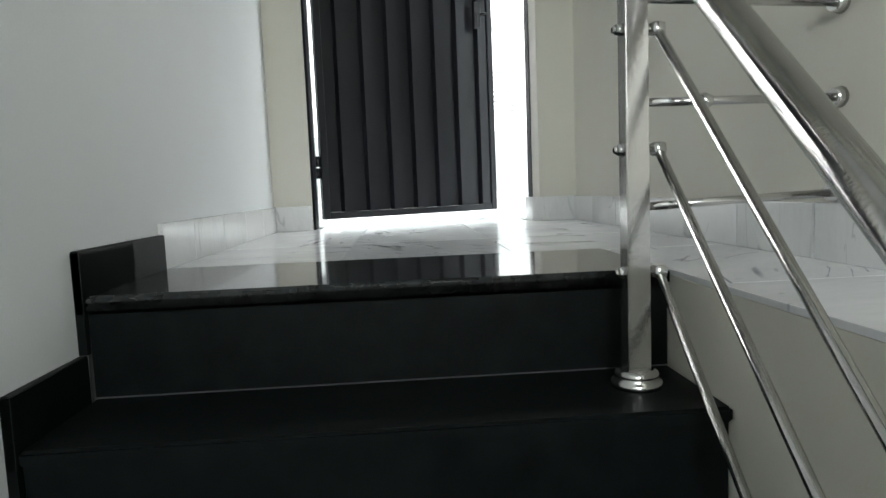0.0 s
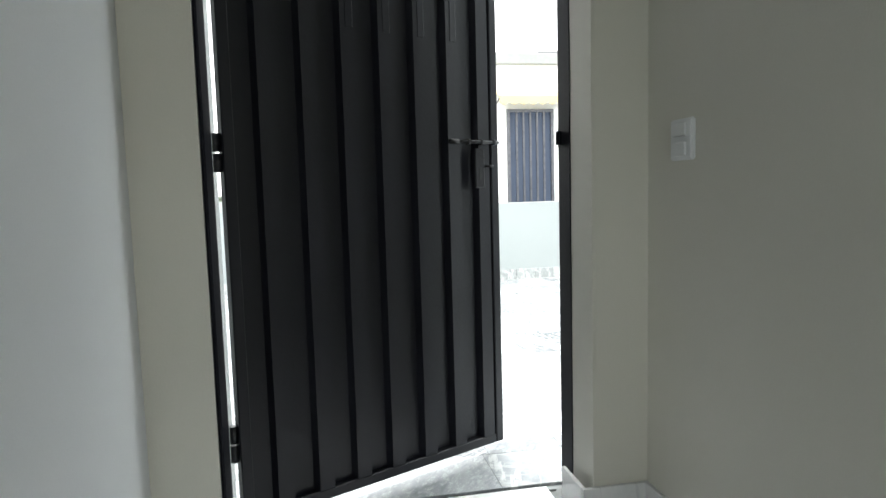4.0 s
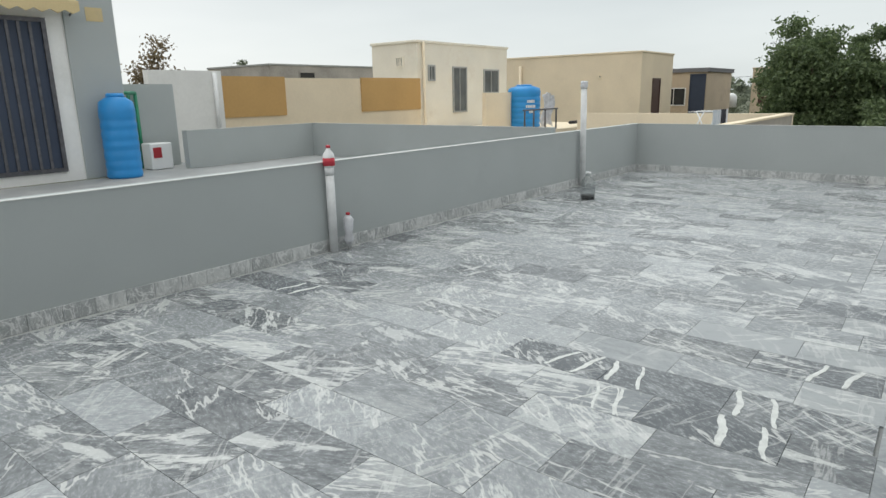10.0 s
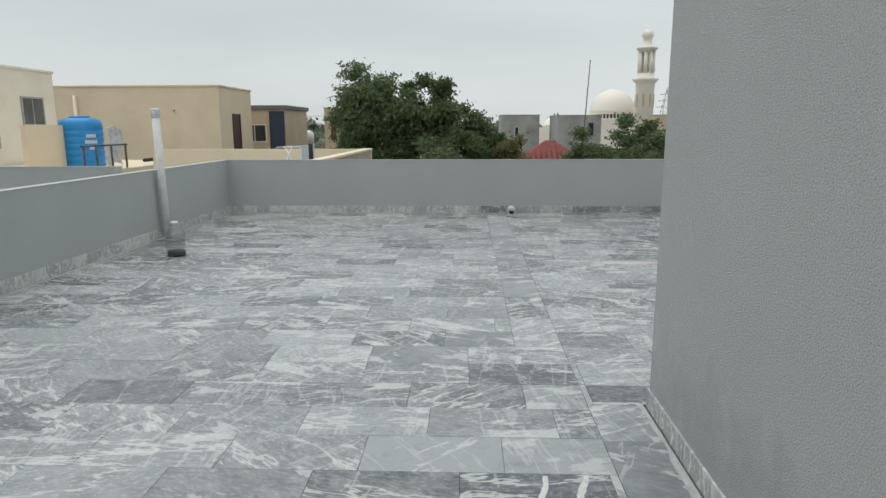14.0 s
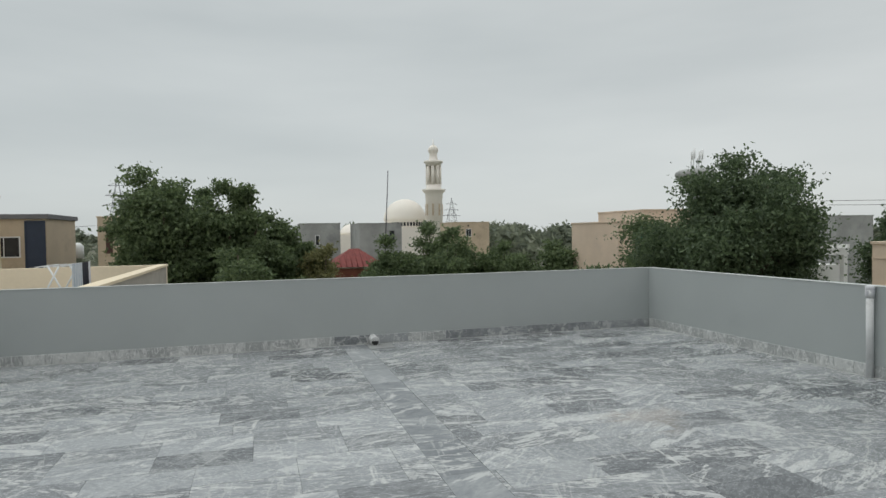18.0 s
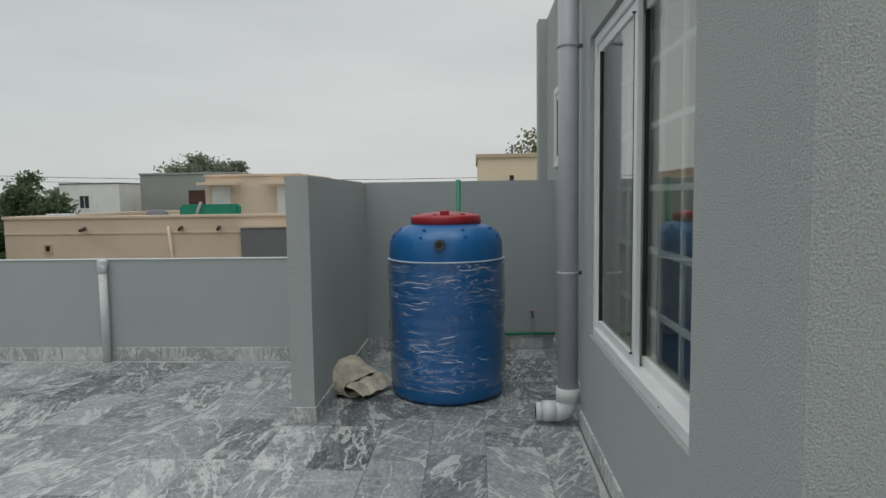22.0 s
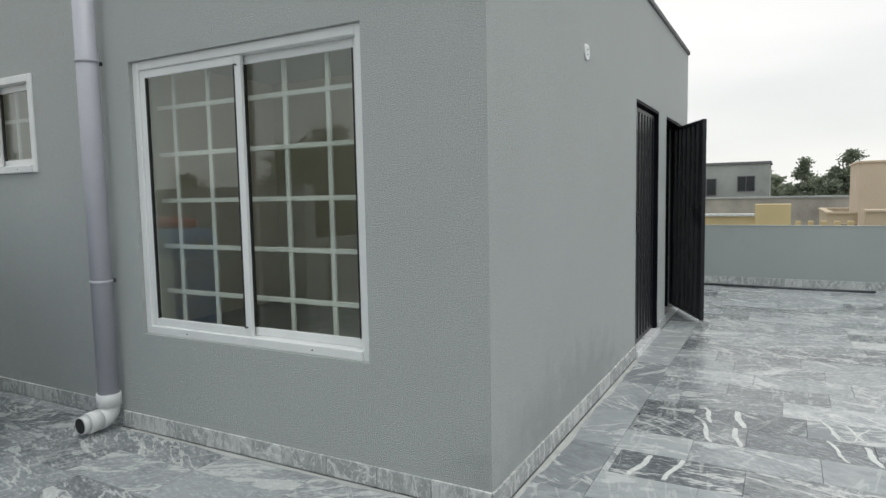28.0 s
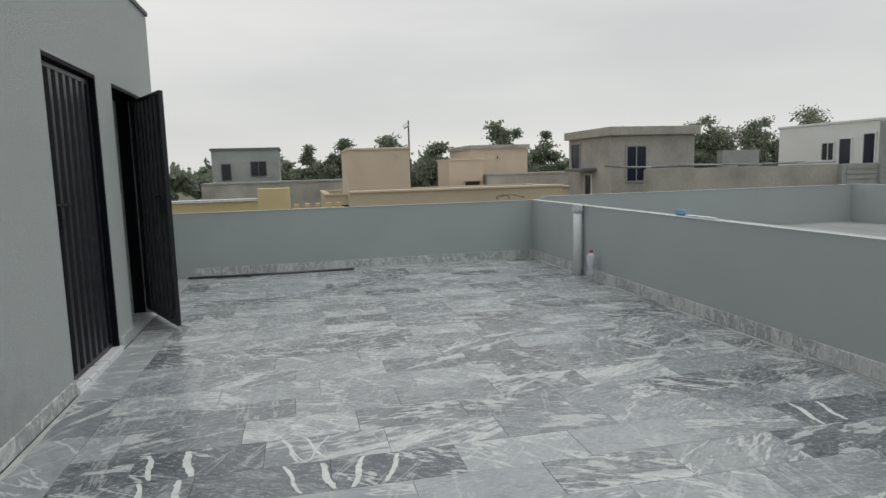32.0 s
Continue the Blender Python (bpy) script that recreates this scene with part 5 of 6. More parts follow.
part("downpipe", tubes(((1.1, -0.17, 6.8), (1.1, -0.17, 8.75), 0.06), n=8), UPVC, ww2)
house("ruined_house", 18.0, 27.5, 30.0, 36.0, 3.2, CEMENT, "weathered brick house with crumbling roof edge", [("s", 20.0, 2.3, 1.2, 0.6, DARK, CEMENT, 0)], CEMENT_PALE)
house("house", 28.9, 33.65, 13.3, 22.0, 3.4, CREAM, "plain cream house with one brown door", [
    ("s", 30.55, -0.3, 1.15, 2.42, BROWN, BROWN, 0), ("w", 15.5, 2.15, 0.2, 0.2, RUBBER, CREAM, 0)], group="cream houses")
cp = thing("drain_pipe", (28.8, 20.6, GROUND), "cream drain pipe on the house wall", "pipe")
part("pipe", tubes(((0, 0, 0), (0, 0, 9.6), 0.09), n=10), CREAM, cp)
small_tank((17.0, 13.2, 0.2), 0.62, 1.55, "blue water tank with white lettering on the roof", True)
slab = thing("roof_terrace", (17.0, 12.6, GROUND), "cream roof terrace with an iron rail", "terrace")
part("deck", boxes((-3.4, 4.4, -1.2, 3.5, 0, 6.78)), CREAM, slab)
part("low_wall", boxes((-2.3, -0.6, 0.8, 0.95, 6.79, 8.1)), CREAM, slab)
for x in (-2.6, -2.0, -1.2, -0.4):
    part("rail_post", tubes(((x, -1.0, 6.78), (x, -1.0, 7.5), 0.03), n=6), IRON, slab)
part("rail_bar", tubes(((-2.7, -1.0, 7.5), (-0.3, -1.0, 7.5), 0.03), n=6), IRON, slab)
part("dark_pipe", tubes(((0.7, -1.0, 6.95), (4.2, -1.1, 6.95), 0.06), n=8), RUBBER, slab)
part("dark_block", soft(boxes((2.3, 2.7, -1.2, -0.9, 6.79, 7.2)), 0.02), RUBBER, slab)
cl = thing("hanging_cloth", (16.25, 11.75, 0.18), "pale cloth draped over the iron rail", "cloth")
bm = bmesh.new()
bmesh.ops.create_grid(bm, x_segments=12, y_segments=10, size=0.5)
for v in bm.verts:
    x, y = v.co.x, v.co.y
    v.co = Vector((x * 0.8 + 0.1 * math.sin(y * 7), 0.05 * math.sin(x * 18 + y * 3), 0.75 + y * 1.1 - 0.25 * abs(x)))
co_ = part("cloth", bm, FABRIC, cl)
co_.modifiers.new("thickness", "SOLIDIFY").thickness = 0.02

# east: terrace with clothes rack, navy house
terr = thing("roof_terrace", (12.5, 6.6, GROUND), "cream and streaked grey roof terrace next door", "terrace")
part("deck", boxes((-4.2, 5.0, -2.6, 4.0, 0, 6.7)), CEMENT_PALE, terr)
part("parapet", boxes((-4.2, 3.8, -2.75, -2.6, 0, 7.32)), CEMENT, terr, "streaked grey parapet")
part("parapet", boxes((3.8, 3.98, -2.75, 4.0, 0, 7.35)), CREAM, terr, "cream parapet")
part("parapet_top", boxes((-4.2, 3.8, -2.8, -2.55, 7.321, 7.37)), CREAM, terr)
rack = thing("clothes_rack", (13.75, 5.45, 0.1), "folding clothes rack hung with white and dark washing", "clothes rack")
for x in (-0.7, 0.7):
    for s in (-0.3, 0.3):
        part("leg", tubes(((x, s, 0), (x, -s * 0.3, 0.8), 0.018), n=6), UPVC, rack)
for i in range(5):
    y = -0.3 + 0.15 * i
    part("rung", tubes(((-0.75, y, 0.8), (0.75, y, 0.8), 0.01), n=6), UPVC, rack)
for i, (x, w, m_) in enumerate(((-0.35, 0.7, STRIPED), (0.16, 0.26, FABRIC_DARK), (0.42, 0.22, FABRIC_DARK), (0.62, 0.16, FABRIC))):
    bm = bmesh.new()
    bmesh.ops.create_grid(bm, x_segments=8, y_segments=6, size=0.5)
    for v in bm.verts:
        a, b = v.co.x, v.co.y
        v.co = Vector((x + a * w, -0.32 + 0.02 * math.sin(a * 20) * (0.6 - b), 0.44 + b * 0.82))
    c_ = part("garment", bm, m_, rack)
    c_.modifiers.new("thickness", "SOLIDIFY").thickness = 0.01
house("house", 36.6, 42.0, 12.2, 18.0, 2.5, TAN, "tan house with navy panel and white window", [
    ("w", 12.25, -1.0, 0.95, 3.4, NAVY, NAVY, 0), ("w", 13.4, 0.5, 1.5, 1.1, DARK, UPVC, 1)], CEMENT_DARK, lip=0.25)
tk = thing("roof_tank", (44.0, 12.6, 0.2), "small white roof water tank", "water tank")
part("shell", lathe([(0.36, 0), (0.36, 0.75), (0.22, 0.92), (0.12, 0.98)], 18), UPVC, tk)
house("house", 52.5, 57.0, 10.8, 13.3, 3.0, TAN, "far tan block with two dark windows", [("w", 11.2, 0.2, 0.6, 1.5, BROWN, TAN, 0), ("w", 12.2, 0.2, 0.6, 1.5, BROWN, TAN, 0)])

house("house", 73.5, 80.0, -7.6, -3.1, 2.7, CEMENT_PALE, "grey cement house with stepped walls", [("w", -5.2, 0.2, 0.5, 1.2, DARK, UPVC, 0)], group="grey houses")
house("house", 68.0, 75.0, -13.7, -9.0, 2.55, CEMENT_PALE, "grey cement house with side wing", [("w", -12.9, 0.4, 0.6, 1.4, DARK, CEMENT_DARK, 0)], group="grey houses")
house("house", 53.8, 60.0, -9.2, -2.6, -1.5, BRICK, "red brick house with hipped tile roof", [("w", -4.2, -2.9, 1.1, 1.2, DARK, UPVC, 0)], WHITE_OUT)
hip = thing("hipped_roof", (55.8, -6.6, -1.39), "hipped red tile roof on the brick house", "roof")
bm = bmesh.new()
q = [bm.verts.new(c) for c in ((-2.3, -2.6, 0), (2.3, -2.6, 0), (2.3, 2.6, 0), (-2.3, 2.6, 0), (0, -0.4, 1.55), (0, 0.4, 1.55))]
for f_ in ((0, 1, 4), (1, 2, 5, 4), (2, 3, 5), (3, 0, 4, 5), (3, 2, 1, 0)):
    bm.faces.new([q[i] for i in f_])
part("tiles", bm, ROOF_RED, hip)
for i in range(11):
    y = -2.4 + 0.48 * i
    k = max(0.0, 1 - abs(y) / 2.6)
    part("tile_rib", tubes(((-2.3, y, 0.02), (-2.3 + 2.3 * min(1, k * 1.18), y * 0.98, 0.03 + 1.53 * min(1, k * 1.18)), 0.05), n=6), ROOF_RED, hip)
house("house", 93.5, 100.0, -33.6, -27.4, 3.0, TAN, "far brown house with small white window", [("w", -30.6, 0.8, 0.9, 1.2, DARK, UPVC, 1), ("w", -30.3, 2.3, 0.4, 0.4, DARK, TAN, 0)])
mast = thing("leaning_pole", (66.5, -11.2, GROUND), "tall leaning iron pole above the roofs", "pole")
part("pole", tubes(((0, 0, 0), (-0.4, -0.7, 14.8), 0.09, 0.05), n=8), IRON, mast)

# mosque
mosque = thing("mosque", (166.0, -36.5, GROUND), "white domed mosque with tall minaret beyond the trees", "mosque")
MARB = plain("warm_white_stone", (0.84, 0.8, 0.73), 0.8, vary=0.05, scale=0.1, grain=3, bump=0.0)
part("hall", boxes((-8, 14, -9, 9, 0, 9.6)), MARB, mosque)
dome = [(5.4, 9.6), (5.4, 11.3), (5.75, 11.5)]
for i in range(13):
    a = i / 12 * math.pi / 2
    dome.append((5.75 * math.cos(a) + 0.02, 11.5 + 5.8 * math.sin(a)))
part("dome", lathe(dome, 48), MARB, mosque)
for i in range(12):
    a = radians(130 + i * 9)
    bm = boxes((5.38, 5.46, -0.28, 0.28, 10.0, 11.0))
    bmesh.ops.rotate(bm, verts=bm.verts, cent=(0, 0, 0), matrix=Matrix.Rotation(a, 3, "Z"))
    part("drum_window", bm, DARK, mosque)
d2 = [(3.2, 9.0)]
for i in range(10):
    a = i / 9 * math.pi / 2
    d2.append((3.2 * math.cos(a) + 0.02, 9.0 + 3.0 * math.sin(a) - 1.2))
part("small_dome", lathe(d2, 32, centre=(1, 14.3, 0)), MARB, mosque)
part("side_hall", boxes((-4, 8, 9.01, 19, 0, 7.8)), MARB, mosque)
mt = thing("minaret", (158.1, -42.5, GROUND), "tall white minaret with arched gallery", "minaret")
part("shaft", lathe([(2.3, 0), (2.2, 17.0), (2.3, 17.2), (2.25, 18.2), (3.0, 18.9), (3.15, 19.3), (2.0, 19.6), (1.95, 20.6)], 16), MARB, mt)
for i in range(8):
    a = radians(45 * i + 22.5)
    p = (1.65 * math.cos(a), 1.65 * math.sin(a))
    part("gallery_column", tubes(((*p, 20.6), (*p, 25.4), 0.4), n=10), MARB, mt)
    q = (2.21 * math.cos(a), 2.21 * math.sin(a))
    bm = boxes((2.18, 2.3, -0.22, 0.22, 12.6, 15.6))
    bmesh.ops.rotate(bm, verts=bm.verts, cent=(0, 0, 0), matrix=Matrix.Rotation(a, 3, "Z"))
    part("blind_niche", bm, TAN, mt)
part("gallery_core", tubes(((0, 0, 20.6), (0, 0, 25.4), 0.55), n=12), MARB, mt)
part("cap", lathe([(2.0, 25.4), (2.05, 26.0), (2.55, 26.3), (2.5, 26.7), (1.2, 27.0), (1.0, 28.2), (1.0, 28.6), (1.35, 29.2), (1.3, 30.0), (0.8, 30.6), (0.15, 31.0), (0.08, 32.3)], 16), MARB, mt)


def pylon(x, y, h, w, label):
    p = thing("pylon", (x, y, GROUND), label, "pylon")
    bm = bmesh.new()
    r = w * 0.016
    for sx in (-1, 1):
        for sy in (-1, 1):
            tube(bm, (sx * w, sy * w, 0), (sx * w * 0.18, sy * w * 0.18, h * 0.8), r, n=4)
            tube(bm, (sx * w * 0.18, sy * w * 0.18, h * 0.8), (0, 0, h), r, n=4)
    for i in range(8):
        z0, z1 = h * 0.1 * i, h * 0.1 * (i + 1)
        k0, k1 = w * (1 - 0.82 * z0 / (h * 0.8)), w * (1 - 0.82 * z1 / (h * 0.8))
        for s in (-1, 1):
            tube(bm, (-k0, s * k0, z0), (k1, s * k1, z1), r * 0.6, n=4)
            tube(bm, (s * k0, -k0, z0), (s * k1, k1, z1), r * 0.6, n=4)
            tube(bm, (k0, s * k0, z0), (-k1, s * k1, z1), r * 0.6, n=4)
    part("lattice", bm, IRON, p)
    for z, a in ((0.66, 0.95), (0.77, 0.8), (0.88, 0.6)):
        part("crossarm", tubes(((0, -w * a, h * z), (0, w * a, h * z), r), ((0, -w * a, h * z), (0, 0, h * (z + 0.04)), r * 0.7), ((0, w * a, h * z), (0, 0, h * (z + 0.04)), r * 0.7), n=4), IRON, p)


pylon(215.2, 43.0, 27.5, 4.4, "steel lattice power pylon on the skyline")
pylon(286.0, -86.6, 24.5, 4.6, "steel lattice power pylon on the skyline")
wt = thing("water_tower", (101.3, -78.6, GROUND), "round concrete water tower with antennas", "water tower")
part("stem", tubes(((0, 0, 0), (0, 0, 15), 1.6, 1.3), n=16), CEMENT_PALE, wt)
part("bowl", lathe([(1.4, 14.6), (3.6, 17.6), (3.9, 18.2), (3.9, 18.7), (3.2, 19.2), (0.5, 19.6)], 32), CEMENT_PALE, wt)
for i, (x, h) in enumerate(((-2.2, 3.2), (-1.2, 3.8), (1.0, 3.6), (2.2, 4.0), (0.2, 2.4))):
    part("antenna", tubes(((x * 0.6, -x, 18.9), (x * 0.6, -x, 19.1 + h), 0.09), ((x * 0.6 - 0.15, -x - 0.1, 19.0 + h * 0.6), (x * 0.6 - 0.15, -x - 0.1, 19.3 + h), 0.16), n=6), UPVC, wt)

# south-east and south
house("house", 36.5, 43.0, -29.0, -21.5, 1.95, PINKISH, "pinkish cream house behind the trees", [("w", -23.4, 0.75, 0.65, 1.1, MESH_GREEN, UPVC, 0)])
house("house", 37.0, 43.0, -28.5, -23.8, 2.75, PINKISH, "upper room of the pinkish house", [("w", -25.5, 1.2, 0.7, 0.9, DARK, TAN, 0)], bottom=1.4)
pg = thing("pergola_house", (31.0, -31.8, GROUND), "white house with slatted pergola", "house")
part("wall", boxes((0.4, 4, -3, 2, 0, 5.6)), WHITE_OUT, pg)
part("beam", boxes((-1.2, 0.4, -1.8, 1.4, 6.3, 6.7)), WHITE_OUT, pg)
for i in range(7):
    part("slat", boxes((-1.35, 0.5, -1.7 + i * 0.48, -1.58 + i * 0.48, 6.71, 6.95)), WHITE_OUT, pg)
for y in (-1.7, 1.2):
    part("post", boxes((-1.2, -0.9, y, y + 0.3, 0, 6.3)), WHITE_OUT, pg)
house("house", 45.0, 50.0, -54.0, -49.5, 2.4, CEMENT_PALE, "small grey roof room far off")
F = house("house", 3.5, 17.0, -30.0, -20.0, 0.78, PINKISH, "long pinkish cream house front with small openings", [
    ("n", 15.3, -0.4, 0.3, 0.32, DARK, TAN, 0), ("n", 12.6, -0.95, 2.3, 0.25, BROWN, PINKISH, 0), ("n", 8.6, -0.95, 2.6, 0.25, BROWN, PINKISH, 0), ("n", 15.2, -0.95, 1.9, 0.25, BROWN, PINKISH, 0)])
gp_ = thing("dark_panel_wall", (7.1, -19.9, -1.2), "dark cement wall panel beside the cream house", "wall")
part("panel", boxes((-1.5, 1.45, -0.08, 0.12, 0, 1.62)), CEMENT_DARK, gp_)
part("panel_cap", boxes((-1.55, 1.5, -0.08, 0.16, 1.621, 1.7)), PINKISH, gp_)
part("band", boxes((-6.75, 6.75, 5.0, 5.03, 6.85, 6.9)), PINKISH, F)
for x in (14.1, 10.67, 9.35):
    sp = thing("roof_spout", (x, -19.98, 0.45), "dark clay rain spout on the cream wall", "spout", "rain spouts")
    part("spout", tubes(((0, 0, 0), (-0.1, 0.4, -0.06), 0.06), n=8), BROWN, sp)
dpp = thing("drain_pipe", (10.9, -19.9, -2), "cream drain pipe on the house front", "pipe")
part("pipe", tubes(((0, 0, 0), (0.2, 0, 2.5), 0.06), n=8), PINKISH, dpp)
house("house", 7.8, 11.6, -30.0, -24.2, 2.3, PINKISH, "upper cream room with shaded doors", [
    ("n", 10.5, 0.6, 0.9, 1.35, WHITE_OUT, PINKISH, 0), ("n", 8.0, 0.6, 0.7, 1.35, WHITE_OUT, PINKISH, 0)], bottom=0.5)
for x in (10.9, 8.3):
    sh = thing("concrete_canopy", (x, -24.1, 1.95), "cream concrete shade over a door", "canopy", "door canopies")
    part("slab", soft(boxes((-0.8, 0.8, 0, 0.55, 0, 0.12)), 0.01), PINKISH, sh)
house("house", 13.0, 18.0, -38.0, -31.0, 2.7, HOUSE_GREY, "grey-green upper storey with maroon door", [("n", 14.5, 0.0, 1.0, 1.95, BROWN, HOUSE_GREY, 0), ("n", 13.3, 0.0, 0.5, 1.85, BROWN, HOUSE_GREY, 0)])
dish = thing("roof_dish", (12.7, -22.3, 0.35), "dark round dish on the cream roof", "dish")
part("bowl", lathe([(0.1, 0.1), (0.36, 0.22), (0.46, 0.42), (0.34, 0.62), (0.1, 0.7)], 24), CEMENT_DARK, dish)
part("foot", tubes(((0, 0, -0.1), (0, 0, 0.1), 0.2), n=10), IRON, dish)
net = thing("shade_net_roll", (10.9, -22.6, 0.35), "rolled green shade net on the cream roof", "shade net")
part("net", soft(boxes((-1.3, 1.0, -0.2, 0.2, 0.3, 0.86)), 0.08, 2), MESH_GREEN, net)
part("prop", tubes(((0.5, 0.25, 0), (0.1, 0.25, 0.95), 0.06), n=8), CEMENT_PALE, net)
ac = thing("outdoor_unit", (15.6, -21.0, 0.35), "white outdoor cooling unit on the roof edge", "cooling unit")
part("case", soft(boxes((-0.45, 0.45, -0.2, 0.2, 0, 0.6)), 0.02), UPVC, ac)
part("fan_grille", tubes(((-0.1, 0.2, 0.3), (-0.1, 0.215, 0.3), 0.22), n=18), CEMENT_DARK, ac)
house("house", -7.0, 0.5, -32.0, -24.5, 2.9, CREAM, "cream stair house beyond the tank wall", [("n", -1.0, 1.9, 0.3, 0.35, DARK, CREAM, 0)], TAN, lip=0.16)
vs = thing("roof_vent", (-0.9, -25.0, 2.3), "thin dark vent pipe on the cream roof", "pipe")
part("pipe", tubes(((0, 0, 0), (0, 0, 1.15), 0.05), n=8), IRON, vs)
house("house", 29.5, 34.5, -56.0, -49.0, 2.8, WHITE_OUT, "far white house with grey side", [("n", 32.0, 0.8, 0.9, 1.1, DARK, UPVC, 1)], CEMENT_DARK)
house("house", 25.5, 29.3, -60.0, -53.0, 2.4, TAN, "far tan house with flat roof", [("n", 26.5, 0.9, 0.8, 0.9, DARK, TAN, 0)])

# west
yw = thing("yellow_roof_wall", (-15.6, -2.5, GROUND), "yellow painted roof wall with stepped block", "wall")
part("wall", boxes((-0.2, 0.1, -6.0, 2.9, 0, 7.3)), YELLOW, yw)
part("block", boxes((-0.6, 0.14, 2.9, 3.7, 0, 7.6)), YELLOW, yw)
part("cap", boxes((-0.3, 0.16, -6.0, 2.89, 7.301, 7.36)), CAP, yw)
bt = thing("battlement_wall", (-15.7, 2.0, GROUND), "low yellow wall with square gaps", "wall")
part("wall", boxes((-0.2, 0.05, -0.75, 0.62, 0, 7.05)), YELLOW, bt)
for i in range(5):
    part("merlon", boxes((-0.2, 0.05, -0.7 + i * 0.28, -0.58 + i * 0.28, 7.051, 7.17)), YELLOW, bt)
lw = thing("tan_roof_wall", (-15.2, 5.4, GROUND), "long tan roof wall with pale cap", "wall")
part("wall", boxes((-0.2, 0.1, -2.7, 3.2, 0, 7.42)), TAN, lw)
part("cap", boxes((-0.26, 0.14, -2.7, 3.2, 7.421, 7.47)), PINKISH, lw)
house("house", -58.0, -53.3, -5.4, -0.1, 3.35, CEMENT_PALE, "pale cement upper storey with dark windows", [("e", -2.4, 1.2, 1.3, 1.25, DARK, CEMENT_DARK, 1), ("e", -4.7, 0.9, 0.8, 1.4, DARK, CEMENT_DARK, 0)], CEMENT_DARK, lip=0.2)
house("house", -50.0, -44.0, -5.0, 6.5, 0.75, CEMENT, "low weathered cement house", [], CEMENT_PALE)
house("house", -35.0, -30.4, 3.85, 6.95, 2.42, PINKISH, "plain tan roof room", [("e", 6.2, 1.9, 0.14, 0.3, BROWN, PINKISH, 0)])
house("house", -38.0, -30.7, 2.7, 16.0, 0.2, TAN, "low tan house under the roof room", [("e", 3.2, -1.2, 0.7, 1.0, DARK, TAN, 0)])
ant = thing("antenna_mast", (-31.2, 7.08, 0.2), "thin roof mast with small dish", "antenna")
part("mast", tubes(((0, 0, 0), (0, 0, 3.7), 0.045), n=6), IRON, ant)
part("dish", tubes(((0.05, -0.15, 3.4), (0.1, -0.2, 3.45), 0.16), n=10), UPVC, ant)
house("house", -45.0, -39.0, 12.5, 16.4, 2.62, PINKISH, "tan upper room with patterned roof edge", [("e", 14.2, 1.9, 0.2, 0.3, DARK, PINKISH, 0)], CEMENT, lip=0.25)
house("house", -42.0, -38.6, 10.9, 13.2, 1.9, PINKISH, "stepped tan wing beside the upper room", [("e", 11.9, 0.1, 1.1, 0.5, DARK, TAN, 0)])
house("house", -43.0, -38.0, 13.3, 22.0, 0.9, CEMENT, "low bare cement house on the skyline", [])
house("house", -26.9, -22.7, 14.02, 17.85, 2.55, CEMENT, "unfinished grey cement house with dark blue window", [
    ("e", 14.66, 0.62, 0.97, 1.52, BLUE_DARK, CEMENT_PALE, 1), ("s", -26.6, 1.15, 1.0, 1.25, DARK, CEMENT, 0), ("s", -25.2, -1.2, 0.75, 2.2, BLUE_DARK, UPVC, 0)], CEMENT, lip=0.35)
hd = thing("door_hood", (-24.9, 14.02, 1.1), "dark concrete hood over a side door", "hood")
part("slab", soft(boxes((-0.9, 0.9, -0.7, 0, 0, 0.14)), 0.02), CEMENT_DARK, hd)
gw = thing("cement_wall", (-20.2, 17.35, GROUND), "bare cement wall with poles on top", "wall")
part("wall", boxes((-0.2, 0.1, -3.2, 5.5, 0, 7.75)), CEMENT, gw)
rp = random.Random(8)
for i in range(14):
    y_, z_ = -4.6 + 0.62 * i + rp.uniform(-0.4, 0.4), 7.8 + rp.uniform(0.0, 0.12)
    part("pole", tubes(((rp.uniform(-0.2, 0.1), y_, z_), (rp.uniform(-0.2, 0.1), y_ + rp.uniform(1.2, 2.4), 7.79 + rp.uniform(0, 0.1)), rp.uniform(0.018, 0.035)), n=6), CEMENT_PALE if i % 3 else CEMENT_DARK, gw)
cb = thing("cement_parapet", (-23.0, 20.2, 1.0), "small pale cement block on the wall", "block")
part("block", boxes((-0.2, 0.2, -0.9, 0.9, 0, 0.85)), CEMENT_PALE, cb)
house("house", -25.5, -19.9, 24.4, 32.0, 2.85, WHITE_OUT, "white modern house with grey slatted corner", [
    ("s", -22.9, 1.25, 0.75, 0.85, DARK, UPVC, 1), ("s", -21.95, 0.7, 0.7, 1.55, BLUE_DARK, WHITE_OUT, 0), ("s", -20.75, 0.7, 0.65, 1.7, BLUE_DARK, WHITE_OUT, 0)], UPVC)
sl = thing("slatted_facade", (-19.9, 24.4, GROUND), "grey slatted facade with framed white window", "facade")
part("panel", boxes((0.005, 0.12, -0.1, 6.0, 0, 9.4)), CEMENT_PALE, sl)
for i in range(12):
    part("slat", boxes((0.121, 0.15, -0.1, 6.0, 6.7 + i * 0.22, 6.86 + i * 0.22)), CEMENT_PALE, sl)
part("window_surround", boxes((0.16, 0.3, 0.7, 3.2, 7.5, 9.0)), CEMENT_DARK, sl)
part("white_window", boxes((0.301, 0.33, 0.95, 3.0, 7.8, 8.7)), UPVC, sl)
part("window_glass", boxes((0.331, 0.336, 1.1, 2.9, 7.95, 8.55)), DARK, sl)
lowf = thing("slatted_wall", (-20.0, 23.0, GROUND), "grey slatted roof wall before the white house", "wall")
part("panel", boxes((-0.2, 0.1, -0.4, 6.0, 0, 7.75)), CEMENT_PALE, lowf)
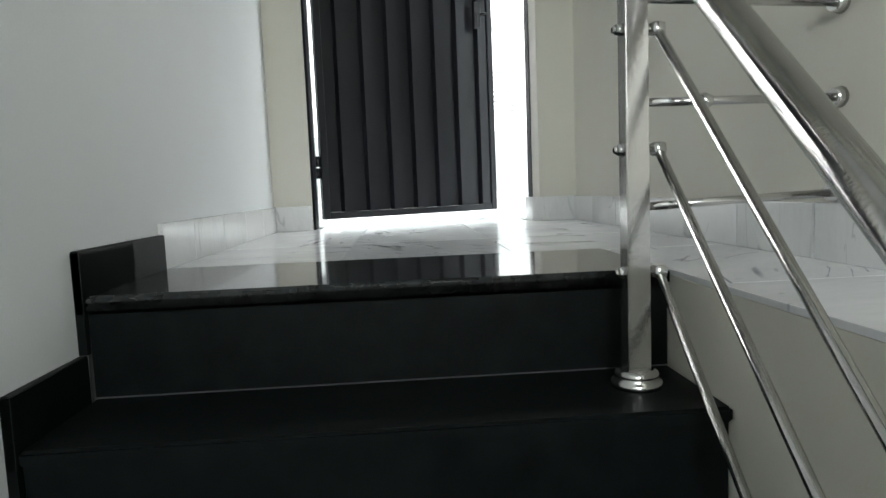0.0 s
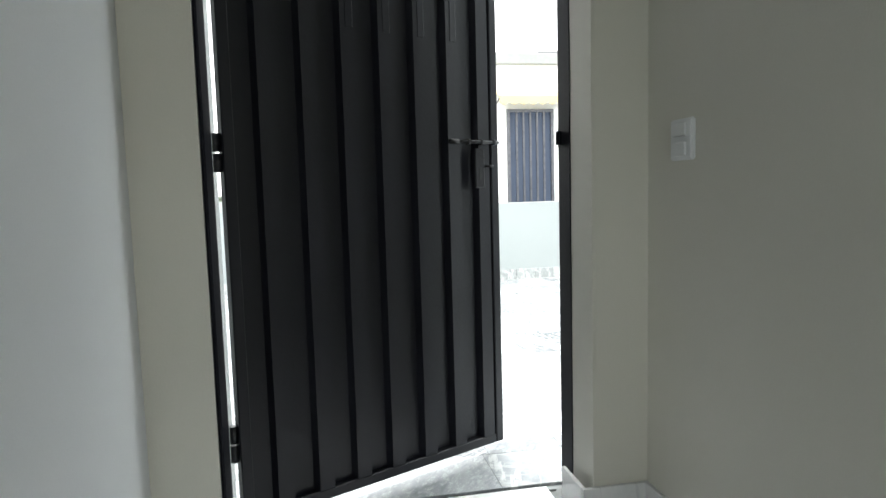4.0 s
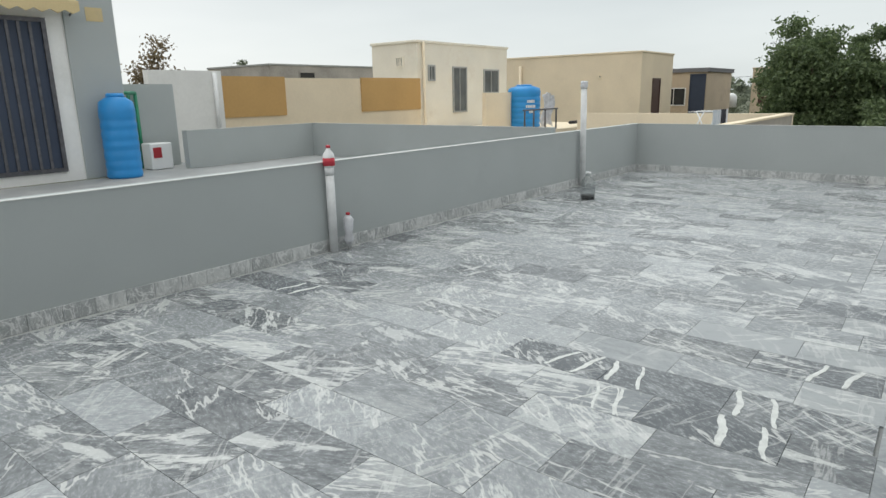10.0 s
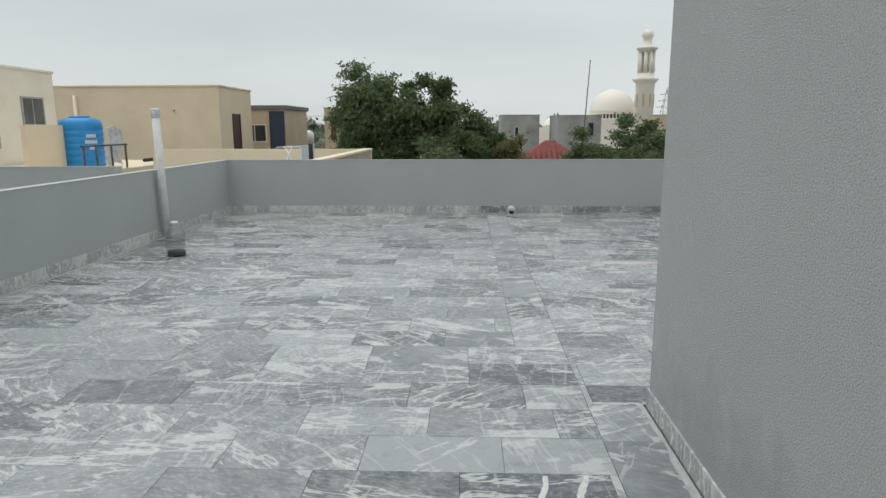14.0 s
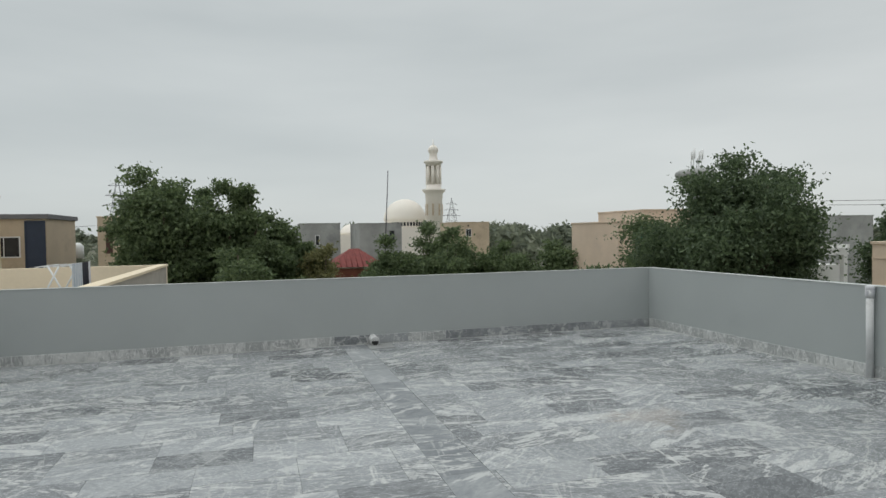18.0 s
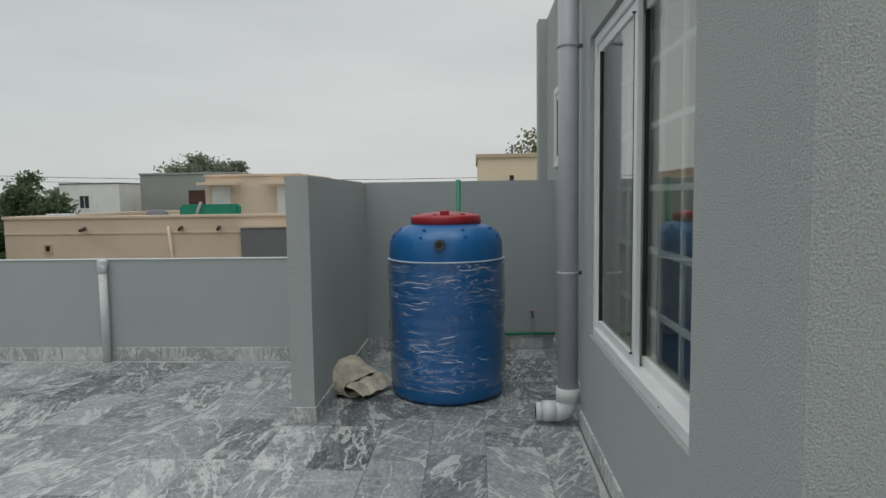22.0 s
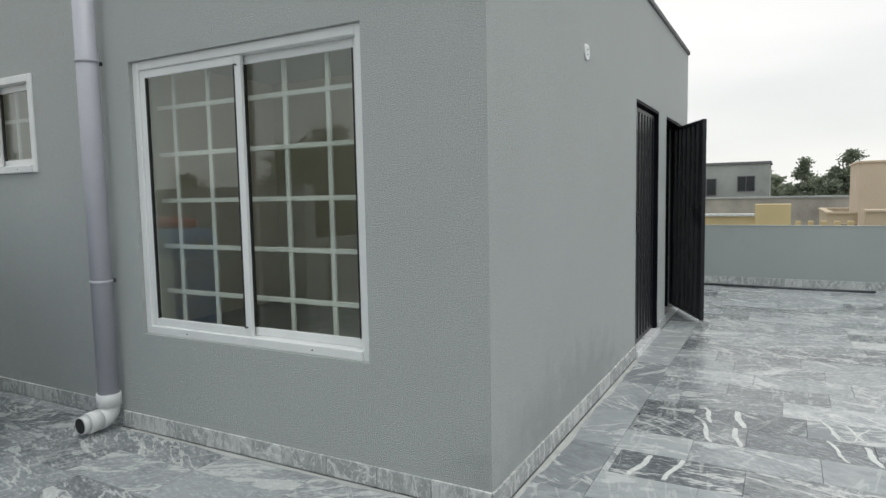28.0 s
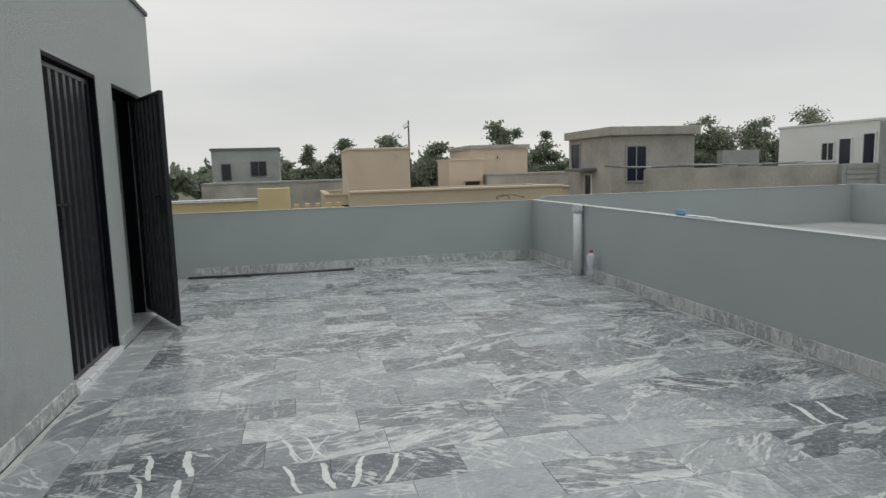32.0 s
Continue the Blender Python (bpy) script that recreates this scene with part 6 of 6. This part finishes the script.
for i in range(5):
    part("slat", boxes((0.101, 0.13, -0.2, 6.0, 6.7 + i * 0.21, 6.87 + i * 0.21)), CEMENT_PALE, lowf)

# overhead wires
for a, b in (((-40, -60, 4.2), (60, -64, 4.6)), ((-40, -61, 3.7), (60, -65, 4.1)), ((30, 60, 3.6), (120, 20, 3.9))):
    w_ = thing("power_line", a, "thin dark power line against the sky", "cable", "power lines")
    bm, A, B = bmesh.new(), Vector((0, 0, 0)), Vector(b) - Vector(a)
    pts = [A.lerp(B, i / 12) - Vector((0, 0, 1.2 * math.sin(math.pi * i / 12))) for i in range(13)]
    for p, q in zip(pts, pts[1:]):
        tube(bm, p, q, 0.025, n=4)
    part("wire", bm, RUBBER, w_)


# ---- trees ----
def leaf_mesh(name, centres, size, rs, material):
    """One small folded leaf spray (two triangles) at each centre."""
    n = len(centres)
    u = rs.normal(size=(n, 3))
    u /= np.linalg.norm(u, axis=1)[:, None]
    v = np.cross(u, rs.normal(size=(n, 3)))
    v /= np.linalg.norm(v, axis=1)[:, None]
    s = size * rs.uniform(0.6, 1.35, (n, 1))
    u, v = u * s, v * s * 0.55
    lift = np.cross(u, v)
    lift /= np.linalg.norm(lift, axis=1)[:, None]
    verts = np.stack([centres - u, centres + v + lift * s * 0.2, centres + u, centres - v + lift * s * 0.2], 1).reshape(-1, 3)
    me = bpy.data.meshes.new(name)
    me.from_pydata(verts.tolist(), [], np.arange(4 * n).reshape(n, 4).tolist())
    me.materials.append(material)
    return me


def crown_points(rs, lobes, per):
    out = []
    for c, r in lobes:
        d = rs.normal(size=(per, 3))
        d /= np.linalg.norm(d, axis=1)[:, None]
        k = r * rs.uniform(0.05, 1.0, (per, 1)) ** 0.55 * np.exp(rs.normal(0, 0.1, (per, 1)))
        bump = 1 + 0.35 * np.sin(d[:, :1] * 7 + r * 9) * np.sin(d[:, 1:2] * 6 + r * 5) + 0.25 * np.sin(d[:, 2:] * 9 + r * 3)
        out.append(c + d * k * bump * np.array([1.1, 1.1, 0.8]))
    return np.concatenate(out)


def tree(x, y, top, r, seed, label, material=LEAF, leaf=0.17, n=6500, low=0.34, group="trees", lobes=44):
    rs = np.random.RandomState(seed)
    h = top - GROUND
    t = thing("tree", (x, y, GROUND), label, "tree", group)
    bm = bmesh.new()
    fork = h * (low + 0.08)
    tube(bm, (0, 0, 0), (0.1, 0.05, fork), h * 0.028, h * 0.019, 10)
    spots = []
    zc, rz = h * (low + 1) / 2, h * (1 - low) / 2
    limbs = max(8, lobes // 4)
    for i in range(limbs):
        a = 6.283 * (i * 0.618 + rs.uniform(-0.08, 0.08))
        reach = math.sqrt((i + 0.35) / limbs) * rs.uniform(0.75, 1.05)
        tip = np.array([0.95 * r * reach * math.cos(a), 0.95 * r * reach * math.sin(a), h * (low + (1 - low) * (1 - 0.66 * min(1.0, reach) ** 1.25) * rs.uniform(0.82, 1.02))])
        root = np.array([0.1, 0.05, fork * rs.uniform(0.8, 1.0)])
        tube(bm, root, root + (tip - root) * 0.9, h * 0.012, h * 0.003, 6)
        for k in range(5):
            q = 0.5 + 0.5 * (k + rs.uniform(0, 1)) / 5
            c = root + (tip - root) * q + rs.normal(size=3) * r * 0.09
            c[2] = max(c[2], h * low)
            spots.append((c, r * rs.uniform(0.18, 0.36) * (1.3 - 0.5 * q)))
        droop = tip * np.array([1, 1, 0]) * rs.uniform(0.8, 1.0) + np.array([0, 0, h * low + (tip[2] - h * low) * rs.uniform(0.1, 0.5)])
        spots.append((droop, r * rs.uniform(0.2, 0.34)))
    part("trunk", bm, BARK, t)
    crown = new("crown", leaf_mesh("crown", crown_points(rs, spots, n * 9 // (2 * len(spots))), leaf * 0.56, rs, material))
    crown.parent = t
    return t


tree(33.8, 6.1, 6.3, 3.3, 1, "tall dark green tree with ragged crown", LEAF, n=13000, leaf=0.18, lobes=56)
tree(33.6, 2.7, 5.0, 2.7, 71, "green tree grown together with the taller one", LEAF, n=9000, leaf=0.18, lobes=48)
tree(35.0, 0.3, 3.2, 2.3, 2, "lower green tree beside the big one", LEAF, n=7500, leaf=0.19)
tree(40.0, 6.8, 3.2, 3.4, 3, "dark green tree behind the big one", LEAF_DARK, n=6000, leaf=0.21)
tree(30.0, 2.4, 1.3, 2.4, 4, "small green tree behind the parapet", LEAF, n=3000)
tree(34.0, -1.5, 1.5, 2.0, 5, "small olive green tree", LEAF_OLIVE, n=3200)
tree(60.0, 18.2, 3.9, 3.4, 64, "dark tree behind the tan block", LEAF_HAZE, n=4000)
tree(21.9, -18.5, 5.9, 4.4, 106, "large dark green tree behind the roof corner", LEAF_DARK, n=15000, leaf=0.16, lobes=60)
tree(28.0, -19.0, 3.1, 3.7, 7, "low spreading green tree", LEAF, n=9000)
tree(23.8, -20.8, 3.2, 2.8, 8, "dark green tree beside the large one", LEAF_DARK, n=4500)
tree(22.8, -29.4, 3.9, 2.6, 9, "rounded dark green tree", LEAF_DARK, n=6000)
tree(27.5, -26.0, 1.6, 2.2, 10, "small dark tree by the pergola", LEAF_DARK, n=3000)
tree(22.6, -48.9, 6.8, 4.4, 11, "broad tree above the dark house", LEAF_HAZE, n=7500, leaf=0.24)
tree(-2.1, -33.0, 5.6, 2.6, 12, "thin leafy tree behind the cream house", LEAF_OLIVE, n=2200)
for i, (x, y, top, r) in enumerate(((48, -8.5, 1.0, 3.2), (46.5, -12.5, 1.9, 3.6), (45.5, -17.0, 1.4, 3.6), (43.5, -20.5, 1.2, 3.2), (52, -13, 2.2, 3.4))):
    tree(x, y, top, r, 20 + i, "bushy light green tree in a row", LEAF, n=6900, leaf=0.22, low=0.15, group="row of green trees")
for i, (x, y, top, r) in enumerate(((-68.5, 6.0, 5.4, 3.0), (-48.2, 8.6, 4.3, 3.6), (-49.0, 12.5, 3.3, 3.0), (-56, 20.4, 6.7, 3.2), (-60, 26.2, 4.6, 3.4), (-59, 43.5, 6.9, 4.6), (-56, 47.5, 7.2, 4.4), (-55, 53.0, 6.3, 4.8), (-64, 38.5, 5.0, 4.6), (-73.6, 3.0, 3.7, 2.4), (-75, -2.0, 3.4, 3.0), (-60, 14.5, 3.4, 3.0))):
    tree(x, y, top + 0.9, r, 40 + i, "hazy green tree on the western skyline", LEAF_HAZE, n=6000, leaf=0.26, low=0.12, group="western trees", lobes=64)
tree(12.9, 33.0, 5.4, 2.8, 60, "bare brownish tree behind the white wall", LEAF_BROWN, n=2600)
tree(23.0, 40.0, 4.9, 2.0, 61, "small tree above the ruined house", LEAF_HAZE, n=2000)
tree(27.0, 41.0, 4.2, 1.8, 62, "small tree above the ruined house", LEAF_HAZE, n=1500)


def woods(name, spans, seed, label):
    """Far wooded skyline, in one mesh: lobes along arcs given as (from, to, distance, height)."""
    rs = np.random.RandomState(seed)
    pts = []
    for a0, a1, dist, top in spans:
        k = int(abs(a1 - a0) * dist * 0.0175 / 3.2) + 1
        for i in range(k):
            a, d = radians(a0 + (a1 - a0) * (i + rs.uniform(0, 1)) / k), dist * rs.uniform(0.9, 1.15)
            tp = (top - GROUND) * rs.uniform(0.75, 1.08)
            for j in range(5):
                c = np.array([d * math.cos(a) + rs.uniform(-2.5, 2.5), d * math.sin(a) + rs.uniform(-2.5, 2.5), GROUND + tp * rs.uniform(0.35, 0.86)])
                pts.append((c, tp * 0.17))
    me = leaf_mesh(name, crown_points(rs, pts, 70), 0.75, rs, LEAF_HAZE)
    return tagged(new(name, me), label, "trees", "", "stuff")


woods("distant_woods", [(-90, 70, 190, 4.6), (70, 130, 150, 3.2), (130, 200, 130, 4.2), (200, 270, 170, 3.6), (-34, -16, 115, 4.2), (3, 14, 95, 4.4)], 77, "hazy wooded skyline beyond the houses")

# ---- pieces of the floors and walls: skirting, landing tiles, roof tiles ----
PIECES = {}


def piece(name, size, material, parent, at, rz=0.0):
    """A thin stone piece on a shared mesh, its top or face outward, with a small bevelled rim."""
    key = (name, tuple(round(v, 3) for v in size), material.name)
    if key not in PIECES:
        w, d, h = size
        bm, e = bmesh.new(), 0.0008
        lo = [bm.verts.new((sx * w / 2, sy * d / 2, -h)) for sx, sy in ((-1, -1), (1, -1), (1, 1), (-1, 1))]
        md = [bm.verts.new((sx * w / 2, sy * d / 2, -e)) for sx, sy in ((-1, -1), (1, -1), (1, 1), (-1, 1))]
        hi = [bm.verts.new((sx * (w / 2 - e), sy * (d / 2 - e), 0)) for sx, sy in ((-1, -1), (1, -1), (1, 1), (-1, 1))]
        for a, b in ((lo, md), (md, hi)):
            for i in range(4):
                bm.faces.new((a[i], a[(i + 1) % 4], b[(i + 1) % 4], b[i]))
        bm.faces.new(hi)
        bm.faces.new(lo[::-1])
        PIECES[key] = mesh_of(bm, name, material)
    ob = new(name, PIECES[key])
    ob.parent = parent
    ob.matrix_basis = pose(*at, 0, 0, rz)
    return ob


rt = random.Random(11)
floor_top = tagged(new("floor"), "grey veined marble floor tiles, dusty", "", "", "structure")
TW, TL, GAP, EDGE = 0.305, 0.61, 0.0018, 0.305
far_v, far_f = [], []


def lay(x0, x1, y0, y1, near, material=TILE):
    w, d = x1 - x0 - GAP, y1 - y0 - GAP
    if w < 0.02 or d < 0.02:
        return
    cx, cy, z = (x0 + x1) / 2, (y0 + y1) / 2, rt.uniform(-0.0006, 0.0006)
    if near:
        piece("tile", (w, d, 0.011), material, floor_top, (cx, cy, z))
    else:
        i = len(far_v)
        far_v.extend([(cx - w / 2, cy - d / 2, z), (cx + w / 2, cy - d / 2, z), (cx + w / 2, cy + d / 2, z), (cx - w / 2, cy + d / 2, z)])
        far_v.extend([(a, b, -0.011) for a, b, _ in far_v[i:i + 4]])
        far_f.append((i, i + 1, i + 2, i + 3))
        far_f.extend([(i + k, i + 4 + k, i + 4 + (k + 1) % 4, i + (k + 1) % 4) for k in range(4)])


def ribbon(one, other, under=-0.004):
    """A thin solid strip between two edge lines, its foot sunk into what it lies on."""
    bm = bmesh.new()
    up = [[bm.verts.new(q) for q in line] for line in (one, other)]
    dn = [[bm.verts.new((q[0], q[1], under)) for q in line] for line in (one, other)]
    for i in range(len(one) - 1):
        bm.faces.new((up[0][i], up[1][i], up[1][i + 1], up[0][i + 1]))
        bm.faces.new((dn[0][i], dn[0][i + 1], dn[1][i + 1], dn[1][i]))
        for k in (0, 1):
            bm.faces.new((up[k][i], up[k][i + 1], dn[k][i + 1], dn[k][i]))
    for i in (0, -1):
        bm.faces.new((up[0][i], up[1][i], dn[1][i], dn[0][i]))
    return bm


# where a joint falls in some rows, by row number
JOINTS = {-5: 0.93, -6: 0.62, -3: 0.95, -4: 0.67, 1: 0.91, 0: 0.62}
BOLD = ((-5, 0.5), (-5, 1.24), (-5, 1.85), (-6, 0.92), (-3, 0.65), (1, 0.6), (-5, 4.2))
WAN = ((-4, 0.45), (-2, 0.8), (0, 0.45), (2, 1.5), (3, 1.0), (-6, 1.5), (-4, 1.4))


def kind_of(k, y):
    for kk, yy in BOLD:
        if k == kk and abs(y - yy) < TL / 2:
            return TILE_BOLD
    for kk, yy in WAN:
        if k == kk and abs(y - yy) < TL / 2:
            return TILE_PALE
    return TILE


def rows_of(xa, xb, ya, yb, near_test):
    k = math.floor((xa + 0.04) / TW)
    while -0.04 + k * TW < xb - 0.001:
        x0, x1 = max(xa, -0.04 + k * TW), min(xb, -0.04 + (k + 1) * TW)
        y = ya - rt.choice((0.0, 0.15, 0.3, 0.42, 0.5))
        if k in JOINTS and ya > 0:
            y = JOINTS[k] - TL * 2
        while y < yb:
            a, b = max(ya, y), min(yb, y + TL)
            if b > a:
                lay(x0, x1, a, b, near_test((x0 + x1) / 2, (a + b) / 2), kind_of(k, (a + b) / 2))
            y += TL
        k += 1


STRIP_X = -0.04 + 3 * TW
rows_of(-7.69, STRIP_X, EDGE, 4.89, lambda x, y: -4.6 < x and (y < 3.0 or (-1.6 < x < -1.2 and 3.8 < y < 4.6)))
rows_of(STRIP_X, EAST - 0.01, EDGE + TW, 4.89, lambda x, y: x < 2.4 and y < 3.0)
rows_of(0.02, EAST - 0.01, -4.0, EDGE, lambda x, y: x < 2.4 and y > -2.9)
rows_of(0.02, 1.6, -4.4, -4.0, lambda x, y: False)
for i in range(4):
    lay(-0.065, 0.02, -2.51 - 0.475 * (i + 1), -2.51 - 0.475 * i, False)
# a run of pale tiles out to the far parapet, and the border along the wall
x = STRIP_X
while x < EAST - 0.01:
    lay(x, min(EAST - 0.01, x + TL), EDGE, EDGE + TW, True, TILE_PALE if rt.random() < 0.75 else TILE)
    x += TL
x = -7.69
while x < 0.02:
    lay(x, min(0.02, x + TL), 0.022, EDGE, x > -5.2, TILE_PALE)
    x += TL

# bold white veins that cross the darker tiles: row, where they meet its two long edges, width
for k, y0, y1, w in ((-5, 1.87, 1.785, 0.018), (-5, 1.698, 1.63, 0.02), (-5, 1.5, 1.54, 0.022), (-5, 1.328, 1.4, 0.015), (-5, 0.855, 0.9, 0.022), (-5, 0.688, 0.75, 0.018),
                     (-6, 0.848, 0.904, 0.026), (-6, 0.671, 0.727, 0.02), (-3, 0.659, 0.6, 0.02), (-3, 0.502, 0.444, 0.021), (-5, 4.11, 4.065, 0.02), (-5, 4.265, 4.215, 0.018),
                     (-6, 1.42, 1.52, 0.012), (-6, 1.32, 1.39, 0.014), (-6, 1.54, 1.44, 0.008), (-6, 1.3, 1.42, 0.008)):
    xa, xb = -0.04 + k * TW + rt.uniform(0.002, 0.03), -0.04 + (k + 1) * TW - rt.uniform(0.002, 0.02)
    left, right, lift_ = [], [], rt.uniform(0.0013, 0.002)
    for i in range(13):
        u = i / 12
        mid = y0 + (y1 - y0) * u + 0.007 * math.sin(u * 7 + y0 * 9) + rt.uniform(-0.003, 0.003)
        half = w * (0.35 + 0.65 * math.sin(math.pi * min(1, max(0, u * 0.9 + 0.05))) ** 0.4) * rt.uniform(0.75, 1.15)
        left.append((xa + (xb - xa) * u, mid + half * 0.75, lift_))
        right.append((xa + (xb - xa) * u, mid - half * 0.75, lift_))
    part("white_vein", ribbon(left, right), VEIN, floor_top, "bold white vein across a dark tile")

# mortar smeared along the foot of the skirting
for p0, p1, out in (((-7.67, 4.877), (EAST - 0.03, 4.877), (0, -1)), ((EAST - 0.023, 4.86), (EAST - 0.023, -3.96), (-1, 0)), ((1.77, -3.977), (EAST - 0.04, -3.977), (0, 1)), ((-7.677, 0.1), (-7.677, 4.86), (1, 0)), ((-2.93, 0.023), (0.03, 0.023), (0, 1)), ((0.023, 0.02), (0.023, -2.4), (1, 0))):
    near_, far_ = [], []
    A, B, O = Vector((*p0, 0.0)), Vector((*p1, 0.0)), Vector((*out, 0))
    steps = int((B - A).length / 0.07)
    for i in range(steps + 1):
        q = A.lerp(B, i / steps)
        reach = max(0.006, 0.03 + 0.028 * noise.noise(q * 1.7) + 0.022 * noise.noise(q * 6.1))
        near_.append(q + Vector((0, 0, 0.0022)))
        far_.append(q + O * reach + Vector((0, 0, 0.0014)))
    setting("mortar_smear", ribbon(near_, far_), MORTAR, "pale mortar smeared along the skirting")
me = bpy.data.meshes.new("tile_field")
me.from_pydata(far_v, [], far_f)
me.materials.append(TILE_FAR)
field = new("tile_field", me)
field.parent = floor_top
tagged(field, "further grey veined floor tiles", "", "", "stuff")

base = tagged(new("baseboard"), "grey marble skirting tiles along walls and parapets", "", "", "structure")


def skirting(p0, p1, out, h=0.1, material=SKIRT, parent=base, length=0.3):
    """Upright tiles along the foot of a wall from p0 to p1; out: the way the wall faces."""
    a, b, o = Vector((*p0, 0)), Vector((*p1, 0)), Vector((*out, 0))
    L = (b - a).length
    d = (b - a) / L
    s = 0.0
    while s < L - 0.01:
        ln = min(length, L - s)
        key = ("skirting_tile", round(ln, 3), h, material.name)
        if key not in PIECES:
            PIECES[key] = mesh_of(soft(boxes((-ln / 2 + 0.0015, ln / 2 - 0.0015, -0.013, 0.0, 0, h)), 0.0015), "skirting_tile", material)
        ob = new("skirting_tile", PIECES[key])
        ob.parent = parent
        c = a + d * (s + ln / 2) + o * 0.013
        m = Matrix((d, o, Vector((0, 0, 1)))).transposed().to_4x4()
        if d.cross(o).z < 0:
            m = Matrix((-d, o, Vector((0, 0, 1)))).transposed().to_4x4()
        ob.matrix_basis = Matrix.Translation((c.x, c.y, 0.0)) @ m
        s += ln


skirting((-2.95, 0), (0.014, 0), (0, 1))
skirting((D1[1], 0), (-4.0, 0), (0, 1))
skirting((-5.95, 0), (-5.52, 0), (0, 1))
skirting((0, 0.0), (0, -2.5), (1, 0))
skirting((-0.08, -2.5), (-0.08, -4.42), (1, 0))
skirting((-7.7, 4.9), (EAST, 4.9), (0, -1), 0.115, length=0.22)
skirting((EAST, 4.88), (EAST, 0.7), (-1, 0), 0.115, length=0.22)
skirting((EAST, 0.7), (EAST, -0.28), (-1, 0), 0.115, SKIRT_DARK, length=0.49)
skirting((EAST, -0.28), (EAST, -0.81), (-1, 0), 0.115, length=0.27)
skirting((EAST, -0.81), (EAST, -3.98), (-1, 0), 0.115, SKIRT_DARK, length=0.6)
skirting((1.76, -4.0), (EAST - 0.02, -4.0), (0, 1), 0.115, length=0.22)
skirting((-7.7, 0.0), (-7.7, 4.88), (1, 0), 0.115, length=0.22)
skirting((0.02, -4.42), (1.6, -4.42), (0, 1))
skirting((1.6, -2.52), (1.6, -4.4), (-1, 0))
skirting((1.74, -2.52), (1.74, -3.98), (1, 0))
skirting((1.587, -2.52), (1.753, -2.52), (0, 1))

land = tagged(new("landing_floor"), "glossy white veined landing tiles", "", "", "structure")
for ya, yb in ((-1.70, -1.18), (-1.18, -0.58), (-0.58, 0.0)):
    for xa, xb in ((-5.70, -5.262), (-5.262, -4.812), (-4.812, -4.25)):
        if yb == 0.0:
            xa, xb = max(xa, -5.52 if ya > -0.3 else xa), xb
        y1 = yb if yb < 0 else -0.262
        piece("tile", (xb - xa - 0.002, y1 - ya - 0.002, 0.011), LANDING, land, ((xa + xb) / 2, (ya + y1) / 2, 0))
piece("tile", (1.0, 0.262, 0.011), LANDING, land, (-4.99, -0.131, 0.0))
for ya in (-2.3, -2.9, -3.5, -4.1, -4.7):
    piece("tile", (0.333, 0.598, 0.011), LANDING, land, ((LEDGE - 4.25) / 2, ya + 0.3, 0.0))
lb = tagged(new("landing_baseboard"), "white veined skirting tiles round the landing", "", "", "structure")
skirting((-5.70, -0.262), (-5.70, -1.70), (1, 0), 0.115, LANDING_SKIRT, lb)
skirting((-4.25, -0.262), (-4.25, -5.0), (-1, 0), 0.115, LANDING_SKIRT, lb)
skirting((-5.70, -0.262), (-5.52, -0.262), (0, -1), 0.115, LANDING_SKIRT, lb)
skirting((-4.47, -0.262), (-4.25, -0.262), (0, -1), 0.115, LANDING_SKIRT, lb)
skirting((-4.457, -0.262), (-4.457, -0.1005), (-1, 0), 0.115, LANDING_SKIRT, lb)
